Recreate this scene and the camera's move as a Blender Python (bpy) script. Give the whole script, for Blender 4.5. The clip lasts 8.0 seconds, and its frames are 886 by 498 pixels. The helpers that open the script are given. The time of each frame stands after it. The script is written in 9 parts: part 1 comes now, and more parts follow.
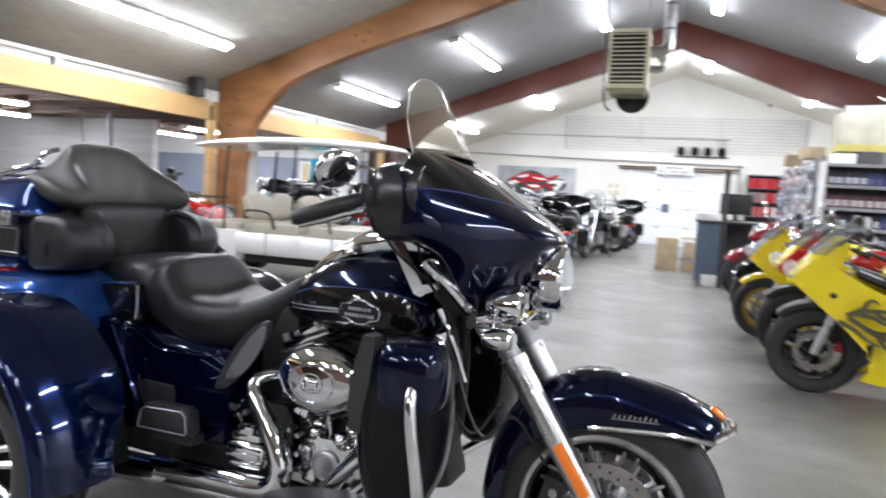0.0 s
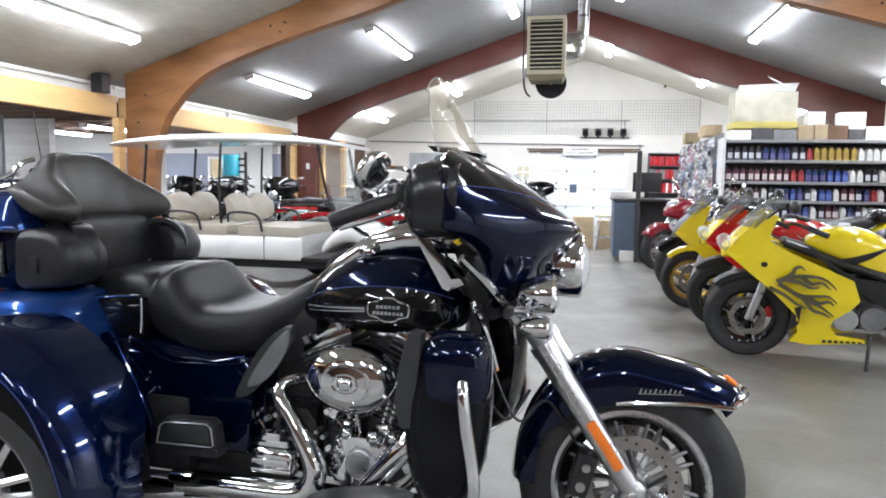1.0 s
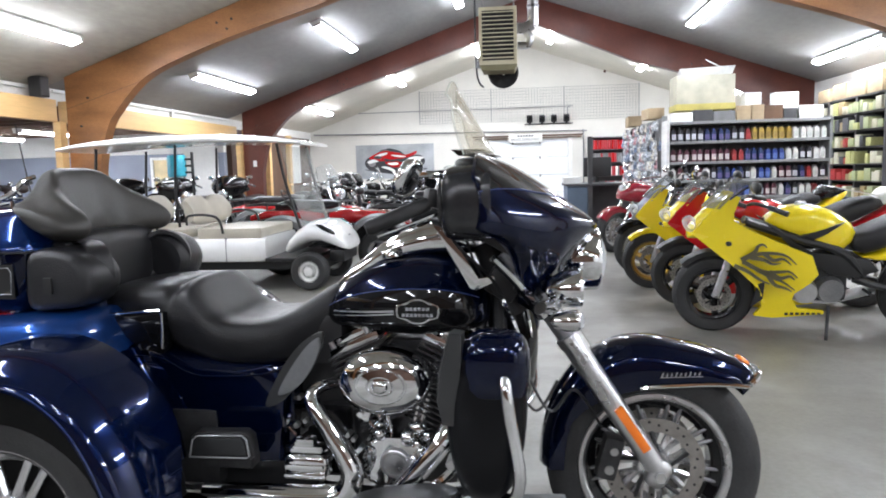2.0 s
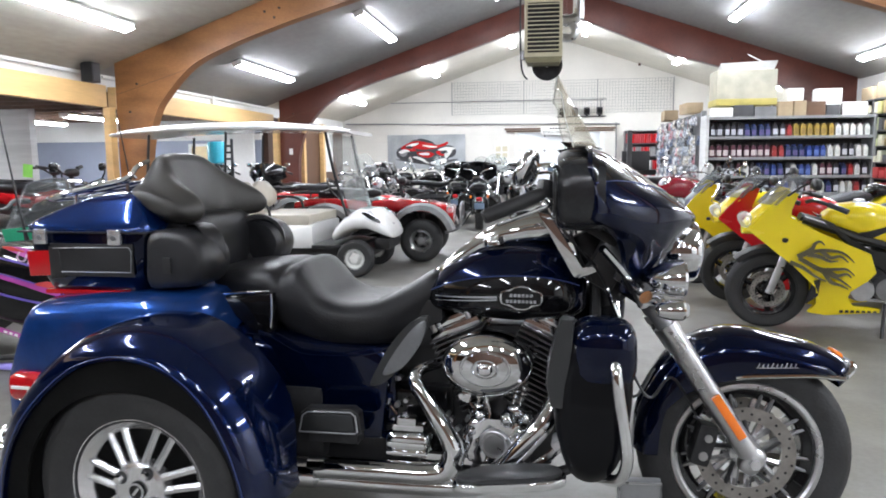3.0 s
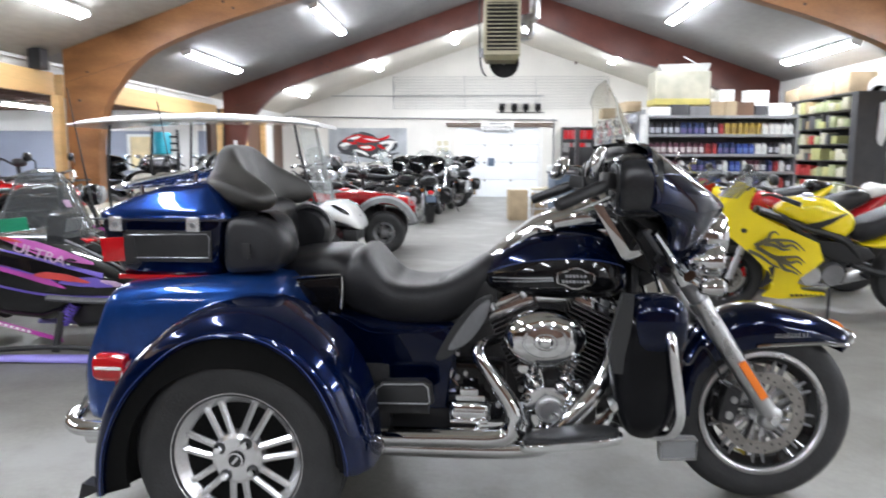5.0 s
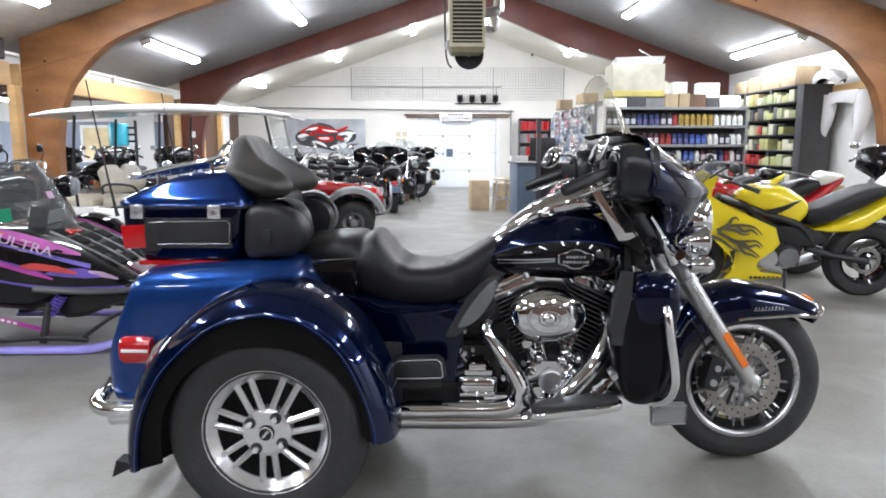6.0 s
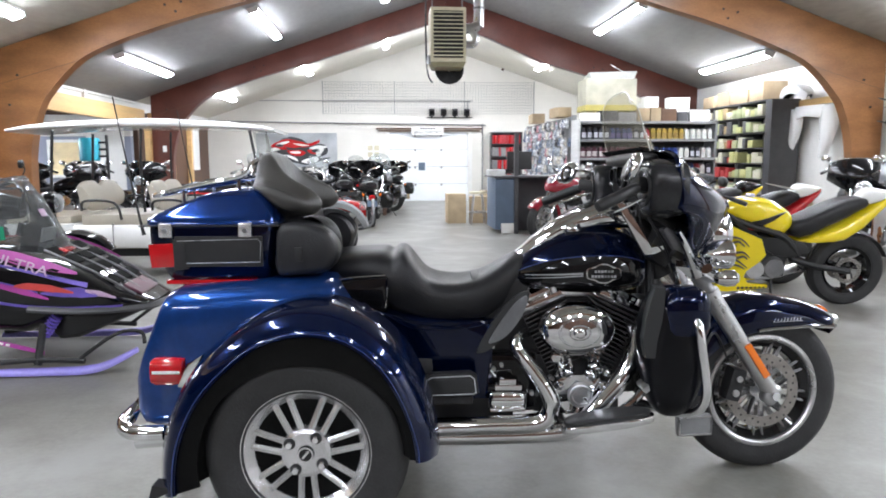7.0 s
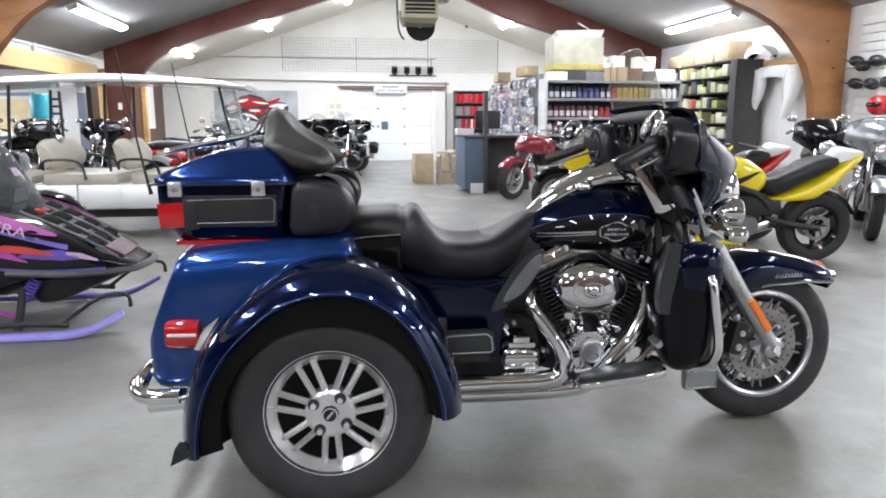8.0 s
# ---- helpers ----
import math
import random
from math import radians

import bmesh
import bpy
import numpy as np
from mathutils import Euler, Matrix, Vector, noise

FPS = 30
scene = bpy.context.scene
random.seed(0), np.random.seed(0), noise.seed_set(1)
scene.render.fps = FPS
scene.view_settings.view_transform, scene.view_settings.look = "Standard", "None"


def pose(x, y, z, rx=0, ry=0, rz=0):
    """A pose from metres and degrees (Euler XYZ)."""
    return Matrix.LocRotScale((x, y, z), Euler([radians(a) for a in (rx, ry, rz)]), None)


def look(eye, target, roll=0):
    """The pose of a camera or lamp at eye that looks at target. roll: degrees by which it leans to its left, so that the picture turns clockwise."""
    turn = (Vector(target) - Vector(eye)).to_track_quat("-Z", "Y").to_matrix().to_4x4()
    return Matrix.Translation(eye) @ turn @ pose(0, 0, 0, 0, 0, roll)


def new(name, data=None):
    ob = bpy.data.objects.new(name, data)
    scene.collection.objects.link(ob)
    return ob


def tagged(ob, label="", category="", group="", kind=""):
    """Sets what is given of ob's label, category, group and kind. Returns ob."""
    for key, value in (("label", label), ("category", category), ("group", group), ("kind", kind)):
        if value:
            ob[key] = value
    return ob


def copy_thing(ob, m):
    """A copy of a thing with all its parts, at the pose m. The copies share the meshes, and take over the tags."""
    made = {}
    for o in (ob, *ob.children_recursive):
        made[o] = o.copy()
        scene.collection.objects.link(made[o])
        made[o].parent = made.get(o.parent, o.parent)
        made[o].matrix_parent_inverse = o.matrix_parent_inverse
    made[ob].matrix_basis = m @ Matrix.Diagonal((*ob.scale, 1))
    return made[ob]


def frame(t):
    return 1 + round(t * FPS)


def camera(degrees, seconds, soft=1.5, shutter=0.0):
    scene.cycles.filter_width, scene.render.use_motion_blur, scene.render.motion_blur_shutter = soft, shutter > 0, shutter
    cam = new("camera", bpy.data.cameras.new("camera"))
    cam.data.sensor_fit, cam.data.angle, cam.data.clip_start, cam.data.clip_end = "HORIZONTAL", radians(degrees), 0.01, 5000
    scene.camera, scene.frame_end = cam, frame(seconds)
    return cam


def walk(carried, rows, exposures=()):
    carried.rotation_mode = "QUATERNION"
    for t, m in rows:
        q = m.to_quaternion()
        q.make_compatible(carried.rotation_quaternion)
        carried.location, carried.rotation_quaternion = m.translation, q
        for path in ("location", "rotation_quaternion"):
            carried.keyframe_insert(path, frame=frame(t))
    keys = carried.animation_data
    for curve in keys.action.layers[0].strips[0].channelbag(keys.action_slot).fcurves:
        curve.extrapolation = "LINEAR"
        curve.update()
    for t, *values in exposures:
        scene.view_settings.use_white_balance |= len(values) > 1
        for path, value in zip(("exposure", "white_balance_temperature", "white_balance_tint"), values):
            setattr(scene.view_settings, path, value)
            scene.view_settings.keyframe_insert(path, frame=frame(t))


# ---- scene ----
cam = camera(64.6, 8.0, soft=1.8, shutter=0.4)
PATH = [
    (0, (-0.094, 0.014, 1.168), (-0.741, 1.899, 1.005), 3.3),
    (0.5, (-0.296, -0.043, 1.178), (-0.644, 1.916, 0.979), 2.1),
    (1, (-0.403, -0.117, 1.181), (-0.789, 1.837, 0.992), 0.8),
    (1.2, (-0.428, -0.148, 1.21), (-0.739, 1.816, 0.996), 0.4),
    (2.3, (-0.72, -0.222, 1.221), (-0.936, 1.753, 0.993), -1.4),
    (2.5, (-0.777, -0.247, 1.22), (-0.983, 1.728, 0.981), -1.2),
    (3, (-0.865, -0.302, 1.224), (-1.151, 1.662, 0.98), -0.5),
    (3.5, (-0.938, -0.396, 1.231), (-1.223, 1.57, 1.002), -0.6),
    (4, (-1.035, -0.451, 1.252), (-1.405, 1.502, 1.031), -0.8),
    (4.5, (-1.159, -0.49, 1.249), (-1.515, 1.464, 1.011), 0.2),
    (5, (-1.284, -0.556, 1.225), (-1.363, 1.425, 0.963), 0.1),
    (5.2, (-1.327, -0.585, 1.212), (-1.333, 1.393, 0.918), -0.1),
    (6.5, (-1.587, -0.745, 1.227), (-1.509, 1.236, 0.958), 0.0),
    (7, (-1.713, -0.705, 1.232), (-1.56, 1.273, 0.982), -0.2),
    (7.5, (-1.818, -0.704, 1.227), (-1.589, 1.261, 0.929), -0.8),
    (8, (-1.917, -0.664, 1.224), (-1.645, 1.284, 0.862), -0.0),
]
walk(cam, [(t, look(eye, target, roll)) for t, eye, target, roll in PATH])
scene.view_settings.exposure = 0.75

# ---- light: a closed hall, lit by its own tubes; a dim grey world outside
world = bpy.data.worlds.new("world")
scene.world = world
world.use_nodes = True
world.node_tree.nodes["Background"].inputs[0].default_value = (0.75, 0.85, 1.0, 1)
world.node_tree.nodes["Background"].inputs[1].default_value = 0.4
TUBE_POWER = 46.0


# ---- materials
def mat(name, col, rough=0.5, metal=0.0, coat=0.0, var=0.15, scale=6.0, bump=0.0, bscale=80.0, rand=0.0, rvar=0.1, stretch=(1, 1, 1), glow=0.0, island=False, spec=0.5, ior=1.4, coat_rough=0.03):
    m = bpy.data.materials.new(name)
    m.use_nodes = True
    nt = m.node_tree
    n, k = nt.nodes, nt.links
    p = n["Principled BSDF"]
    p.inputs["Metallic"].default_value = metal
    p.inputs["Coat Weight"].default_value = coat
    p.inputs["Coat Roughness"].default_value = coat_rough
    p.inputs["Coat IOR"].default_value = ior
    p.inputs["Specular IOR Level"].default_value = spec
    tc = n.new("ShaderNodeTexCoord")
    mp = n.new("ShaderNodeMapping")
    mp.inputs["Scale"].default_value = stretch
    k.new(tc.outputs["Object"], mp.inputs["Vector"])
    a = n.new("ShaderNodeTexNoise")
    a.inputs["Scale"].default_value = scale
    a.inputs["Detail"].default_value = 5
    k.new(mp.outputs[0], a.inputs["Vector"])
    b = n.new("ShaderNodeTexNoise")
    b.inputs["Scale"].default_value = bscale
    b.inputs["Detail"].default_value = 3
    k.new(mp.outputs[0], b.inputs["Vector"])
    ramp = n.new("ShaderNodeMapRange")
    ramp.inputs["From Min"].default_value, ramp.inputs["From Max"].default_value = 0.3, 0.7
    ramp.inputs["To Min"].default_value, ramp.inputs["To Max"].default_value = 1 - var, 1 + var
    k.new(a.outputs["Fac"], ramp.inputs["Value"])
    fine = n.new("ShaderNodeMapRange")
    fine.inputs["From Min"].default_value, fine.inputs["From Max"].default_value = 0.3, 0.7
    fine.inputs["To Min"].default_value, fine.inputs["To Max"].default_value = 1 - var * 0.4, 1 + var * 0.4
    k.new(b.outputs["Fac"], fine.inputs["Value"])
    mul = n.new("ShaderNodeMath")
    mul.operation = "MULTIPLY"
    k.new(ramp.outputs[0], mul.inputs[0])
    k.new(fine.outputs[0], mul.inputs[1])
    last = mul
    if rand or island:
        if island:
            oi = n.new("ShaderNodeNewGeometry")
            out = oi.outputs["Random Per Island"]
        else:
            oi = n.new("ShaderNodeObjectInfo")
            out = oi.outputs["Random"]
        r = n.new("ShaderNodeMapRange")
        r.inputs["To Min"].default_value, r.inputs["To Max"].default_value = 1 - rand, 1 + rand
        k.new(out, r.inputs["Value"])
        last = n.new("ShaderNodeMath")
        last.operation = "MULTIPLY"
        k.new(mul.outputs[0], last.inputs[0])
        k.new(r.outputs[0], last.inputs[1])
    sc = n.new("ShaderNodeVectorMath")
    sc.operation = "SCALE"
    sc.inputs[0].default_value = col
    k.new(last.outputs[0], sc.inputs["Scale"])
    k.new(sc.outputs[0], p.inputs["Base Color"])
    rr = n.new("ShaderNodeMapRange")
    rr.inputs["To Min"].default_value, rr.inputs["To Max"].default_value = max(0.02, rough - rvar), min(1, rough + rvar)
    k.new(a.outputs["Fac"], rr.inputs["Value"])
    k.new(rr.outputs[0], p.inputs["Roughness"])
    if bump:
        bp = n.new("ShaderNodeBump")
        bp.inputs["Strength"].default_value = bump
        bp.inputs["Distance"].default_value = 0.01
        k.new(b.outputs["Fac"], bp.inputs["Height"])
        k.new(bp.outputs[0], p.inputs["Normal"])
    if glow:
        p.inputs["Emission Color"].default_value = (*col, 1)
        p.inputs["Emission Strength"].default_value = glow
    return m


def glass(name, col=(0.9, 0.95, 0.95), alpha=0.15, rough=0.03, tint=None):
    """A thin clear sheet: mostly see-through, with a plain gloss."""
    m = bpy.data.materials.new(name)
    m.use_nodes = True
    n, k = m.node_tree.nodes, m.node_tree.links
    p = n["Principled BSDF"]
    out = n["Material Output"]
    p.inputs["Base Color"].default_value = (*col, 1)
    p.inputs["Roughness"].default_value = rough
    t = n.new("ShaderNodeBsdfTransparent")
    t.inputs[0].default_value = (*(tint or [0.5 + 0.5 * c for c in col]), 1)
    fr = n.new("ShaderNodeLayerWeight")
    fr.inputs["Blend"].default_value = 0.12
    ad = n.new("ShaderNodeMath")
    ad.operation = "MULTIPLY_ADD"
    ad.use_clamp = True
    ad.inputs[1].default_value = 0.5
    ad.inputs[2].default_value = alpha
    k.new(fr.outputs["Facing"], ad.inputs[0])
    mx = n.new("ShaderNodeMixShader")
    k.new(ad.outputs[0], mx.inputs[0])
    k.new(t.outputs[0], mx.inputs[1])
    k.new(p.outputs[0], mx.inputs[2])
    k.new(mx.outputs[0], out.inputs[0])
    return m


def floor_material():
    m = mat("worn_concrete", (0.200, 0.194, 0.174), 0.38, var=0.22, scale=0.8, bump=0.05, bscale=40, rvar=0.14)
    n, k = m.node_tree.nodes, m.node_tree.links
    p = n["Principled BSDF"]
    old = p.inputs["Base Color"].links[0].from_socket
    tc = n.new("ShaderNodeTexCoord")
    # pale scuffs and dark drips
    no = n.new("ShaderNodeTexNoise")
    no.inputs["Scale"].default_value, no.inputs["Detail"].default_value, no.inputs["Distortion"].default_value = 1.5, 8, 0.25
    k.new(tc.outputs["Object"], no.inputs["Vector"])
    r = n.new("ShaderNodeValToRGB")
    r.color_ramp.elements[0].position, r.color_ramp.elements[0].color = 0.47, (0, 0, 0, 1)
    r.color_ramp.elements[1].position, r.color_ramp.elements[1].color = 0.68, (1, 1, 1, 1)
    k.new(no.outputs["Fac"], r.inputs[0])
    mx = n.new("ShaderNodeMixRGB")
    mx.inputs[2].default_value = (0.305, 0.300, 0.285, 1)
    sc = n.new("ShaderNodeMath")
    sc.operation = "MULTIPLY"
    sc.inputs[1].default_value = 0.8
    k.new(r.outputs[0], sc.inputs[0])
    k.new(sc.outputs[0], mx.inputs[0])
    k.new(old, mx.inputs[1])
    vo = n.new("ShaderNodeTexNoise")
    vo.inputs["Scale"].default_value, vo.inputs["Detail"].default_value = 5.5, 6
    k.new(tc.outputs["Object"], vo.inputs["Vector"])
    r2 = n.new("ShaderNodeValToRGB")
    r2.color_ramp.elements[0].position, r2.color_ramp.elements[0].color = 0.25, (0.70, 0.69, 0.67, 1)
    r2.color_ramp.elements[1].position, r2.color_ramp.elements[1].color = 0.55, (1, 1, 1, 1)
    k.new(vo.outputs["Fac"], r2.inputs[0])
    m2 = n.new("ShaderNodeMixRGB")
    m2.blend_type = "MULTIPLY"
    m2.inputs[0].default_value = 0.6
    k.new(mx.outputs[0], m2.inputs[1])
    k.new(r2.outputs[0], m2.inputs[2])
    k.new(m2.outputs[0], p.inputs["Base Color"])
    return m


def block_material():
    """White-painted block wall: courses show as a faint relief and grime."""
    m = mat("painted_block", (0.76, 0.74, 0.69), 0.6, var=0.05, scale=1.2, bump=0.15, bscale=50)
    n, k = m.node_tree.nodes, m.node_tree.links
    p = n["Principled BSDF"]
    tc = n.new("ShaderNodeTexCoord")
    mp = n.new("ShaderNodeMapping")
    mp.inputs["Rotation"].default_value = (radians(90), 0, 0)
    k.new(tc.outputs["Object"], mp.inputs["Vector"])
    br = n.new("ShaderNodeTexBrick")
    br.inputs["Scale"].default_value = 1.0
    br.inputs["Brick Width"].default_value, br.inputs["Row Height"].default_value, br.inputs["Mortar Size"].default_value = 0.4, 0.2, 0.006
    br.inputs["Color1"].default_value = br.inputs["Color2"].default_value = (1, 1, 1, 1)
    br.inputs["Mortar"].default_value = (0.0, 0.0, 0.0, 1)
    k.new(mp.outputs[0], br.inputs["Vector"])
    bp = n.new("ShaderNodeBump")
    bp.inputs["Strength"].default_value, bp.inputs["Distance"].default_value = 0.4, 0.01
    k.new(br.outputs["Color"], bp.inputs["Height"])
    k.new(bp.outputs[0], p.inputs["Normal"])
    return m


M = {
    "floor": floor_material(),
    "block": block_material(),
    "white_wall": mat("white_wall_paint", (0.78, 0.775, 0.75), 0.6, var=0.07, scale=1.5, bump=0.1, bscale=30),
    "annex_wall": mat("grey_white_boards", (0.62, 0.62, 0.61), 0.6, var=0.12, scale=2, bump=0.2, bscale=6, stretch=(0.3, 0.3, 4)),
    "blue_wall": mat("blue_grey_wall", (0.255, 0.28, 0.35), 0.55, var=0.08, scale=1.5),
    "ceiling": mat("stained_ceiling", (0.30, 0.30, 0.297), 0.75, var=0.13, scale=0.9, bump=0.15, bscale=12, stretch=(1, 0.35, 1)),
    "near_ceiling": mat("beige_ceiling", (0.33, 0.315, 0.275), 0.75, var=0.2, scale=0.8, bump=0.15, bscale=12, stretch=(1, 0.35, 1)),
    # end bay: paler and creamier than the other bays' ceiling
    "cream_ceiling": mat("cream_ceiling_lining", (0.72, 0.69, 0.61), 0.7, var=0.08, scale=0.9, bump=0.1, bscale=12),
    "wood": mat("varnished_glulam", (0.27, 0.12, 0.045), 0.42, var=0.34, scale=1.3, bump=0.12, bscale=40, stretch=(1, 1, 3)),
    "red_wood": mat("dark_red_stained_glulam", (0.11, 0.03, 0.02), 0.4, var=0.2, scale=2.5, bump=0.1, bscale=40),
    "pine": mat("pale_pine", (0.66, 0.43, 0.19), 0.5, var=0.16, scale=2, bump=0.1, bscale=30, stretch=(1, 0.15, 3)),
    "dark_wood": mat("dark_wood_panel", (0.10, 0.05, 0.03), 0.5, var=0.25, scale=3, stretch=(1, 4, 0.3)),
    "joist": mat("brown_joist", (0.13, 0.07, 0.04), 0.6, var=0.2, scale=3),
    "tube": mat("tube_light", (0.868, 0.913, 1.0), 0.4, var=0.0, glow=TUBE_POWER),
    "white_metal": mat("white_enamel", (0.78, 0.78, 0.76), 0.35, var=0.05),
    "white_door": mat("white_door_panel", (0.86, 0.89, 0.92), 0.4, var=0.04, scale=1.5),
    "black": mat("black_plastic", (0.014, 0.014, 0.015), 0.4, var=0.2, bump=0.05, bscale=200),
    "black_gloss": mat("gloss_black", (0.005, 0.005, 0.006), 0.3, coat=1.0, var=0.1, spec=0.05, coat_rough=0.012, ior=1.45),
    "rubber": mat("tyre_rubber", (0.025, 0.025, 0.026), 0.62, var=0.25, scale=12, bump=0.15, bscale=120),
    "vinyl": mat("black_vinyl", (0.017, 0.017, 0.019), 0.34, var=0.25, scale=9, bump=0.22, bscale=220, rvar=0.10, spec=0.36),
    "chrome": mat("chrome", (0.80, 0.81, 0.83), 0.045, 1.0, var=0.05, rvar=0.02),
    "satin": mat("satin_alloy", (0.58, 0.58, 0.59), 0.3, 1.0, var=0.1, scale=14),
    "steel": mat("grey_steel", (0.25, 0.25, 0.26), 0.42, 0.8, var=0.2),
    "shelf_grey": mat("grey_shelf_paint", (0.26, 0.265, 0.27), 0.45, var=0.12),
    "iron": mat("black_iron", (0.030, 0.030, 0.032), 0.5, 0.4, var=0.3, scale=15),
    "grey_plastic": mat("grey_plastic", (0.20, 0.20, 0.205), 0.5, var=0.15),
    "dark_grey": mat("dark_grey_plastic", (0.07, 0.07, 0.075), 0.45, var=0.15),
    "card": mat("cardboard", (0.43, 0.33, 0.21), 0.8, var=0.12, rand=0.15),
    "cream": mat("cream_enamel", (0.62, 0.57, 0.42), 0.45, var=0.12),
    "beige": mat("beige_vinyl", (0.50, 0.46, 0.38), 0.5, var=0.08, bump=0.05, bscale=200),
    "white_body": mat("white_body_paint", (0.88, 0.88, 0.87), 0.22, coat=0.6, var=0.03),
    "yellow": mat("yellow_body_paint", (0.88, 0.69, 0.015), 0.25, coat=0.9, var=0.03),
    "red": mat("red_body_paint", (0.50, 0.008, 0.012), 0.25, coat=0.9, var=0.06),
    "lamp_red": mat("red_lens", (0.45, 0.008, 0.012), 0.12, coat=1.0, var=0.05),
    "orange": mat("orange_lens", (0.95, 0.22, 0.02), 0.15, coat=1.0, var=0.04),
    "purple": mat("purple_paint", (0.13, 0.085, 0.42), 0.3, coat=0.5),
    "pale_pink": mat("pale_pink_lettering", (0.52, 0.36, 0.50), 0.35),
    "magenta": mat("magenta_decal", (0.42, 0.06, 0.32), 0.35),
    "teal": mat("teal_plastic", (0.02, 0.32, 0.42), 0.4),
    "counter": mat("slate_blue_laminate", (0.10, 0.14, 0.20), 0.45, var=0.1),
    "paper": mat("white_paper", (0.82, 0.82, 0.80), 0.7, var=0.03),
    "ink": mat("dark_ink", (0.03, 0.03, 0.035), 0.6),
    "green": mat("green_sticker", (0.03, 0.42, 0.22), 0.5),
    "clear": glass("clear_shield", (0.80, 0.83, 0.83), 0.05),
    # clear sheet with a warm tan base colour, for the trike's windscreen
    "warm_clear": glass("tan_acrylic", (0.50, 0.47, 0.38), 0.055, 0.12, tint=(0.96, 0.95, 0.92)),
    "smoke": glass("smoked_shield", (0.50, 0.52, 0.54), 0.10),
    "dark_smoke": glass("dark_smoked_shield", (0.26, 0.265, 0.27), 0.17, 0.10, tint=(0.76, 0.78, 0.78)),
    "lens": glass("lamp_glass", (0.9, 0.92, 0.95), 0.25),
}


# ---- mesh helpers
def spline(pts, n=6, closed=False):
    """A smooth run of points through pts."""
    P = [Vector(p) for p in pts]
    out, c = [], len(P)
    for i in range(c if closed else c - 1):
        if closed:
            a, b, d, e = P[i - 1], P[i], P[(i + 1) % c], P[(i + 2) % c]
        else:
            a, b, d, e = P[max(i - 1, 0)], P[i], P[i + 1], P[min(i + 2, c - 1)]
        for j in range(n):
            t = j / n
            out.append(0.5 * (2 * b + (d - a) * t + (2 * a - 5 * b + 4 * d - e) * t * t + (3 * b - a - 3 * d + e) * t ** 3))
    if not closed:
        out.append(P[-1])
    return out


def loft(bm, rings, caps=True, closed=True):
    rows = [[bm.verts.new(p) for p in r] for r in rings]
    n = len(rows[0])
    for a, b in zip(rows, rows[1:]):
        for i in range(n if closed else n - 1):
            j = (i + 1) % n
            bm.faces.new((a[i], a[j], b[j], b[i]))
    if caps and closed:
        bm.faces.new(rows[0][::-1])
        bm.faces.new(rows[-1])
    return rows


def box(bm, c, s, rot=(0, 0, 0), bev=0.0, seg=2):
    m = Matrix.LocRotScale(Vector(c), Euler([radians(a) for a in rot]), Vector(s))
    vs = bmesh.ops.create_cube(bm, size=1, matrix=m)["verts"]
    if bev:
        es = list({e for v in vs for e in v.link_edges})
        bmesh.ops.bevel(bm, geom=es, offset=bev, segments=seg, profile=0.7, affect="EDGES")


def cyl(bm, p, q, r, r2=None, n=16, caps=True):
    p, q = Vector(p), Vector(q)
    r2 = r if r2 is None else r2
    f = (q - p).to_track_quat("Z", "Y").to_matrix()
    ring = lambda o, a: [o + f @ Vector((a * math.cos(i * math.tau / n), a * math.sin(i * math.tau / n), 0)) for i in range(n)]
    loft(bm, [ring(p, r), ring(q, r2)], caps)


def tube(bm, pts, r, n=10, smooth=6, flat=1.0):
    """A round bar swept along a smooth line; r is a radius or one radius per given point."""
    k = len(pts)
    P = spline(pts, smooth) if smooth and k > 2 else [Vector(p) for p in pts]
    rs = [r] * len(P) if not isinstance(r, (list, tuple)) else [float(np.interp(i * (k - 1) / (len(P) - 1), range(k), r)) for i in range(len(P))]
    rings, up = [], None
    for i, p in enumerate(P):
        d = (P[min(i + 1, len(P) - 1)] - P[max(i - 1, 0)]).normalized()
        if up is None:
            up = d.orthogonal().normalized()
        up = (up - d * up.dot(d)).normalized()
        side = d.cross(up)
        rings.append([p + rs[i] * (math.cos(a * math.tau / n) * up + flat * math.sin(a * math.tau / n) * side) for a in range(n)])
    loft(bm, rings)


def lathe(bm, prof, m=None, n=32, closed=False, arc=(0, 360)):
    """Turns (radius, height) pairs round the z axis, then moves them by m."""
    m = m or Matrix()
    full = arc == (0, 360)
    k = n if full else n + 1
    rings = []
    for i in range(k):
        a = radians(arc[0] + (arc[1] - arc[0]) * i / n)
        rings.append([m @ Vector((r * math.cos(a), r * math.sin(a), z)) for r, z in prof])
    if full:
        rings.append(rings[0])
        rows = [[bm.verts.new(p) for p in r] for r in rings[:-1]]
        rows.append(rows[0])
    else:
        rows = [[bm.verts.new(p) for p in r] for r in rings]
    c = len(prof)
    for a, b in zip(rows, rows[1:]):
        for i in range(c if closed else c - 1):
            j = (i + 1) % c
            bm.faces.new((a[i], a[j], b[j], b[i]))


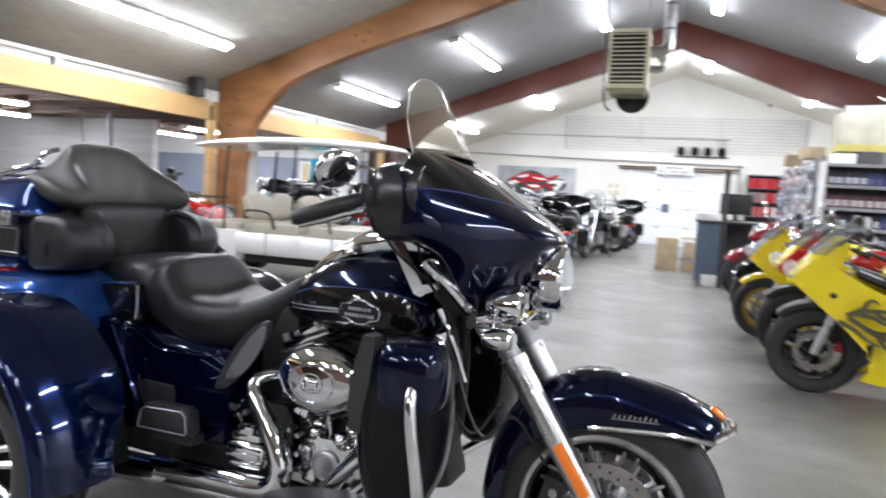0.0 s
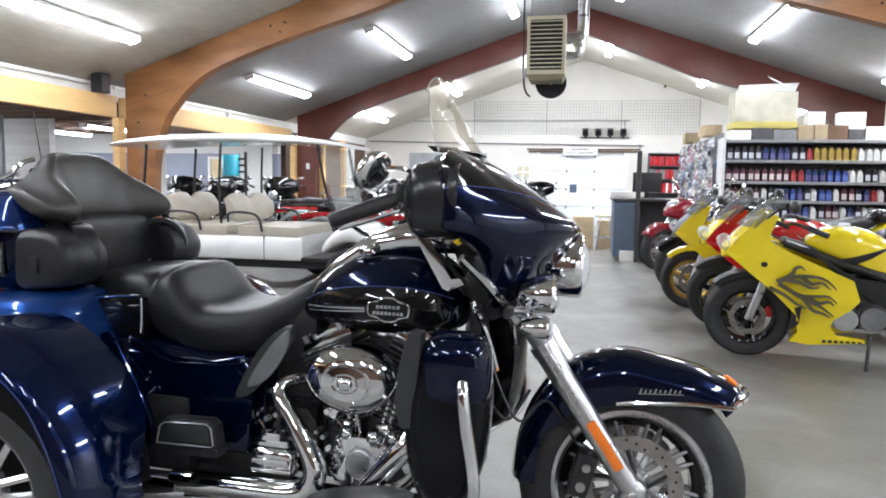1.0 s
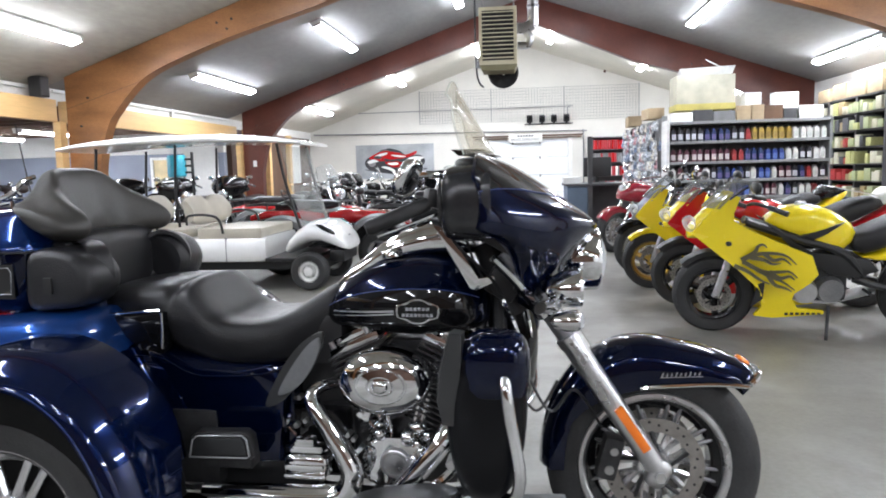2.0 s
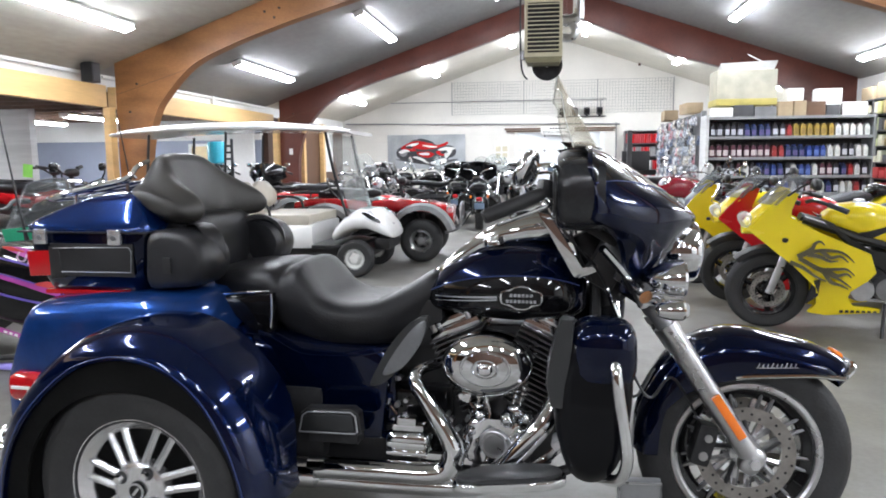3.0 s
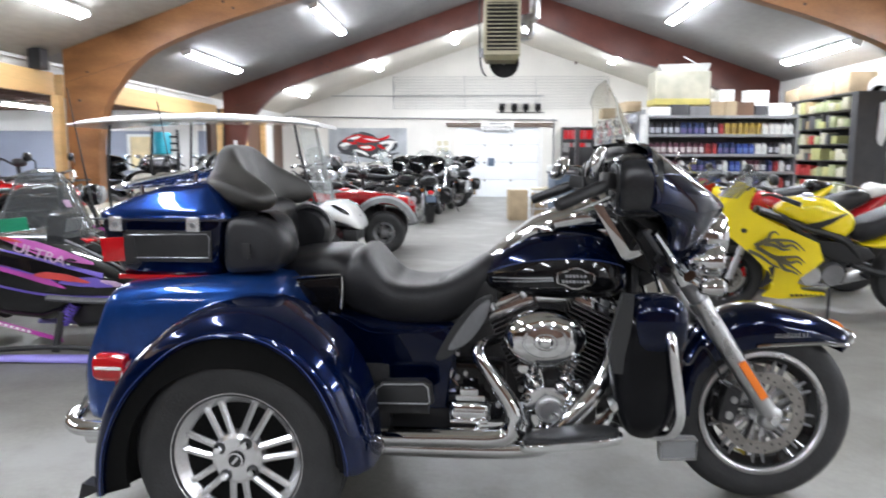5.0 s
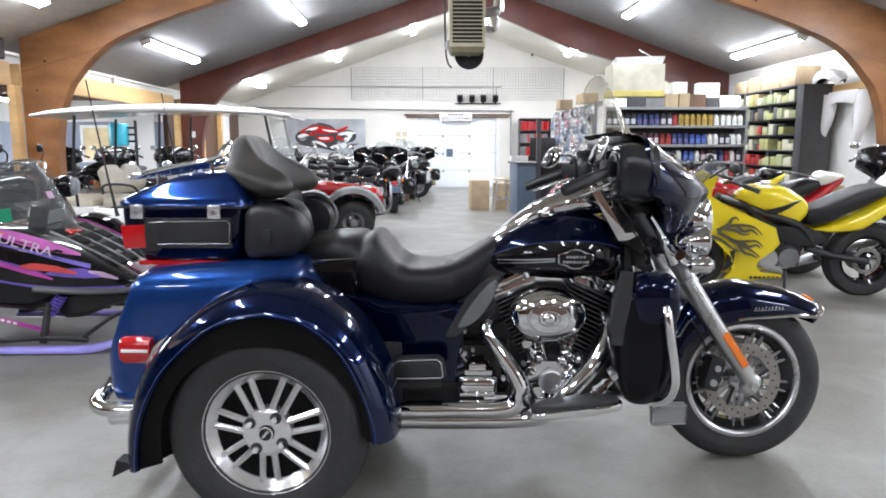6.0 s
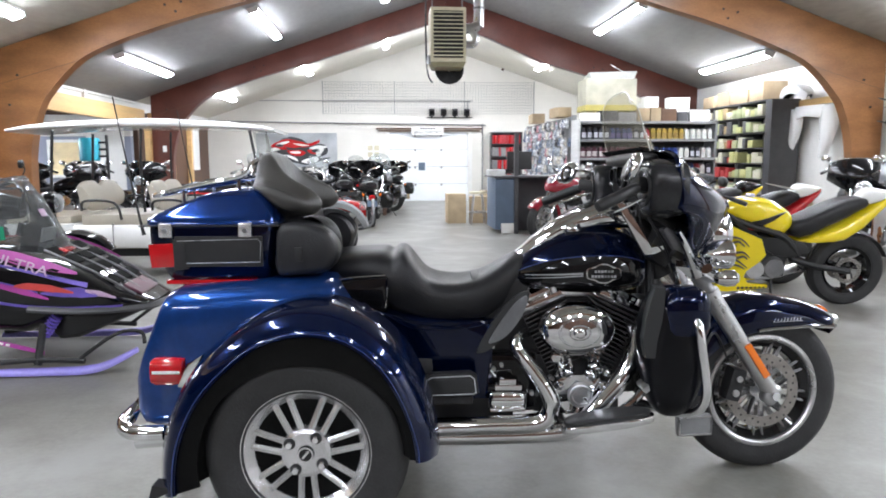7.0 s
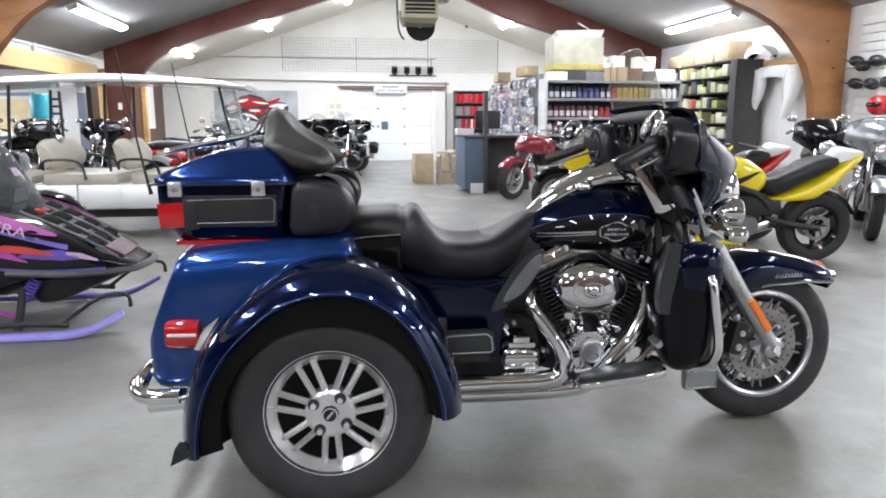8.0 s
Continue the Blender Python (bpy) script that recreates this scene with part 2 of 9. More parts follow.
def prism(bm, poly, y0, y1, bev=0.0, axis="y"):
    """Extrudes an outline in x and z along y (or in x and y along z, or in y and z along x)."""
    place = {"y": lambda a, b, c: (a, c, b), "z": lambda a, b, c: (a, b, c), "x": lambda a, b, c: (c, a, b)}[axis]
    A = [bm.verts.new(place(a, b, y0)) for a, b in poly]
    B = [bm.verts.new(place(a, b, y1)) for a, b in poly]
    n = len(poly)
    fs = [bm.faces.new(A), bm.faces.new(B[::-1])]
    for i in range(n):
        bm.faces.new((A[i], B[i], B[(i + 1) % n], A[(i + 1) % n]))
    if bev:
        es = [e for f in fs for e in f.edges]
        bmesh.ops.bevel(bm, geom=es, offset=bev, segments=2, profile=0.6, affect="EDGES")


def blob(bm, c, s, e=2.6, n=20, rot=(0, 0, 0)):
    """A rounded body: a ball drawn towards a box as e grows; s are its half sizes."""
    m = Matrix.Translation(c) @ Euler([radians(a) for a in rot]).to_matrix().to_4x4()
    p = lambda v: math.copysign(abs(v) ** (2 / e), v)
    rings = []
    h = n // 2
    for i in range(1, h):
        b = -math.pi / 2 + math.pi * i / h
        rings.append([m @ Vector((s[0] * p(math.cos(b)) * p(math.cos(a)), s[1] * p(math.cos(b)) * p(math.sin(a)), s[2] * p(math.sin(b)))) for a in [math.tau * j / n for j in range(n)]])
    loft(bm, rings)


def sect(x, yc, zc, w, h, e=2.5, n=20, lo=None):
    """A rounded section across x: half width w, half height h; lo: a lower half of another height."""
    p = lambda v: math.copysign(abs(v) ** (2 / e), v)
    out = []
    for i in range(n):
        a = math.tau * i / n
        s = p(math.sin(a))
        out.append(Vector((x, yc + w * p(math.cos(a)), zc + (h if s > 0 or lo is None else lo) * s)))
    return out


def finish(name, bm, material, angle=40):
    bmesh.ops.recalc_face_normals(bm, faces=bm.faces)
    me = bpy.data.meshes.new(name)
    bm.to_mesh(me)
    bm.free()
    me.materials.append(M[material] if isinstance(material, str) else material)
    me.shade_smooth()
    me.set_sharp_from_angle(angle=radians(angle))
    return me


def part(name, bm, material, parent, label="", angle=40):
    ob = new(name, finish(name, bm, material, angle))
    ob.parent = parent
    return tagged(ob, label)


def thing(name, m, label, category, group=""):
    ob = new(name)
    ob.empty_display_size = 0.1
    ob.matrix_world = m
    return tagged(ob, label, category, group)


def whole(name, bm, material, label, category="", group="", kind="", m=None, angle=40):
    ob = new(name, finish(name, bm, material, angle))
    if m is not None:
        ob.matrix_world = m
    return tagged(ob, label, category, group, kind)


def B():
    return bmesh.new()


def boxed(c, s, rot=(0, 0, 0), bev=0.0):
    bm = B()
    box(bm, c, s, rot, bev)
    return bm


def tubed(pts, r, n=10, smooth=6, flat=1.0):
    bm = B()
    tube(bm, pts, r, n, smooth, flat)
    return bm


def cyled(p, q, r, r2=None, n=20):
    bm = B()
    cyl(bm, p, q, r, r2, n)
    return bm


def words(text, size, m, material, parent, name="lettering", depth=0.001, wide=1.0):
    """Letters as a thin mesh; m places the text's own x to the right and y up."""
    cu = bpy.data.curves.new(name, "FONT")
    cu.body, cu.size, cu.extrude, cu.align_x, cu.align_y = text, size, depth, "CENTER", "CENTER"
    tmp = bpy.data.objects.new(name, cu)
    scene.collection.objects.link(tmp)
    bpy.context.view_layer.update()
    me = bpy.data.meshes.new_from_object(tmp.evaluated_get(bpy.context.evaluated_depsgraph_get()))
    bpy.data.objects.remove(tmp)
    bpy.data.curves.remove(cu)
    me.transform(m @ Matrix.Diagonal((wide, 1, 1, 1)))
    me.materials.clear()
    me.materials.append(M[material])
    ob = new(name, me)
    ob.parent = parent
    return ob


# ---- the hall: its axis runs along y, the ridge over x = RX
RX, RIDGE, SLOPE = -0.45, 4.76, 0.345
CX = -0.75
XL, XR, YN, YS = -7.0, 5.25, 20.85, -9.1
roof_z = lambda x: RIDGE - SLOPE * abs(x - RX)

bm = B()
box(bm, (-5.5, 6.0, -0.1), (22.0, 30.6, 0.2))
whole("floor", bm, "floor", "worn grey concrete floor with pale scuffs and stains", kind="structure")

# far gable wall with the opening of the service door
DX0, DX1, DZ = -1.66, 0.73, 2.1
bm = B()
prism(bm, [(XL - 0.2, 0), (DX0, 0), (DX0, DZ), (DX1, DZ), (DX1, 0), (XR + 0.2, 0), (XR + 0.2, roof_z(XR) + 0.1), (RX, RIDGE + 0.16), (XL - 0.2, roof_z(XL) + 0.1)], YN, YN + 0.2)
whole("wall_north", bm, "block", "white-painted block gable wall", kind="structure", angle=20)
# unseen end wall, added dark so that gloss paint mirrors a dim hall
bm = B()
prism(bm, [(-16.3, 0), (XR + 0.2, 0), (XR + 0.2, roof_z(XR) + 0.1), (RX, RIDGE + 0.16), (-16.3, roof_z(-14.5) + 2.6)], YS - 0.2, YS)
whole("wall_south", bm, "dark_wood", "unseen dark end wall that closes the hall", kind="structure", angle=20)
bm = B()
box(bm, (XR + 0.1, (YN + YS) / 2, 1.45), (0.2, YN - YS, 2.9))
whole("wall_east", bm, "white_wall", "white-painted side wall", kind="structure")
# the upper strip of the west side, over the beam
bm = B()
box(bm, (XL - 0.1, (YN + YS) / 2, 2.55), (0.16, YN - YS, 0.52))
whole("wall_west_upper", bm, "white_wall", "white board strip above the long timber beam", kind="structure")
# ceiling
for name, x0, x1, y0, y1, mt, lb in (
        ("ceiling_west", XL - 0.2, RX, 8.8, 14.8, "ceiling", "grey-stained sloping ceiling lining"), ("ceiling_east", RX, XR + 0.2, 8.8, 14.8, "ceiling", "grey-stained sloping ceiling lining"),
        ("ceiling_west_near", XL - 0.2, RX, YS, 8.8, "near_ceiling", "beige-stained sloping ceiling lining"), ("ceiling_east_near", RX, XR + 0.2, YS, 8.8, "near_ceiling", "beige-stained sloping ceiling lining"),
        ("ceiling_west_far", XL - 0.2, RX, 14.8, YN, "cream_ceiling", "cream sloping ceiling of the end bay"), ("ceiling_east_far", RX, XR + 0.2, 14.8, YN, "cream_ceiling", "cream sloping ceiling of the end bay")):
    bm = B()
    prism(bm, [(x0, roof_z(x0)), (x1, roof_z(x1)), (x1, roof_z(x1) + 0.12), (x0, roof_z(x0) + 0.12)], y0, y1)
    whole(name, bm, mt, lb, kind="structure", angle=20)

# arched timber frames: the feet stand evenly about x = CX
def arch(y, material, label):
    ob = thing("arch_frame", pose(CX, y, 0), label, "timber arch", "arched timber frames")
    ob["kind"] = "structure"
    top = RX - CX
    for s in (-1, 1):
        bm = B()
        inner = spline([(5.53, 0, 0), (5.52, 0, 0.7), (5.51, 0, 1.25), (5.45, 0, 1.62), (5.33, 0, 1.97), (5.20, 0, 2.15), (4.97, 0, 2.40), (4.70, 0, 2.60), (4.2, 0, 2.81), (3.45, 0, 3.06), (2.46, 0, 3.34)], 5)
        poly = [(s * p.x, p.z) for p in inner] + [(top, 4.24), (top, RIDGE - 0.01), (s * 5.92, RIDGE - 0.01 - SLOPE * abs(s * 5.92 - top)), (s * 5.92, 1.2), (s * 5.90, 0)]
        prism(bm, poly, -0.09, 0.09, 0.008)
        half = part("arch_half", bm, material, ob, angle=25)
        # the joint of the knee block
        bm = B()
        a, b = (4.86, 2.50), (5.92, 2.18)
        box(bm, (s * (a[0] + b[0]) / 2, -0.0905, (a[1] + b[1]) / 2), (1.10, 0.003, 0.006), (0, s * 16.8, 0))
        part("knee_joint", bm, "joist", half)
        for q in ((5.60, 2.32), (5.72, 1.95), (3.75, 3.20), (3.55, 3.24), (3.62, 3.12)):
            part("bolt_head", cyled((s * q[0], -0.105, q[1]), (s * q[0], 0.1, q[1]), 0.016, n=8), "iron", half)
    return ob


for y, w, l in ((2.8, "wood", "varnished orange glulam arch frame"), (8.8, "wood", "varnished orange glulam arch frame"), (14.8, "red_wood", "dark red stained glulam arch frame"), (-3.2, "wood", "varnished orange glulam arch frame")):
    arch(y, w, l)

# long beams and posts of the open west side
for i, (y0, y1) in enumerate(((2.9, 8.7), (8.9, 14.7), (-3.1, 2.7))):
    bm = B()
    box(bm, (-6.86, (y0 + y1) / 2, 2.165), (0.12, y1 - y0, 0.29), bev=0.006)
    whole("beam_west", bm, "pine", "pale pine beam along the open side", kind="structure")
    bm = B()
    for y in np.arange(y0 + 1.3, y1 - 0.5, 2.0):
        box(bm, (-6.98, y, 2.40), (0.05, 0.09, 0.17))
    box(bm, (-6.985, (y0 + y1) / 2, 2.455), (0.035, y1 - y0, 0.035))
    whole("wall_batten", bm, "white_metal", "white battens on the board strip", kind="structure")
for y in (8.62, 14.62):
    bm = B()
    box(bm, (-6.735, y + 0.02, 1.0), (0.10, 0.14, 2.02), bev=0.005)
    whole("post", bm, "pine", "pale pine post beside the arch foot", kind="structure")

# the low annex behind the west side
bm = B()
box(bm, (-11.6, 6.0, 2.38), (9.0, 30, 0.1))
whole("annex_ceiling", bm, "joist", "dark boarded underside of the loft", kind="structure")
bm = B()
for y in np.arange(3.0, 14.4, 0.6):
    box(bm, (-11.6, y, 2.24), (9.0, 0.05, 0.17))
whole("annex_joists", bm, "joist", "brown joists of the low annex", kind="structure")
bm = B()
box(bm, (-12.7, 10.6, 1.16), (6.5, 0.15, 2.32))
whole("wall_annex_near", bm, "annex_wall", "grey-white boarded cross wall", kind="structure")
bm = B()
box(bm, (-11.7, 14.6, 0.88), (9.3, 0.15, 1.76))
whole("wall_annex_far", bm, "blue_wall", "blue-grey painted lower wall", kind="structure")
bm = B()
box(bm, (-11.7, 14.6, 2.05), (9.3, 0.13, 0.57))
whole("wall_annex_top", bm, "white_wall", "white upper strip of the annex wall", kind="structure")
bm = B()
box(bm, (-16.2, 6.0, 1.2), (0.2, 30, 2.6))
whole("wall_annex_west", bm, "annex_wall", "grey-white outer wall of the annex", kind="structure")
bm = B()
box(bm, (XL - 0.1, 17.85, 1.15), (0.14, 5.9, 2.3))
whole("wall_west_north", bm, "dark_wood", "dark wood panelled side wall", kind="structure")

# tube lamps
def lamp_fixture():
    ob = thing("tube_lamp", pose(0, 0, 0), "long white fluorescent tube lamp under the ceiling", "ceiling lamp", "tube lamps")
    part("housing", boxed((0, 0, 0.03), (0.17, 2.5, 0.04), bev=0.006), "white_metal", ob)
    bm = B()
    rings = [[Vector((a, y, b)) for a, b in ((-0.075, 0.012), (-0.075, -0.012), (-0.05, -0.034), (0.05, -0.034), (0.075, -0.012), (0.075, 0.012))] for y in (-1.2, 1.2)]
    loft(bm, rings)
    part("diffuser", bm, "tube", ob, "glowing white diffuser")
    for y in (-1.22, 1.22):
        part("end_cap", boxed((0, y, -0.005), (0.16, 0.04, 0.06), bev=0.004), "white_metal", ob)
    return ob


first = None
for y in (-5.0, 0.9, 6.5, 11.95, 17.6):
    for x in (-5.81, -3.77, -1.73, 0.13, 2.42, 4.58):
        if -2 < x < 1 and 0 < y < 10:
            continue
        m = pose(x, y, roof_z(x) - 0.06, 0, math.degrees(math.atan(SLOPE)) * (1 if x > RX else -1), 0)
        if first is None:
            first = lamp_fixture()
            first.matrix_world = m
        else:
            copy_thing(first, m)


# ---- wheels, shared by all the machines
def wheel(parent, c, R, r, w, style="pairs", count=7, rim="satin", spoke="satin", hub_y=0.0, disc=0.0, side=-1, name="wheel", tyre_mat="rubber", hub=True):
    """A wheel whose axle lies along y at c; hub_y moves the hub's face towards the side that is seen."""
    m = Matrix.Translation(c) @ pose(0, 0, 0, 90, 0, 0)
    bm = B()
    k = w * 0.42
    lathe(bm, [(r + 0.012, -k), (r + 0.012, -k * 0.85), (r - 0.022, -k * 0.7), (r - 0.026, k * 0.7), (r + 0.012, k * 0.85), (r + 0.012, k), (r - 0.004, k), (r - 0.04, k * 0.6), (r - 0.04, -k * 0.6), (r - 0.004, -k)], m, 40, closed=True)
    rim_ob = part(name, bm, rim, parent, angle=30)
    bm = B()
    h = R - r
    half = [(r - 0.012, 0.40), (r + 0.014, 0.455), (r + 0.45 * h, 0.50), (r + 0.72 * h, 0.485), (R - 0.022, 0.44), (R - 0.008, 0.36), (R - 0.003, 0.26), (R - 0.011, 0.25), (R - 0.011, 0.22), (R - 0.001, 0.21), (R, 0.07), (R - 0.010, 0.06)]
    prof = [(a, b * w) for a, b in half] + [(a, -b * w) for a, b in half[::-1]]
    lathe(bm, prof, m, 48, closed=True)
    part("tyre", bm, tyre_mat, rim_ob, "black rubber tyre", angle=50)
    bm = B()
    f = side * hub_y
    if style == "pairs":
        for i in range(count):
            a = math.tau * (i + 0.5) / count + math.pi / 2
            for o in (-0.017, 0.017):
                d, t = Vector((math.cos(a), 0, math.sin(a))), Vector((-math.sin(a), 0, math.cos(a)))
                p, q = Vector(c) + d * 0.05 + t * o + Vector((0, f, 0)), Vector(c) + d * (r - 0.02) + t * o * 1.55 + Vector((0, f * 0.75, 0))
                tube(bm, [p, q], 0.0115, 6, 0)
    elif style == "three":
        for i in range(count):
            a = math.tau * i / count + 0.4
            d = Vector((math.cos(a), 0, math.sin(a)))
            tube(bm, [Vector(c) + d * 0.04, Vector(c) + d * (r - 0.02)], [0.03, 0.02], 6, 0)
    else:
        for i in range(count):
            a = math.tau * i / count
            d = Vector((math.cos(a), 0, math.sin(a)))
            tube(bm, [Vector(c) + d * 0.03 + Vector((0, f, 0)), Vector(c) + d * (r - 0.02) + Vector((0, f * 0.6, 0))], 0.010, 6, 0)
    part("spokes", bm, spoke, rim_ob)
    if hub:
        bm = B()
        lathe(bm, [(0.001, -0.02), (0.045, -0.018), (0.06, 0), (0.045, 0.03), (0.001, 0.035)], Matrix.Translation(Vector(c) + Vector((0, f, 0))) @ pose(0, 0, 0, 90 if side < 0 else -90, 0, 0), 20)
        part("hub", bm, spoke, rim_ob)
    if disc:
        for s in (-1, 1):
            bm = B()
            y = c[1] + s * (w * 0.5 + 0.005) * 0.85
            lathe(bm, [(disc, -0.003), (disc, 0.003), (disc * 0.72, 0.003), (disc * 0.72, -0.003)], Matrix.Translation((c[0], y, c[2])) @ pose(0, 0, 0, 90, 0, 0), 36, closed=True)
            ob = part("brake_disc", bm, "disc", rim_ob, "drilled steel brake disc")
            bm = B()
            for i in range(30):
                a, q = math.tau * i / 30, disc * (0.80 + 0.13 * (i % 3) / 2)
                cyl(bm, (c[0] + q * math.cos(a), y - 0.0045, c[2] + q * math.sin(a)), (c[0] + q * math.cos(a), y + 0.0045, c[2] + q * math.sin(a)), 0.0045, n=6)
            for i in range(5):
                a = math.tau * i / 5
                tube(bm, [(c[0] + 0.04 * math.cos(a), y, c[2] + 0.04 * math.sin(a)), (c[0] + disc * 0.74 * math.cos(a + 0.4), y, c[2] + disc * 0.74 * math.sin(a + 0.4))], 0.007, 5, 0)
            tagged(part("disc_carrier", bm, "iron", rim_ob), kind="stuff")
    return rim_ob


def arc_shell(bm, c, rows, k=3):
    """A shell round an axle at c (x, z). rows: degrees and a list of (radius, y); joined in order along the arc."""
    degs = [r[0] for r in rows]
    n = len(rows[0][1])
    fine = spline([(d, 0, 0) for d in degs], k)
    out = [spline([(rows[i][0], rows[i][1][j][0], rows[i][1][j][1]) for i in range(len(rows))], k) for j in range(n)]
    rings = []
    for i in range(len(fine)):
        ring = []
        for j in range(n):
            a, rr, y = out[j][i]
            ring.append(Vector((c[0] + rr * math.cos(radians(a)), y, c[1] + rr * math.sin(radians(a)))))
        rings.append(ring)
    loft(bm, rings, caps=False, closed=True)
    for q in (rings[0], rings[-1]):
        bm.faces.new([bm.verts.new(p) for p in q])


# lit and shaded copies of the trike's one blue pearl paint
M["blue"] = mat("blue_pearl_lit", (0.010, 0.048, 0.205), 0.30, 0.6, coat=1.0, var=0.10, scale=30, rvar=0.03, spec=0.0, ior=1.45, coat_rough=0.006)
M["navy"] = mat("blue_pearl_deep_shade", (0.0010, 0.0042, 0.024), 0.17, 0.6, coat=1.0, var=0.10, scale=30, rvar=0.03, spec=0.0, ior=1.42, coat_rough=0.006)
M["shaded_blue"] = mat("blue_pearl_shaded", (0.0015, 0.0072, 0.041), 0.17, 0.6, coat=1.0, var=0.10, scale=30, rvar=0.03, spec=0.0, ior=1.45, coat_rough=0.006)
# gloss black with a darker base and half the coat, for the leg fairing
M["soft_black"] = mat("thin_coat_black", (0.0035, 0.0036, 0.005), 0.3, coat=0.5, var=0.1, spec=0.05, coat_rough=0.03, ior=1.4)
# one more copy of that paint, between lit and shaded, for the case lid
M["half_lit_blue"] = mat("blue_pearl_half_lit", (0.0050, 0.026, 0.130), 0.18, 0.6, coat=1.0, var=0.10, scale=30, rvar=0.03, spec=0.0, ior=1.45, coat_rough=0.006)
# lighter copy of the black vinyl: the backrest's sheen is in its colour
M["sheen_vinyl"] = mat("sheen_black_vinyl", (0.040, 0.038, 0.035), 0.40, var=0.25, scale=9, bump=0.2, bscale=220, rvar=0.08, spec=0.62)
M["liner"] = mat("matt_black_liner", (0.006, 0.006, 0.006), 0.85, var=0.3, spec=0.1)
M["silver"] = mat("silver_wheel_paint", (0.70, 0.70, 0.71), 0.22, 0.75, var=0.03, scale=20, rvar=0.02)
M["stripe"] = mat("blue_pinstripe", (0.020, 0.042, 0.16), 0.35, coat=0.3)
M["silver_line"] = mat("silver_pinstripe", (0.42, 0.43, 0.45), 0.3, 0.5)
M["edge_glass"] = mat("polished_acrylic_edge", (0.45, 0.47, 0.44), 0.12, var=0.05)
M["disc"] = mat("worn_disc_steel", (0.30, 0.28, 0.26), 0.38, 0.6, var=0.15, scale=30)
M["pod_grey"] = mat("satin_charcoal", (0.020, 0.0205, 0.023), 0.22, var=0.15, scale=20)
M["silver_body"] = mat("silver_body_paint", (0.36, 0.37, 0.40), 0.28, 0.6, coat=0.8, var=0.06)
M["mid_grey"] = mat("satin_grey", (0.20, 0.205, 0.215), 0.30, 0.55, var=0.1)
M["matt_grey"] = mat("matt_dark_grey", (0.024, 0.025, 0.026), 0.40, var=0.12, bump=0.05, bscale=200)

trike = thing("touring_trike", pose(-1.941, 2.044, 0, 0, 0, -3.6), "midnight-blue three-wheeled touring motorcycle with black seats and chrome engine", "trike")
T = trike
STEER = 4.5

# rear wheels, fenders and their dark liners
FEND = ((-2, 0.405, 0.06), (8, 0.402, 0.06), (30, 0.404, 0.06), (51, 0.426, 0.06), (70, 0.445, 0.062), (88, 0.450, 0.066), (107, 0.442, 0.068), (126, 0.425, 0.068), (149, 0.424, 0.066), (172, 0.435, 0.062), (190, 0.455, 0.06), (196, 0.465, 0.06))
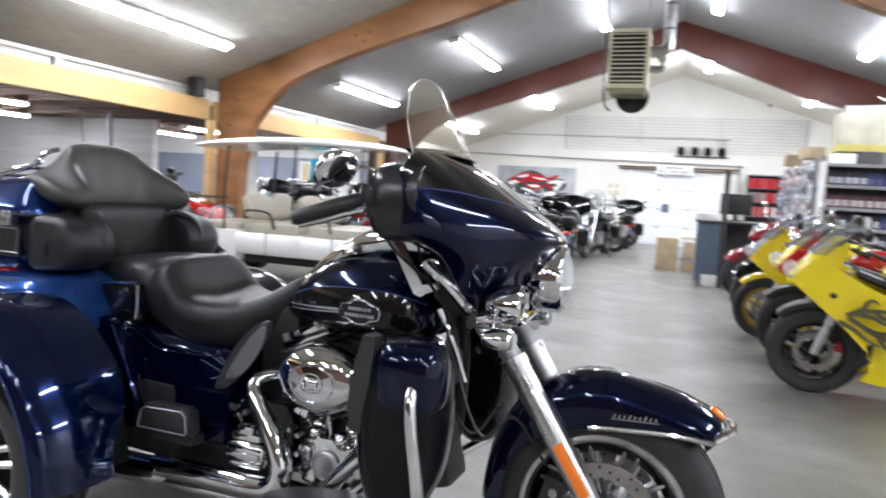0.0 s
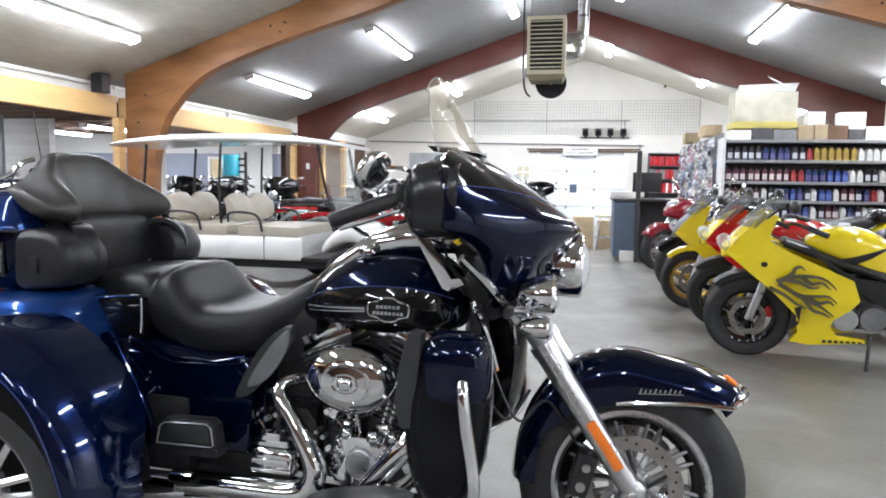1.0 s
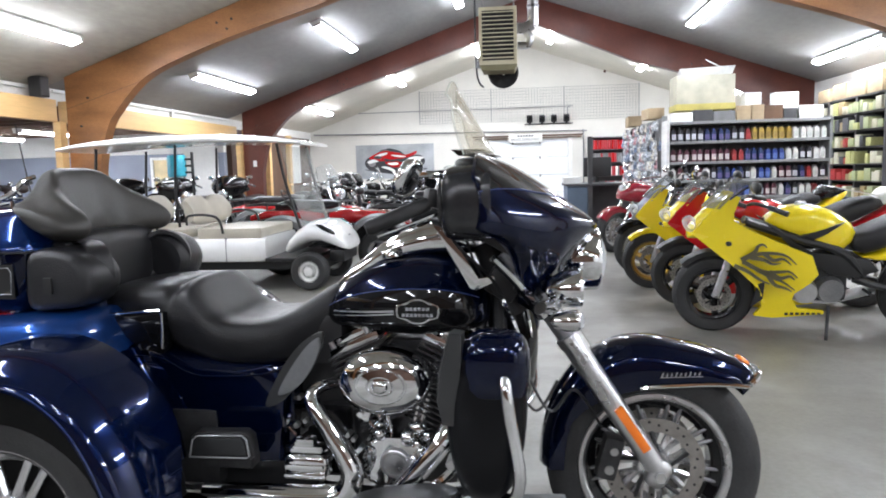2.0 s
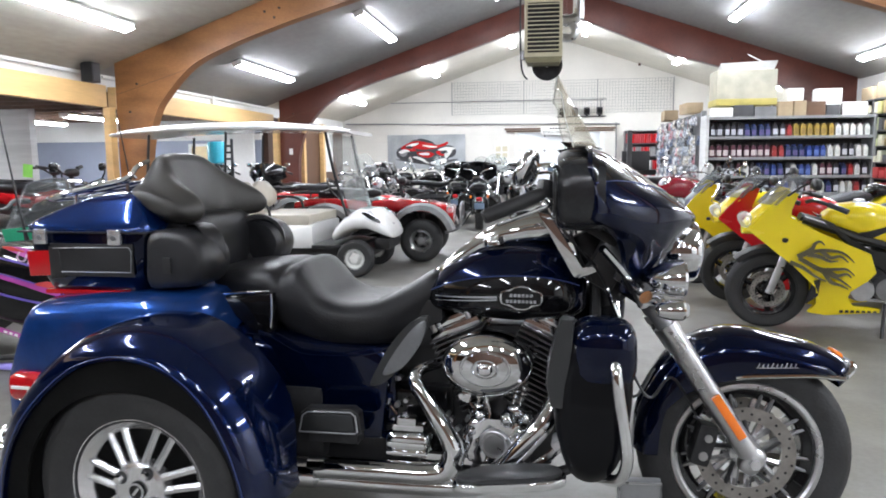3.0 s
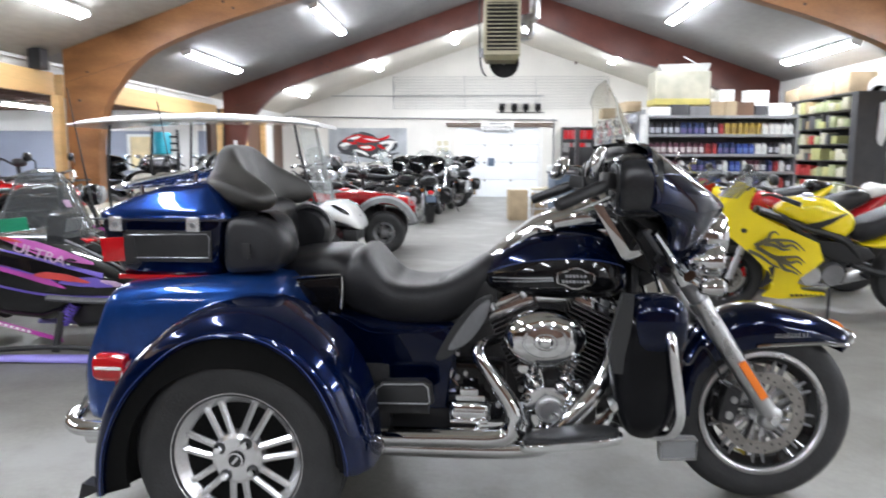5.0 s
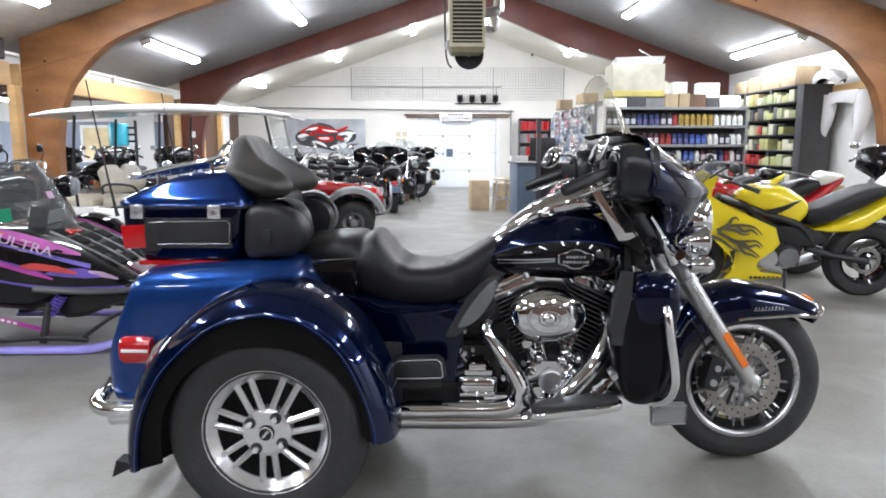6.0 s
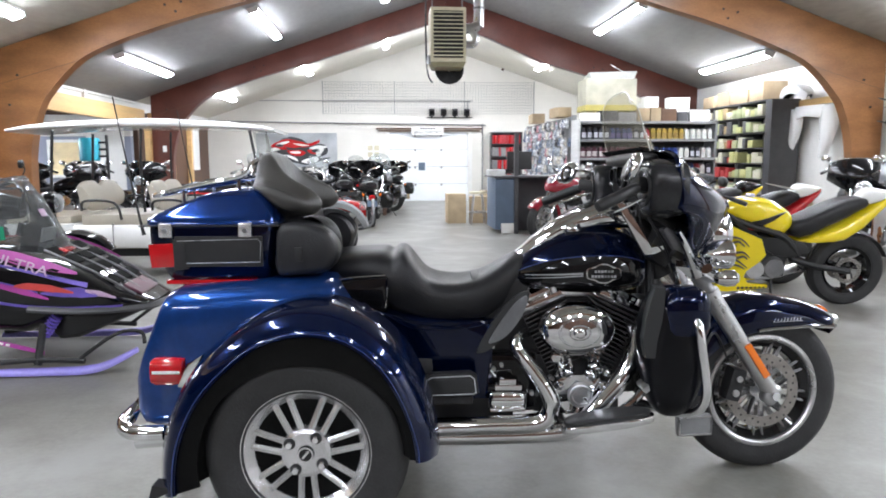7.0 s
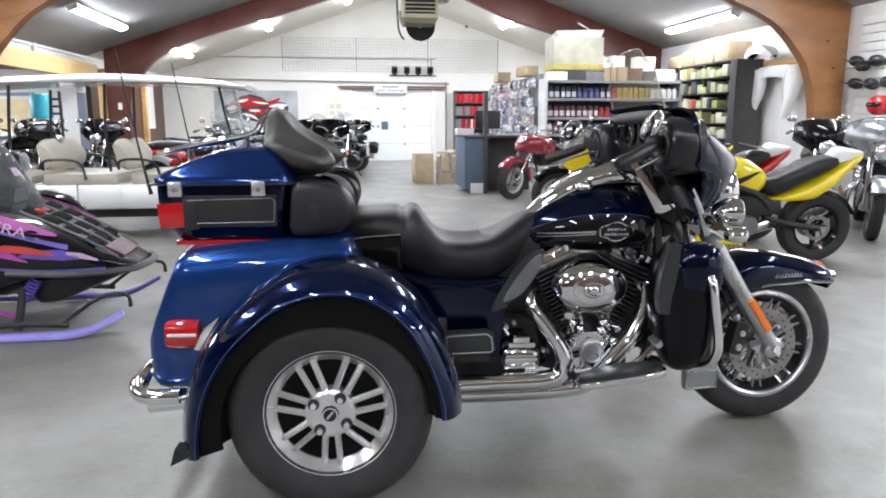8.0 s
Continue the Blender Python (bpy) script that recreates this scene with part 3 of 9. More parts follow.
for s in (-1, 1):
    w = wheel(T, (0, s * 0.548, 0.325), 0.325, 0.208, 0.205, "pairs", 7, "silver", "silver", 0.068, side=s, name="rear_wheel", hub=False)
    bm = B()
    lathe(bm, [(0.001, 0.0), (0.178, 0.0), (0.178, 0.05), (0.001, 0.05)], Matrix.Translation((0, s * 0.54, 0.325)) @ pose(0, 0, 0, 90, 0, 0), 32)
    part("wheel_dish", bm, "liner", w)
    bm = B()
    lathe(bm, [(0.001, 0.026), (0.066, 0.026), (0.078, 0.020), (0.082, 0.010), (0.082, -0.02), (0.001, -0.02)], Matrix.Translation((0, s * 0.605, 0.325)) @ pose(0, 0, 0, 90 if s < 0 else -90, 0, 0), 32)
    part("hub_plate", bm, "silver", w, "silver-painted hub face", angle=25)
    bm = B()
    lathe(bm, [(0.198, 0.0), (0.201, 0.012), (0.207, 0.018), (0.220, 0.018), (0.226, 0.010), (0.226, 0.0)], Matrix.Translation((0, s * 0.616, 0.325)) @ pose(0, 0, 0, 90 if s < 0 else -90, 0, 0), 56, closed=True)
    part("rim_lip", bm, "silver", w, "broad silver rim lip")
    for i in range(4):
        a = radians(57 + 90 * i)
        p = Vector((0.060 * math.cos(a), s * 0.628, 0.325 + 0.060 * math.sin(a)))
        bm = B()
        cyl(bm, p, p + Vector((0, s * 0.0045, 0)), 0.0185, 0.0185, 16)
        part("nut_seat", bm, "black", w)
        bm = B()
        cyl(bm, p, p + Vector((0, s * 0.024, 0)), 0.0135, 0.010, 6)
        part("lug_nut", bm, "chrome", w)
    bm = B()
    cyl(bm, (0, s * 0.630, 0.325), (0, s * 0.640, 0.325), 0.027, 0.025, 24)
    part("hub_cap", bm, "black_gloss", w, "round black hub cap with a silver ring")
    bm = B()
    lathe(bm, [(0.020, 0), (0.0245, 0), (0.0245, 0.003), (0.020, 0.003)], Matrix.Translation((0, s * 0.640, 0.325)) @ pose(0, 0, 0, 90 if s < 0 else -90, 0, 0), 24, closed=True)
    box(bm, (0, s * 0.641, 0.325), (0.007, 0.003, 0.03), (0, 40, 0))
    part("cap_mark", bm, "silver", w)
    bm = B()
    for i in range(28):
        a = math.tau * i / 28
        p = Vector((0.186 * math.cos(a), s * 0.585, 0.325 + 0.186 * math.sin(a)))
        cyl(bm, p, p + Vector((0, s * 0.02, 0)), 0.005, n=6)
    tagged(part("rim_bolts", bm, "satin", w), kind="stuff")
    # fender
    rows = []
    for d, R_, lip in FEND:
        yi = 0.38 if 20 < d < 160 else 0.46
        top = [(R_ - 0.055, yi), (R_ + 0.012, yi + 0.02), (R_ + 0.016, 0.55), (R_ + 0.006, 0.625), (R_ - 0.018, 0.668), (R_ - 0.6 * lip, 0.686), (R_ - lip, 0.692)]
        rows.append((d, [(a, s * b) for a, b in top] + [(R_ - lip - 0.002, s * 0.68), (R_ - 0.6 * lip, s * 0.665), (R_ - 0.02, s * 0.60), (R_ - 0.07, s * (yi + 0.02))]))
    bm = B()
    arc_shell(bm, (0, 0.33), rows, 4)
    f = part("rear_fender", bm, "shaded_blue", T, "glossy midnight-blue rear fender", angle=50)
    line = []
    for d, R_, lip in FEND:
        a = radians(d)
        line.append(((R_ - lip + 0.01) * math.cos(a), s * 0.6935, 0.33 + (R_ - lip + 0.01) * math.sin(a)))
    part("pinstripe", tubed(line, 0.0015, 6, 4), "stripe", f)
    bm = B()
    rows2 = [(d, [(q[0][0] - 0.02, s * 0.665), (q[1][0] - 0.05, s * 0.40), (q[1][0] - 0.05, s * 0.385), (0.12, s * 0.385), (0.12, s * 0.40)]) for d, q in rows]
    arc_shell(bm, (0, 0.33), rows2, 2)
    part("wheel_liner", bm, "liner", f)
    bm = B()
    arc_shell(bm, (0, 0.33), [(d, [(R_ - lip + 0.004, s * 0.676), (min(R_ - lip - 0.02, float(np.interp(d, [-2, 60, 90, 120, 160, 196], [0.335, 0.296, 0.288, 0.295, 0.315, 0.335]))), s * 0.671), (min(R_ - lip - 0.02, float(np.interp(d, [-2, 60, 90, 120, 160, 196], [0.335, 0.296, 0.288, 0.295, 0.315, 0.335]))), s * 0.660), (R_ - lip + 0.002, s * 0.662)]) for d, R_, lip in FEND], 3)
    part("liner_flange", bm, "liner", f)
    # mud flap behind the wheel
    bm = B()
    prism(bm, [(-0.395, 0.235), (-0.462, 0.25), (-0.478, 0.195)], s * 0.63, s * 0.683)
    part("mud_flap", bm, "black", f)

# rear body between the fenders
bm = B()
rings = []
for x, w, z0, z1 in ((-0.605, 0.39, 0.40, 0.50), (-0.598, 0.425, 0.37, 0.535), (-0.575, 0.445, 0.34, 0.60), (-0.54, 0.452, 0.33, 0.69), (-0.502, 0.455, 0.33, 0.782), (-0.485, 0.455, 0.33, 0.802), (-0.455, 0.455, 0.33, 0.812), (-0.30, 0.45, 0.32, 0.824), (-0.10, 0.445, 0.32, 0.832), (0.05, 0.435, 0.32, 0.828), (0.07, 0.42, 0.32, 0.80), (0.11, 0.36, 0.32, 0.73)):
    rings.append(sect(x, 0, (z0 + z1) / 2, w, (z1 - z0) / 2, 9.0, 36))
loft(bm, rings)
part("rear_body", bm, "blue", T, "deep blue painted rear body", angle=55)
bm = B()
loft(bm, [sect(x, 0, (z0 + z1) / 2, w, (z1 - z0) / 2, 6.0, 28) for x, w, z0, z1 in ((0.09, 0.30, 0.32, 0.72), (0.18, 0.26, 0.30, 0.70), (0.3, 0.225, 0.30, 0.675), (0.5, 0.20, 0.32, 0.655), (0.62, 0.18, 0.34, 0.64))])
part("seat_base", bm, "navy", T, "blue body under the seat, in the deep-shade paint copy", angle=55)
for s in (-1, 1):
    # front edge of the side panel, its highlight drawn as a bluer tube
    bm = B()
    tube(bm, [(0.146, s * 0.27, 0.713), (0.19, s * 0.275, 0.635), (0.244, s * 0.278, 0.537), (0.278, s * 0.275, 0.448), (0.29, s * 0.27, 0.37)], [0.005, 0.007, 0.007, 0.006, 0.004], 8, 5)
    part("edge_highlight", bm, "shaded_blue", T)
    bm = B()
    prism(bm, [(0.10, 0.36), (0.10, 0.70), (0.146, 0.713), (0.19, 0.635), (0.244, 0.537), (0.278, 0.448), (0.29, 0.37)], s * 0.20, s * 0.274)
    part("rear_side_panel", bm, "navy", T)
    bm = B()
    prism(bm, [(0.17, 0.34), (0.60, 0.36), (0.60, 0.55), (0.62, 0.66), (0.568, 0.640), (0.457, 0.627), (0.324, 0.63), (0.231, 0.68), (0.18, 0.70)], s * 0.205, s * 0.238, 0.012)
    part("side_panel", bm, "navy", T, "side panel in the deep-shade copy of the blue paint", angle=50)
    part("panel_trim", tubed([(0.157, s * 0.279, 0.692), (0.231, s * 0.25, 0.678), (0.324, s * 0.243, 0.628), (0.457, s * 0.243, 0.625), (0.568, s * 0.243, 0.637), (0.64, s * 0.24, 0.67)], 0.0028, 6, 4), "navy", T)
    # tail lamp at the corner
    bm = B()
    rr = [sect(x, s * 0.465, 0.545, 0.03, h, 3, 14) for x, h in ((-0.528, 0.040), (-0.515, 0.048), (-0.46, 0.047), (-0.425, 0.042))]
    loft(bm, rr)
    lamp = part("tail_lamp", bm, "lamp_red", T, "red tail lamp with a painted white glint")
    bm = B()
    prism(bm, [(-0.44, 0.50), (-0.405, 0.575), (-0.35, 0.61), (-0.375, 0.57), (-0.42, 0.495)], s * 0.44, s * 0.50, 0.006)
    part("lamp_bezel", bm, "chrome", lamp)
    # white strip laid on the lens for its reflection
    bm = B()
    box(bm, (-0.475, s * 0.496, 0.548), (0.09, 0.006, 0.010), bev=0.003)
    part("lamp_glint", bm, "paper", lamp)
# bumper
bm = B()
tube(bm, [(-0.50, -0.47, 0.335), (-0.60, -0.47, 0.335), (-0.65, -0.43, 0.345), (-0.665, -0.3, 0.35), (-0.665, 0.3, 0.35), (-0.65, 0.43, 0.345), (-0.60, 0.47, 0.335), (-0.50, 0.47, 0.335)], 0.026, 12, 6)
bumper = part("rear_bumper", bm, "chrome", T, "chrome tube bumper")
for s in (-1, 1):
    part("bumper_stay", tubed([(-0.64, s * 0.4, 0.35), (-0.6, s * 0.4, 0.42), (-0.56, s * 0.4, 0.42)], 0.016, 8, 4), "chrome", bumper)
    bm = B()
    cyl(bm, (-0.45, s * 0.36, 0.285), (-0.635, s * 0.36, 0.275), 0.036, 0.04, 20, caps=False)
    cyl(bm, (-0.45, s * 0.36, 0.285), (-0.62, s * 0.36, 0.2755), 0.030, 0.034, 20)
    part("exhaust_tip", bm, "chrome", T)

# luggage case behind the passenger
bm = B()
rings = []
for z, x0, x1, w in ((0.815, -0.51, -0.165, 0.30), (0.83, -0.53, -0.155, 0.318), (0.93, -0.59, -0.14, 0.328), (1.00, -0.592, -0.13, 0.332), (1.012, -0.59, -0.13, 0.330)):
    c, a = (x0 + x1) / 2, (x1 - x0) / 2
    p = lambda v, e=9.0: math.copysign(abs(v) ** (2 / e), v)
    rings.append([Vector((c + a * p(math.cos(math.tau * (i + 0.5) / 36)), w * p(math.sin(math.tau * (i + 0.5) / 36)), z)) for i in range(36)])
loft(bm, rings)
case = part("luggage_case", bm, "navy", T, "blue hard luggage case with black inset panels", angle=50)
bm = B()
rings = []
for z, x0, x1, w in ((1.016, -0.598, -0.13, 0.337), (1.032, -0.60, -0.132, 0.336), (1.05, -0.575, -0.14, 0.325), (1.095, -0.49, -0.165, 0.295), (1.125, -0.40, -0.185, 0.265), (1.138, -0.33, -0.20, 0.22)):
    c, a = (x0 + x1) / 2, (x1 - x0) / 2
    rings.append([Vector((c + a * p(math.cos(math.tau * (i + 0.5) / 36)), w * p(math.sin(math.tau * (i + 0.5) / 36)), z + 0.03 * (p(math.cos(math.tau * (i + 0.5) / 36)) * a / 0.2 if z > 1.06 else 0) * 0.35)) for i in range(36)])
loft(bm, rings)
lid = part("case_lid", bm, "half_lit_blue", T, "blue luggage case lid", angle=50)
bm = B()
box(bm, (-0.365, 0, 1.014), (0.475, 0.675, 0.006), bev=0.002)
part("case_seam", bm, "black", case)
for s in (-1, 1):
    bm = B()
    box(bm, (-0.335, s * 0.3305, 0.925), (0.30, 0.006, 0.105), bev=0.0025)
    part("inset_panel", bm, "black", case)
    bm = B()
    o = [(-0.47, 0.885), (-0.475, 0.962), (-0.20, 0.968), (-0.19, 0.955), (-0.195, 0.888)]
    o = [(a, s * 0.3345, b) for a, b in o]
    tube(bm, o + [o[0]], 0.0013, 6, 0)
    part("panel_line", bm, "silver_line", case)
    bm = B()
    prism(bm, [(-0.568, 0.868), (-0.576, 0.950), (-0.477, 0.956), (-0.482, 0.872)], s * 0.30, s * 0.335, 0.006)
    part("case_lamp", bm, "lamp_red", case, "red wrap-round case lamp")
    bm = B()
    prism(bm, [(-0.49, 0.86), (-0.492, 0.968), (-0.452, 0.955), (-0.442, 0.865)], s * 0.31, s * 0.336, 0.005)
    part("lamp_frame", bm, "black", case)
    for x in (-0.51, -0.24):
        bm = B()
        box(bm, (x, s * 0.342, 1.0), (0.045, 0.014, 0.05), bev=0.006)
        lt = part("latch", bm, "silver", case, "chrome latch")
        bm = B()
        cyl(bm, (x, s * 0.348, 0.998), (x, s * 0.353, 0.998), 0.008, n=12)
        part("lock", bm, "steel", lt)
    bm = B()
    box(bm, (-0.355, s * 0.31, 0.818), (0.335, 0.03, 0.016), bev=0.005)
    part("light_strip", bm, "lamp_red", case, "thin red light strip")
    # whip aerials
    bm = B()
    tube(bm, [(-0.60, s * 0.30, 0.98), (-0.61, s * 0.30, 1.03), (-0.64, s * 0.30, 1.2), (-0.68, s * 0.30, 1.45)], [0.008, 0.005, 0.003, 0.002], 8, 3)
    part("aerial", bm, "black", T, "thin black whip aerial")
# chrome luggage rack
bm = B()
for y in (-0.2, -0.1, 0.0, 0.1, 0.2):
    tube(bm, [(-0.58 + 0.3 * y * y, y, 1.115), (-0.40, y, 1.150), (-0.285, y, 1.175), (-0.268, y, 1.195), (-0.258, y * 0.95, 1.262 - 0.40 * abs(y))], 0.0058, 8, 5)
rk = part("luggage_rack", bm, "chrome", T, "chrome tube luggage rack")
bm = B()
tube(bm, [(-0.236, -0.150, 1.238), (-0.248, -0.192, 1.222), (-0.278, -0.222, 1.180), (-0.42, -0.225, 1.152), (-0.60, -0.19, 1.112), (-0.615, 0, 1.108), (-0.60, 0.19, 1.112), (-0.42, 0.225, 1.152), (-0.278, 0.222, 1.180), (-0.248, 0.192, 1.222), (-0.236, 0.150, 1.238)], 0.0080, 8, 5)
part("rack_rail", bm, "chrome", rk)
bm = B()
for x, z in ((-0.48, 1.137), (-0.30, 1.168)):
    tube(bm, [(x, -0.225, z), (x, 0.225, z)], 0.006, 8, 0)
for x, z0, z1 in ((-0.30, 1.12, 1.17), (-0.50, 1.07, 1.135)):
    for y in (-0.18, 0.18):
        tube(bm, [(x, y, z0), (x, y, z1)], 0.007, 8, 0)
tagged(part("rack_bars", bm, "chrome", rk), kind="stuff")

# passenger backrest: a wrap-round pad
bm = B()
rings = []
MID = ((-0.21, 1.03), (-0.238, 1.09), (-0.25, 1.18), (-0.244, 1.24), (-0.222, 1.265), (-0.192, 1.255), (-0.165, 1.20), (-0.15, 1.14), (-0.14, 1.08), (-0.145, 1.04), (-0.16, 1.02), (-0.185, 1.02))
LOBE = ((-0.175, 1.052), (-0.224, 1.105), (-0.238, 1.142), (-0.224, 1.168), (-0.188, 1.180), (-0.125, 1.172), (-0.065, 1.148), (-0.015, 1.118), (0.006, 1.078), (-0.02, 1.045), (-0.07, 1.036), (-0.125, 1.038))
TIP = ((-0.165, 1.09), (-0.20, 1.125), (-0.212, 1.136), (-0.205, 1.146), (-0.18, 1.150), (-0.13, 1.138), (-0.085, 1.12), (-0.05, 1.10), (-0.038, 1.078), (-0.06, 1.062), (-0.095, 1.058), (-0.13, 1.068))
SIDE = tuple((a[0] * 0.82 + b[0] * 0.18, a[1] - 0.012) for a, b in zip(MID, LOBE))
CREASE = tuple((a[0] * 0.42 + b[0] * 0.58, a[1] * 0.42 + b[1] * 0.58) for a, b in zip(MID, LOBE))
keys = [(-0.300, TIP, 0.25), (-0.292, TIP, 0.8), (-0.265, TIP, 1.14), (-0.218, LOBE, 1.0), (-0.172, CREASE, 0.975), (-0.125, SIDE, 1.0), (-0.065, MID, 1.0), (0.0, MID, 1.0)]
keys = keys + [(-y, p_, e) for y, p_, e in keys[-2::-1]]
lines = []
for j in range(12):
    pts_ = []
    for y, p_, e in keys:
        cx, cz = sum(a for a, _ in p_) / 12, sum(b for _, b in p_) / 12
        pts_.append((cx + (p_[j][0] - cx) * e, y, cz + (p_[j][1] - cz) * e))
    lines.append(spline(pts_, 4))
for i in range(len(lines[0])):
    rings.append(spline([lines[j][i] for j in range(12)], 3, closed=True))
loft(bm, rings)
br = part("passenger_backrest", bm, "sheen_vinyl", T, "wrap-round black vinyl backrest", angle=60)
# lower back pad with the speaker pods
bm = B()
blob(bm, (-0.10, 0, 0.945), (0.055, 0.25, 0.118), 4, 24)
part("lower_pad", bm, "vinyl", T)
for s in (-1, 1):
    bm = B()
    rings = []
    for y, k in ((0.175, 0.9), (0.20, 1.0), (0.29, 1.0), (0.32, 0.97), (0.337, 0.88), (0.342, 0.7)):
        o = spline([(-0.14, 0, 0.84), (-0.145, 0, 0.93), (-0.13, 0, 1.012), (-0.05, 0, 1.022), (0.03, 0, 1.0), (0.07, 0, 0.945), (0.065, 0, 0.89), (0.03, 0, 0.85), (-0.05, 0, 0.838)], 4, closed=True)
        rings.append([Vector((-0.045 + (v.x + 0.045) * k, s * y, 0.93 + (v.z - 0.93) * k)) for v in o])
    loft(bm, rings)
    pod = part("speaker_pod", bm, "vinyl", T, "rounded black speaker pod", angle=60)
    m = Matrix.Translation((-0.02, s * 0.20, 0.94)) @ pose(0, 0, 0, 0, 90, s * -62)
    bm = B()
    lathe(bm, [(0.001, 0.004), (0.06, 0.006), (0.075, 0.016), (0.082, 0.026), (0.094, 0.026), (0.098, 0.01), (0.095, -0.04)], m, 32)
    part("speaker_grille", bm, "vinyl", pod, "round black speaker grille")
    bm = B()
    box(bm, (-0.06, s * 0.345, 0.915), (0.028, 0.008, 0.05), bev=0.004)
    part("pod_switch", bm, "black", pod)

# seat: a dished body with a raised rim behind the rider
bm = B()
rings = []
for x, zt, w, dip, zb in ((-0.02, 0.862, 0.13, 0.0, 0.80), (0.0, 0.882, 0.165, 0.0, 0.78), (0.08, 0.895, 0.195, 0.004, 0.765), (0.17, 0.902, 0.205, 0.006, 0.74), (0.218, 0.903, 0.21, 0.006, 0.69), (0.245, 0.890, 0.211, 0.004, 0.665), (0.268, 0.906, 0.212, 0.004, 0.65), (0.30, 0.912, 0.214, 0.018, 0.64), (0.335, 0.880, 0.216, 0.042, 0.63), (0.37, 0.836, 0.216, 0.045, 0.625), (0.42, 0.806, 0.212, 0.035, 0.62), (0.50, 0.798, 0.20, 0.028, 0.62), (0.57, 0.806, 0.18, 0.020, 0.625), (0.63, 0.828, 0.152, 0.010, 0.64), (0.69, 0.858, 0.127, 0.0, 0.68), (0.735, 0.876, 0.105, -0.004, 0.75), (0.768, 0.874, 0.07, 0.0, 0.82)):
    ring = []
    n = 30
    for i in range(n):
        a = math.tau * i / n
        q = lambda v, e=3.2: math.copysign(abs(v) ** (2 / e), v)
        y = w * q(math.cos(a))
        sgn = q(math.sin(a))
        mid = (zt + zb) / 2
        z = mid + (zt - mid) * sgn
        if sgn > 0:
            z -= dip * (1 - (y / w) ** 2) * sgn
        ring.append(Vector((x, y * (1.0 if sgn > -0.3 else 0.94), z)))
    rings.append(ring)
fine = []
for j in range(len(rings[0])):
    fine.append(spline([r[j] for r in rings], 3))
loft(bm, [[fine[j][i] for j in range(len(fine))] for i in range(len(fine[0]))])
seat = part("seat", bm, "vinyl", T, "smooth black vinyl two-up seat", angle=70)
for s in (-1, 1):
    bm = B()
    prism(bm, [(0.03, 0.80), (0.235, 0.815), (0.235, 0.70), (0.205, 0.665), (0.15, 0.70)], s * 0.19, s * 0.235, 0.012)
    sp = part("seat_side_cover", bm, "black_gloss", T, "gloss black side cover with chrome line")
    part("cover_line", tubed([(0.04, s * 0.238, 0.808), (0.13, s * 0.238, 0.816), (0.228, s * 0.238, 0.822)], 0.0045, 6, 4), "chrome", sp)
    part("cover_edge", tubed([(0.232, s * 0.237, 0.815), (0.232, s * 0.237, 0.76), (0.226, s * 0.237, 0.705)], 0.003, 6, 3), "chrome", sp)

# fuel tank, its dark side panels, badges and chrome console
tank_rows = ((0.655, 0.785, 0.045, 0.762), (0.69, 0.835, 0.085, 0.752), (0.74, 0.888, 0.125, 0.743), (0.80, 0.933, 0.158, 0.737), (0.87, 0.967, 0.182, 0.730), (0.95, 0.987, 0.197, 0.725), (1.03, 0.992, 0.202, 0.724), (1.10, 0.982, 0.195, 0.728), (1.16, 0.955, 0.172, 0.735), (1.20, 0.915, 0.13, 0.75), (1.215, 0.87, 0.08, 0.77))
def tank_ring(row, grow=0.0, n=32):
    x, zt, w, zb = row
    zt -= 0.010
    zm = zb + (zt - zb) * 0.38
    out = []
    for i in range(n):
        a = math.tau * i / n
        q = lambda v, e: math.copysign(abs(v) ** (2 / e), v)
        s_ = math.sin(a)
        out.append(Vector((x, (w + grow) * q(math.cos(a), 2.3), zm + ((zt - zm + grow) * q(s_, 2.0) if s_ > 0 else (zm - zb + grow) * q(s_, 3.0)))))
    return out
cols = [spline([tank_ring(r)[j] for r in tank_rows], 4) for j in range(32)]
bm = B()
loft(bm, [[cols[j][i] for j in range(32)] for i in range(len(cols[0]))])
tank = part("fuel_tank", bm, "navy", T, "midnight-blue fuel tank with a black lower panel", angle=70)
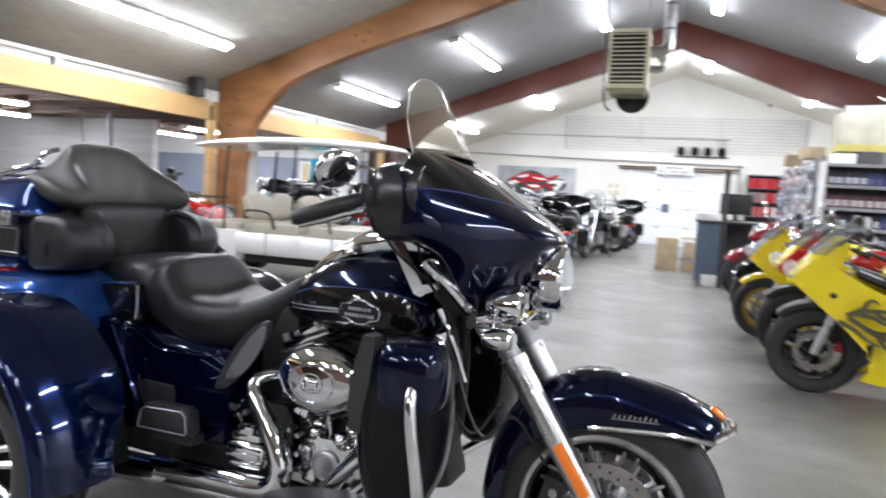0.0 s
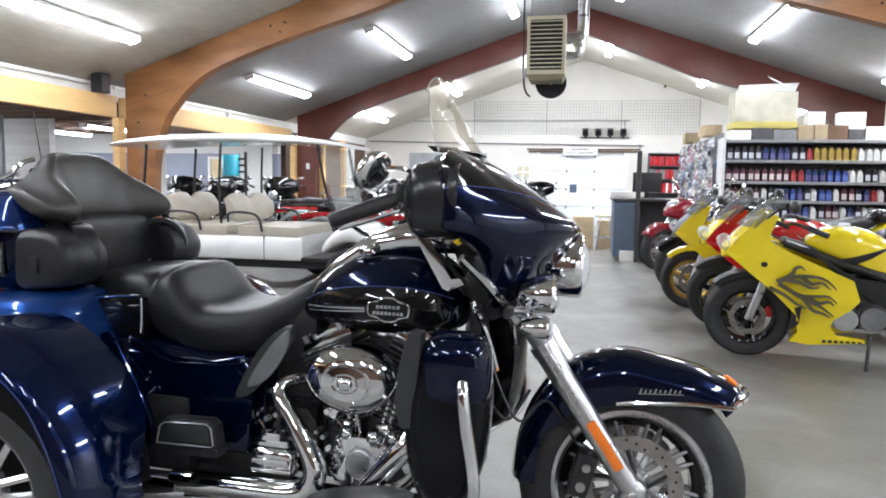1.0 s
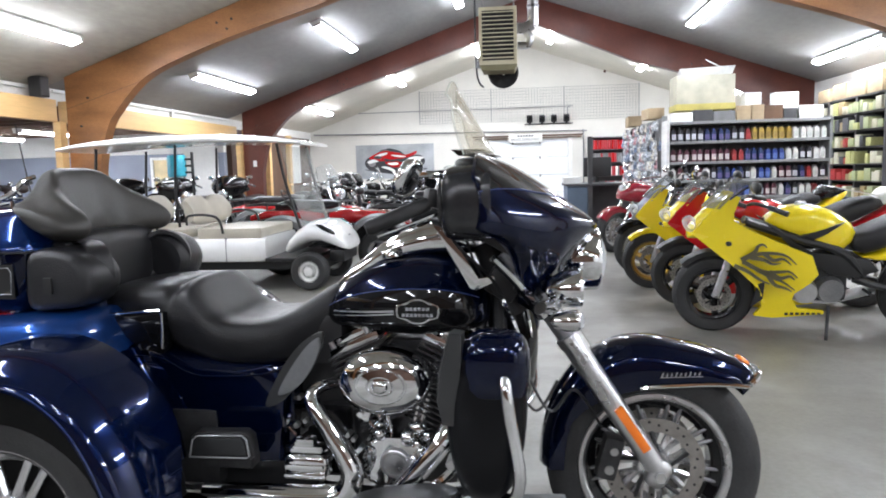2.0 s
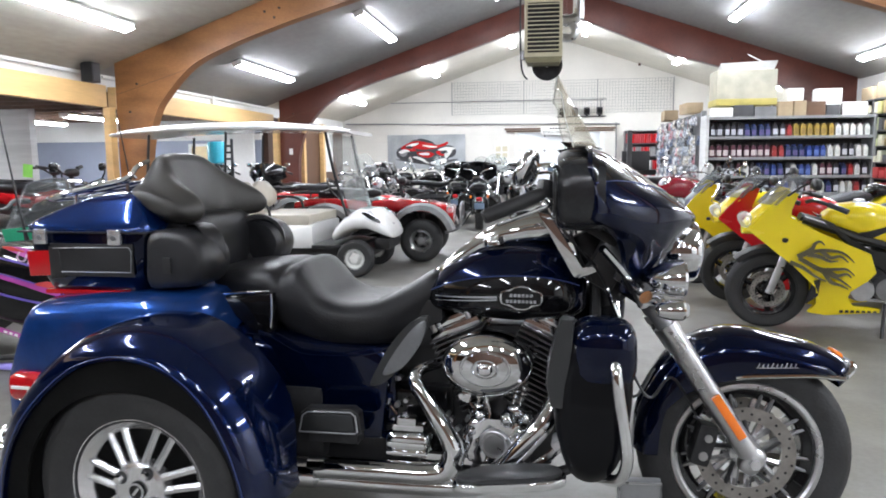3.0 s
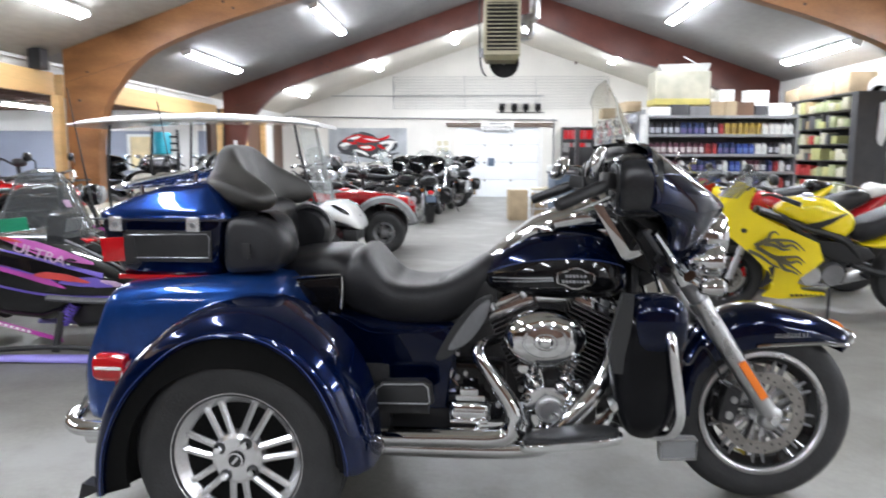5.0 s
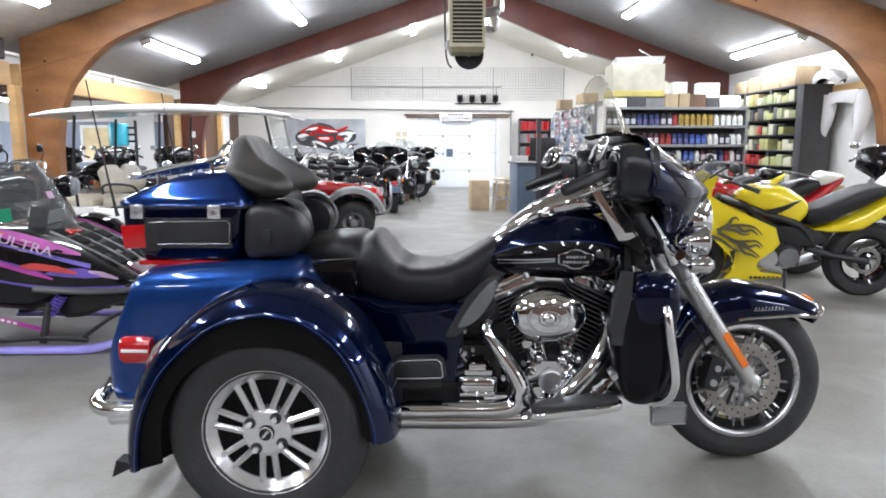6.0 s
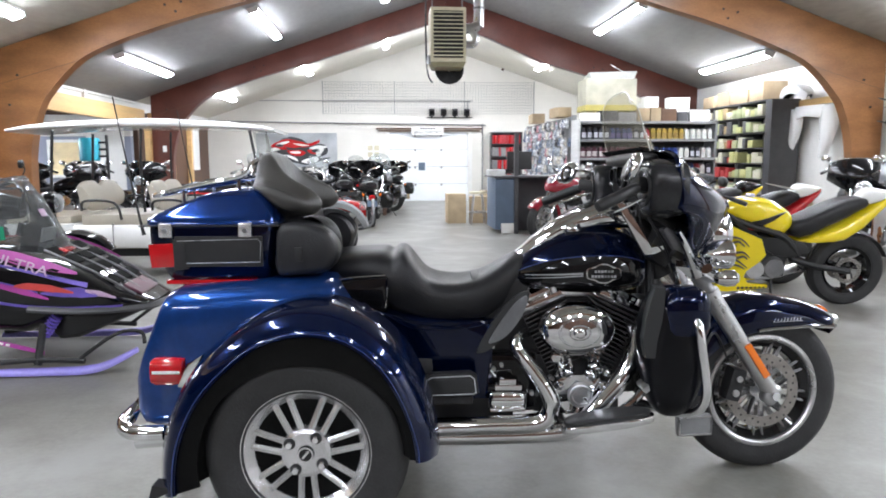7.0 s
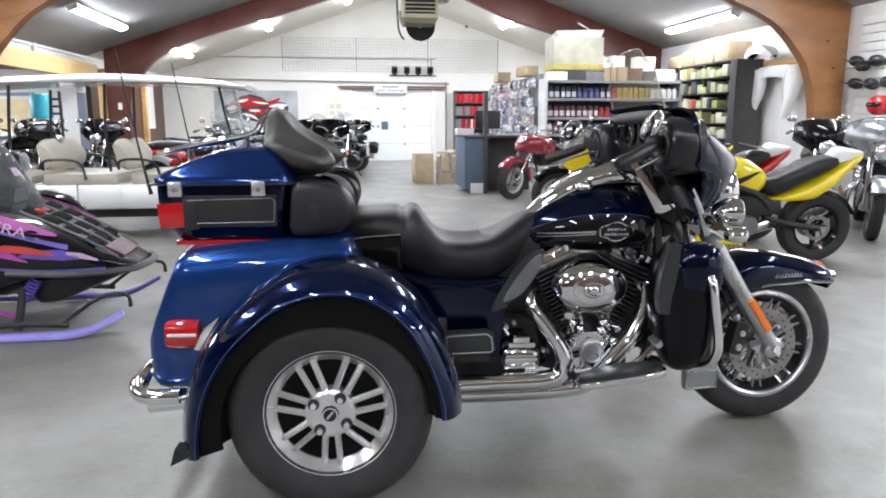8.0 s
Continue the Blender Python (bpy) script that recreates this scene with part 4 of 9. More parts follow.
for s in (-1, 1):
    js = list(range(-7, 3)) if s > 0 else list(range(14, 24))
    bm = B()
    cols2 = [spline([tank_ring(r, 0.0018)[j % 32] for r in tank_rows[1:-1]], 4) for j in js]
    n = len(cols2[0])
    grid = []
    for i in range(2, n - 1):
        t = i / n
        row = []
        for jj in range(len(js)):
            row.append(cols2[jj][i])
        grid.append(row)
    # the panel's upper edge drops towards the seat
    keep = []
    for i, row in enumerate(grid):
        keep.append(row)
    loft(bm, keep, caps=False, closed=False)
    pan = part("tank_panel", bm, "black_gloss", tank, angle=70)
    edge = [cols2[-1 if s > 0 else 0][i] + Vector((0, s * 0.001, 0)) for i in range(2, n - 1)]
    part("tank_pinstripe", tubed(edge, 0.0016, 6, 0), "stripe", tank)
    # silver speed line and badge
    bm = B()
    for z_a, z_b, wide in ((0.806, 0.8185, 0.0035), (0.793, 0.8105, 0.002)):
        rings = []
        for i in range(13):
            x = 0.745 + 0.205 * i / 12
            z = z_a + (z_b - z_a) * i / 12
            w = float(np.interp(x, [r[0] for r in tank_rows], [r[2] for r in tank_rows])) + 0.001
            k = wide * (0.3 + 0.7 * i / 12)
            rings.append([Vector((x, s * (w + a), z + b)) for a, b in ((-0.004, -k), (0.0038, -k), (0.0038, k), (-0.004, k))])
        loft(bm, rings)
    part("speed_line", bm, "silver_line", tank)
    bm = B()
    bx, bz, by = 1.024, 0.820, 0.2025
    half = [(0.064, 0.0), (0.060, 0.019), (0.036, 0.023), (0.022, 0.033), (0.0, 0.037), (-0.022, 0.033), (-0.036, 0.023), (-0.060, 0.019)]
    half = half + [(-a, -b) for a, b in half]
    o = spline([(bx + a, 0, bz + b) for a, b in half], 2, closed=True)
    prism(bm, [(v.x, v.z) for v in o], s * by, s * (by + 0.006), 0.0015)
    bd = part("badge", bm, "chrome", tank, "chrome-edged oval tank badge")
    bm = B()
    prism(bm, [(bx + (v.x - bx) * 0.92, bz + (v.z - bz) * 0.88) for v in o], s * (by + 0.005), s * (by + 0.0078))
    part("badge_field", bm, "black_gloss", bd)
    bm = B()
    for z, hw, n_ in ((0.008, 0.036, 6), (-0.010, 0.047, 8)):
        for i in range(n_):
            x = bx - hw + (i + 0.5) * 2 * hw / n_
            box(bm, (x, s * (by + 0.0085), bz + z), (2 * hw / n_ * 0.72, 0.0012, 0.009))
    tagged(part("badge_lettering", bm, "silver_line", bd), kind="stuff")
bm = B()
rings = [sect(x, 0, z, w, h, 3, 20) for x, z, w, h in ((0.675, 0.81, 0.03, 0.018), (0.72, 0.848, 0.056, 0.024), (0.80, 0.913, 0.078, 0.030), (0.88, 0.966, 0.092, 0.038), (0.95, 0.996, 0.100, 0.044), (1.03, 1.014, 0.102, 0.050), (1.10, 1.020, 0.100, 0.052), (1.17, 1.01, 0.08, 0.042))]
loft(bm, rings)
con = part("tank_console", bm, "chrome", tank, "chrome tank console", angle=60)
bm = B()
lathe(bm, [(0.001, 0.014), (0.03, 0.014), (0.034, 0.008), (0.036, 0)], pose(1.0, 0, 1.050, 0, -8, 0), 24)
part("fuel_gauge", bm, "black_gloss", con, "round black fuel gauge")
bm = B()
lathe(bm, [(0.001, 0.025), (0.03, 0.023), (0.036, 0.012), (0.036, 0)], pose(0.93, -0.09, 0.968, 0, -8, 0), 20)
part("filler_cap", bm, "chrome", tank)
bm = B()
rings = [sect(x, 0, z, w, h, 3, 16) for x, z, w, h in ((1.05, 1.03, 0.06, 0.03), (1.10, 1.06, 0.075, 0.035), (1.16, 1.08, 0.075, 0.035), (1.22, 1.08, 0.06, 0.03))]
loft(bm, rings)
part("bar_cover", bm, "chrome", T, "chrome handlebar cover")

# engine
eng = part("engine_case", boxed((0.95, 0, 0.38), (0.34, 0.24, 0.24), bev=0.03), "black", T, "black engine case")
part("gearbox_case", boxed((0.62, 0, 0.39), (0.36, 0.26, 0.24), bev=0.03), "black", T, "black gearbox case")
# these three black boxes are added to close see-through gaps
part("engine_gap_filler", boxed((0.72, 0.0, 0.54), (0.30, 0.20, 0.26), bev=0.03), "black", T)
part("under_seat_filler", boxed((0.655, 0.0, 0.71), (0.22, 0.24, 0.16), bev=0.03), "black", T)
part("lower_frame_filler", boxed((0.42, 0.0, 0.33), (0.56, 0.40, 0.13), bev=0.02), "black", T)
part("front_housing", boxed((1.10, 0.02, 0.5), (0.2, 0.18, 0.36), bev=0.03), "black", T)
part("frame_backbone", boxed((0.85, 0, 0.65), (0.8, 0.1, 0.1), bev=0.02), "black", T)
part("oil_cooler", boxed((1.19, 0, 0.50), (0.07, 0.15, 0.40), (0, -14, 0), 0.02), "black", T)
M["fin"] = mat("polished_black_fin", (0.055, 0.055, 0.057), 0.28, 0.5, var=0.1)
fin_mesh = None
for foot, top in (((0.925, 0.45), (0.80, 0.72)), ((0.985, 0.45), (1.115, 0.72))):
    d = Vector((top[0] - foot[0], 0, top[1] - foot[1]))
    ang = math.degrees(math.atan2(d.x, d.z))
    bm = B()
    cyl(bm, (foot[0], -0.03, foot[1]), (foot[0] + d.x * 0.9, -0.03, foot[1] + d.z * 0.9), 0.06, n=16)
    barrel = part("cylinder", bm, "iron", eng, "finned black cylinder")
    if fin_mesh is None:
        fin_mesh = finish("fin", boxed((0, 0, 0), (0.172, 0.27, 0.006), bev=0.002), "fin")
    for i in range(15):
        f = 0.10 + i / 14 * 0.80
        ob = new("fin", fin_mesh)
        ob.parent = barrel
        ob.matrix_local = pose(foot[0] + d.x * f, -0.035, foot[1] + d.z * f, 0, ang, 0)
    bm = B()
    c = Vector((foot[0], -0.03, foot[1])) + d * 0.92
    box(bm, c, (0.17, 0.23, 0.035), (0, ang, 0), bev=0.012)
    box(bm, c + d.normalized() * 0.03, (0.13, 0.19, 0.03), (0, ang, 0), bev=0.012)
    rb = part("rocker_cover", bm, "chrome", eng, "chrome rocker cover")
    bm = B()
    for x in (-0.06, 0.06):
        for y in (-0.12, 0.06):
            q = c + Matrix.Rotation(radians(ang), 3, "Y") @ Vector((x, y, 0.02))
            cyl(bm, q, q + d.normalized() * 0.022, 0.009, n=8)
    tagged(part("cover_bolts", bm, "satin", rb), kind="stuff")
for a, b in (((0.905, 0.41), (0.845, 0.67)), ((0.93, 0.41), (0.87, 0.67)), ((0.98, 0.41), (1.04, 0.66)), ((1.0, 0.41), (1.065, 0.66))):
    part("pushrod_tube", cyled((a[0], -0.17, a[1]), (b[0], -0.14, b[1]), 0.0095, n=10), "chrome", eng)
for x in (0.885, 1.005):
    bm = B()
    blob(bm, (x, -0.165, 0.455), (0.03, 0.03, 0.028), 3, 12)
    box(bm, (x, -0.15, 0.42), (0.05, 0.06, 0.05), bev=0.01)
    part("lifter_block", bm, "chrome", eng)
bm = B()
o = spline([(0.86, 0, 0.30), (0.845, 0, 0.38), (0.87, 0, 0.43), (0.94, 0, 0.44), (1.02, 0, 0.43), (1.03, 0, 0.37), (1.0, 0, 0.31), (0.93, 0, 0.295)], 4, closed=True)
prism(bm, [(v.x, v.z) for v in o], -0.215, -0.13, 0.012)
cam_ob = part("cam_cover", bm, "chrome", eng, "polished cam cover")
bm = B()
lathe(bm, [(0.001, 0.016), (0.030, 0.016), (0.033, 0.012), (0.037, 0.012), (0.040, 0.017), (0.044, 0.015), (0.047, 0.006), (0.048, 0)], Matrix.Translation((0.945, -0.213, 0.365)) @ pose(0, 0, 0, 90, 0, 0), 28)
part("timer_cover", bm, "satin", cam_ob)
for x, z, r in ((0.90, 0.45, 0.022), (0.985, 0.44, 0.026), (1.03, 0.40, 0.02), (0.87, 0.40, 0.018), (1.045, 0.45, 0.02)):
    bm = B()
    blob(bm, (x, -0.2, z), (r, 0.03, r), 2.4, 12)
    part("engine_plug", bm, "chrome", eng)
bm = B()
blob(bm, (0.672, -0.205, 0.352), (0.075, 0.045, 0.038), 4.5, 20)
box(bm, (0.675, -0.215, 0.402), (0.10, 0.05, 0.022), bev=0.008)
box(bm, (0.672, -0.225, 0.424), (0.062, 0.04, 0.026), bev=0.008)
box(bm, (0.672, -0.245, 0.352), (0.12, 0.02, 0.016), bev=0.006)
box(bm, (0.672, -0.238, 0.322), (0.13, 0.03, 0.014), bev=0.005)
part("gearbox_cover", bm, "chrome", eng, "ribbed chrome gearbox cover")
for x, z, w, h_ in ((0.855, 0.505, 0.030, 0.030), (0.600, 0.478, 0.024, 0.026)):
    bm = B()
    box(bm, (x, -0.19, z), (w, 0.05, h_), (0, 18, 0), bev=0.006)
    cyl(bm, (x - 0.012, -0.205, z + 0.006), (x - 0.012, -0.225, z + 0.006), 0.009, n=10)
    cyl(bm, (x + 0.010, -0.2, z - 0.02), (x + 0.03, -0.2, z - 0.045), 0.006, n=8)
    part("linkage_fitting", bm, "chrome", eng)
for x, z, r in ((0.575, 0.43, 0.011), (0.625, 0.455, 0.010), (0.655, 0.47, 0.008), (0.565, 0.375, 0.009), (0.59, 0.44, 0.007), (0.77, 0.36, 0.009), (0.79, 0.43, 0.008)):
    bm = B()
    cyl(bm, (x, -0.15, z), (x, -0.185, z), r, r * 0.85, 12)
    part("cover_stud", bm, "satin", eng)
part("gear_housing", boxed((0.64, -0.09, 0.40), (0.30, 0.15, 0.21), bev=0.03), "black_gloss", eng, "gloss black gear housing")
bm = B()
random.seed(4)
for i in range(26):
    x, z = random.uniform(0.5, 1.08), random.uniform(0.3, 0.55)
    cyl(bm, (x, -0.12, z), (x, -0.15, z), 0.008, n=6)
tagged(part("case_bolts", bm, "satin", eng), kind="stuff")
# air cleaner
bm = B()
prof = [(1.0, 0.0), (1.0, 0.03), (0.97, 0.048), (0.88, 0.062), (0.72, 0.072), (0.56, 0.077), (0.54, 0.073), (0.51, 0.0735), (0.49, 0.079), (0.30, 0.083), (0.28, 0.079), (0.25, 0.083), (0.001, 0.087)]
m = Matrix.Translation((0.925, -0.205, 0.618)) @ pose(0, 0, 0, 90, 0, 0) @ Matrix.Diagonal((0.138, 0.098, 1, 1))
lathe(bm, prof, m, 44)
ac = part("air_cleaner", bm, "chrome", T, "oval chrome air cleaner cover", angle=30)
bm = B()
blob(bm, (0.925, -0.290, 0.618), (0.024, 0.010, 0.020), 2.2, 14)
part("cover_boss", bm, "chrome", ac)
bm = B()
m2 = Matrix.Translation((0.925, -0.19, 0.618)) @ pose(0, 0, 0, 90, 0, 0) @ Matrix.Diagonal((0.125, 0.088, 1, 1))
lathe(bm, [(0.001, -0.05), (1, -0.05), (1, 0.02), (0.001, 0.02)], m2, 32)
part("air_filter", bm, "black", ac)
# exhaust
bm = B()
tube(bm, [(0.760, -0.15, 0.590), (0.715, -0.21, 0.588), (0.704, -0.245, 0.556), (0.762, -0.262, 0.475), (0.812, -0.270, 0.400), (0.828, -0.272, 0.345), (0.805, -0.272, 0.294), (0.74, -0.272, 0.276), (0.60, -0.27, 0.272), (0.36, -0.27, 0.266)], [0.018, 0.020, 0.024, 0.027, 0.031, 0.035, 0.036, 0.036, 0.036, 0.036], 14, 6)
part("rear_exhaust_pipe", bm, "chrome", T, "curved chrome exhaust pipe")
bm = B()
tube(bm, [(1.14, -0.12, 0.62), (1.15, -0.2, 0.56), (1.10, -0.25, 0.46), (1.02, -0.26, 0.36), (0.94, -0.255, 0.27), (0.86, -0.25, 0.235), (0.6, -0.25, 0.225), (0.36, -0.25, 0.225)], [0.026, 0.03, 0.032, 0.033, 0.033, 0.033, 0.034, 0.034], 14, 6)
part("front_exhaust_pipe", bm, "chrome", T, "chrome front header with heat shield")
bm = B()
cyl(bm, (0.38, -0.27, 0.243), (-0.3, -0.36, 0.27), 0.045, n=18)
part("silencer", bm, "chrome", T)
# grey heat deflector between seat and cylinder
bm = B()
o = spline([(0.556, 0, 0.536), (0.585, 0, 0.60), (0.628, 0, 0.672), (0.687, 0, 0.737), (0.745, 0, 0.764), (0.738, 0, 0.715), (0.692, 0, 0.645), (0.648, 0, 0.590), (0.60, 0, 0.545)], 4, closed=True)
prism(bm, [(v.x, v.z) for v in o], -0.245, -0.228, 0.006)
hd_ = part("heat_deflector", bm, "matt_grey", T, "curved grey heat deflector")
bm = B()
o = spline([(0.60, 0, 0.575), (0.645, 0, 0.655), (0.70, 0, 0.725), (0.738, 0, 0.748), (0.732, 0, 0.70), (0.695, 0, 0.635), (0.65, 0, 0.59)], 4, closed=True)
prism(bm, [(v.x, v.z) for v in o], -0.252, -0.243, 0.004)
part("deflector_face", bm, "mid_grey", hd_)
# folded passenger board
bm = B()
o = [(0.352, 0.404), (0.366, 0.470), (0.388, 0.488), (0.530, 0.494), (0.553, 0.478), (0.560, 0.418), (0.548, 0.408)]
prism(bm, o, -0.348, -0.30, 0.012)
pb = part("passenger_board", bm, "black", T, "folded black passenger footboard")
oo = [(0.363, -0.352, 0.414), (0.375, -0.352, 0.465), (0.392, -0.352, 0.478), (0.528, -0.352, 0.484), (0.543, -0.352, 0.472), (0.549, -0.352, 0.424), (0.541, -0.352, 0.418), (0.363, -0.352, 0.414)]
part("board_line", tubed(oo, 0.0026, 6, 0), "silver_line", pb)
bm = B()
prism(bm, [(0.371, 0.420), (0.382, 0.462), (0.396, 0.471), (0.525, 0.477), (0.536, 0.468), (0.541, 0.425)], -0.3545, -0.348, 0.002)
part("board_pad", bm, "matt_grey", pb)
bm = B()
box(bm, (0.46, -0.29, 0.385), (0.16, 0.06, 0.03), bev=0.008)
box(bm, (0.46, -0.25, 0.40), (0.06, 0.08, 0.05), bev=0.01)
part("board_bracket", bm, "iron", pb)
# rider's footboards
for s in (-1, 1):
    bm = B()
    o = spline([(0.845, 0, 0.0), (0.885, 0, 0.055), (1.0, 0, 0.075), (1.12, 0, 0.06), (1.17, 0, 0.0), (1.12, 0, -0.045), (0.885, 0, -0.045)], 4, closed=True)
    prism(bm, [(v.x, s * -v.z * 1.0) for v in o], -0.026, 0.0, 0.006, axis="z")
    for v in bm.verts:
        v.co = Vector((v.co.x, v.co.y + s * 0.375, v.co.z + 0.330 + (v.co.x - 0.98) * 0.13))
    fb = part("footboard", bm, "chrome", T, "chrome-edged rider footboard")
    bm = B()
    prism(bm, [(0.985 + (v.x - 0.985) * 0.93, s * -v.z * 0.86) for v in o], 0.0, 0.012, 0.004, axis="z")
    for v in bm.verts:
        v.co = Vector((v.co.x, v.co.y + s * 0.375, v.co.z + 0.331 + (v.co.x - 0.98) * 0.13))
    part("board_rubber", bm, "matt_grey", fb)
    for x in (0.88, 1.06):
        part("board_stay", tubed([(x, s * 0.36, 0.31 + (x - 0.98) * 0.13), (x, s * 0.25, 0.27), (x, s * 0.1, 0.27)], 0.014, 8, 3), "iron", fb)
bm = B()
tube(bm, [(1.0, -0.30, 0.30), (1.10, -0.31, 0.36), (1.17, -0.32, 0.44), (1.19, -0.33, 0.455)], [0.012, 0.013, 0.013, 0.012], 8, 4)
bp_ = part("brake_pedal", bm, "chrome", T)
bm = B()
box(bm, (1.16, -0.345, 0.455), (0.075, 0.085, 0.022), (0, -38, 0), bev=0.008)
part("pedal_pad", bm, "satin", bp_)
# small rubber-faced board ahead of the engine
bm = B()
box(bm, (1.380, -0.20, 0.240), (0.130, 0.04, 0.080), (0, -3, 0), bev=0.014)
pd = part("splash_board", bm, "shelf_grey", T, "small grey splash board with a pale rim")
oo = [(1.320, -0.222, 0.205), (1.320, -0.222, 0.273), (1.441, -0.222, 0.279), (1.440, -0.222, 0.211), (1.320, -0.222, 0.205)]
part("board_rim", tubed(oo, 0.004, 6, 0), "satin", pd)
# frame tubes
bm = B()
for s in (-1, 1):
    tube(bm, [(0.3, s * 0.1, 0.30), (0.7, s * 0.12, 0.235), (1.1, s * 0.12, 0.235), (1.2, s * 0.1, 0.32), (1.24, s * 0.07, 0.6), (1.24, s * 0.03, 0.9)], 0.018, 8, 5)
cyl(bm, (1.20, 0, 1.0), (1.30, 0, 0.78), 0.045, n=14)
box(bm, (0.1, 0, 0.4), (0.6, 0.5, 0.24), bev=0.03)
cyl(bm, (0, -0.5, 0.325), (0, 0.5, 0.325), 0.045, n=14)
part("frame", bm, "iron", T)

# lower leg fairings with their matt pads
for s in (-1, 1):
    bm = B()
    rings = []
    for y, k in ((0.20, 0.80), (0.235, 0.94), (0.30, 1.0), (0.36, 1.0), (0.395, 0.95), (0.415, 0.80), (0.42, 0.5)):
        o = spline([(1.13, 0, 0.72), (1.17, 0, 0.775), (1.24, 0, 0.795), (1.31, 0, 0.76), (1.345, 0, 0.68), (1.35, 0, 0.56), (1.32, 0, 0.44), (1.25, 0, 0.385), (1.16, 0, 0.40), (1.11, 0, 0.50), (1.105, 0, 0.62)], 4, closed=True)
        rings.append([Vector((1.235 + (v.x - 1.225) * k * 0.86, s * y, 0.60 + (v.z - 0.59) * k * (0.95 if v.z > 0.59 else 1.28))) for v in o])
    loft(bm, rings)
    lf = part("leg_fairing", bm, "soft_black", T, "gloss black leg fairing with a blue storage lid", angle=60)
    bm = B()
    blob(bm, (1.262, s * 0.355, 0.705), (0.092, 0.074, 0.098), 3.2, 24)
    part("storage_lid", bm, "navy", lf)
    bm = B()
    rings = []
    for x, z, h in ((1.165, 0.805, 0.018), (1.155, 0.75, 0.026), (1.145, 0.69, 0.030), (1.135, 0.62, 0.026), (1.14, 0.56, 0.016)):
        rings.append([Vector((x + a, s * (0.395 + b), z)) for a, b in ((-h, 0.0), (-h * 0.8, 0.018), (h, 0.022), (h * 1.1, -0.02), (-h * 0.6, -0.04))])
    loft(bm, rings)
    part("knee_pad", bm, "matt_grey", lf)
    # crash bar
    bm = B()
    tube(bm, [(1.29, s * 0.39, 0.70), (1.295, s * 0.43, 0.675), (1.305, s * 0.44, 0.60), (1.322, s * 0.44, 0.50), (1.328, s * 0.435, 0.425), (1.308, s * 0.405, 0.365), (1.255, s * 0.33, 0.340), (1.18, s * 0.15, 0.31)], 0.0165, 12, 6)
    part("crash_bar", bm, "chrome", T, "chrome crash bar")
    # small details at the leg fairing
    bm = B()
    tube(bm, [(1.27, s * 0.22, 0.86), (1.31, s * 0.2, 0.76), (1.33, s * 0.16, 0.66)], 0.008, 6, 4)
    part("chrome_stay", bm, "chrome", T)

# front wheel, brakes, fork
FW = (1.70, 0.0, 0.32)
fw = wheel(T, FW, 0.32, 0.212, 0.13, "pairs", 9, "black_gloss", "silver", 0.02, disc=0.148, name="front_wheel")
bm = B()
for s in (-1, 1):
    lathe(bm, [(0.214, 0), (0.223, 0.002), (0.223, 0.007), (0.214, 0.007)], Matrix.Translation((FW[0], s * 0.058, FW[2])) @ pose(0, 0, 0, 90 if s < 0 else -90, 0, 0), 40, closed=True)
part("rim_lip", bm, "satin", fw, "polished rim lip")
bm = B()
for i in range(18):
    a = math.tau * (i // 2 + 0.5) / 9 + math.pi / 2 + (0.10 if i % 2 else -0.10)
    d = Vector((math.cos(a), 0, math.sin(a)))
    tube(bm, [Vector(FW) + d * 0.13 + Vector((0, -0.034, 0)), Vector(FW) + d * 0.198 + Vector((0, -0.04, 0))], 0.0055, 5, 0)
tagged(part("spoke_facing", bm, "steel", fw), kind="stuff")
bm = B()
lathe(bm, [(0.202, -0.004), (0.205, 0.008), (0.212, 0.013), (0.224, 0.011), (0.229, 0.003), (0.229, -0.004)], Matrix.Translation((FW[0], FW[1] - 0.054, FW[2])) @ pose(0, 0, 0, 90, 0, 0), 56, closed=True)
part("rim_lip", bm, "satin", fw, "polished rim lip")
for s in (-1, 1):
    bm = B()
    cyl(bm, (1.265, s * 0.12, 0.98), (1.47, s * 0.12, 0.685), 0.027, n=16)
    part("fork_tube", bm, "steel", T, "dark chrome fork tube")
    bm = B()
    cyl(bm, (1.44, s * 0.12, 0.73), (1.455, s * 0.12, 0.707), 0.037, n=18)
    cyl(bm, (1.455, s * 0.12, 0.707), (1.70, s * 0.12, 0.335), 0.034, 0.031, 18)
    blob(bm, (1.70, s * 0.12, 0.325), (0.034, 0.03, 0.045), 2.8, 16, (0, 32, 0))
    fl = part("fork_leg", bm, "satin", T, "brushed alloy fork leg")
    bm = B()
    box(bm, (1.622, s * 0.158, 0.465), (0.028, 0.014, 0.15), (0, -33.5, 0), bev=0.006)
    part("reflector", bm, "orange", fl, "amber fork reflector")
    bm = B()
    cyl(bm, (1.70, s * 0.10, 0.325), (1.70, s * 0.165, 0.325), 0.017, n=6)
    part("axle_nut", bm, "chrome", fl)
    bm = B()
    box(bm, (1.565, s * 0.085, 0.36), (0.06, 0.07, 0.13), (0, 15, 0), bev=0.018)
    cal = part("brake_caliper", bm, "iron", T, "black brake caliper")
    bm = B()
    cyl(bm, (1.56, s * 0.12, 0.33), (1.56, s * 0.126, 0.33), 0.014, n=12)
    cyl(bm, (1.575, s * 0.12, 0.385), (1.575, s * 0.126, 0.385), 0.012, n=12)
    tagged(part("caliper_bolts", bm, "satin", cal), kind="stuff")
bm = B()
rows = []
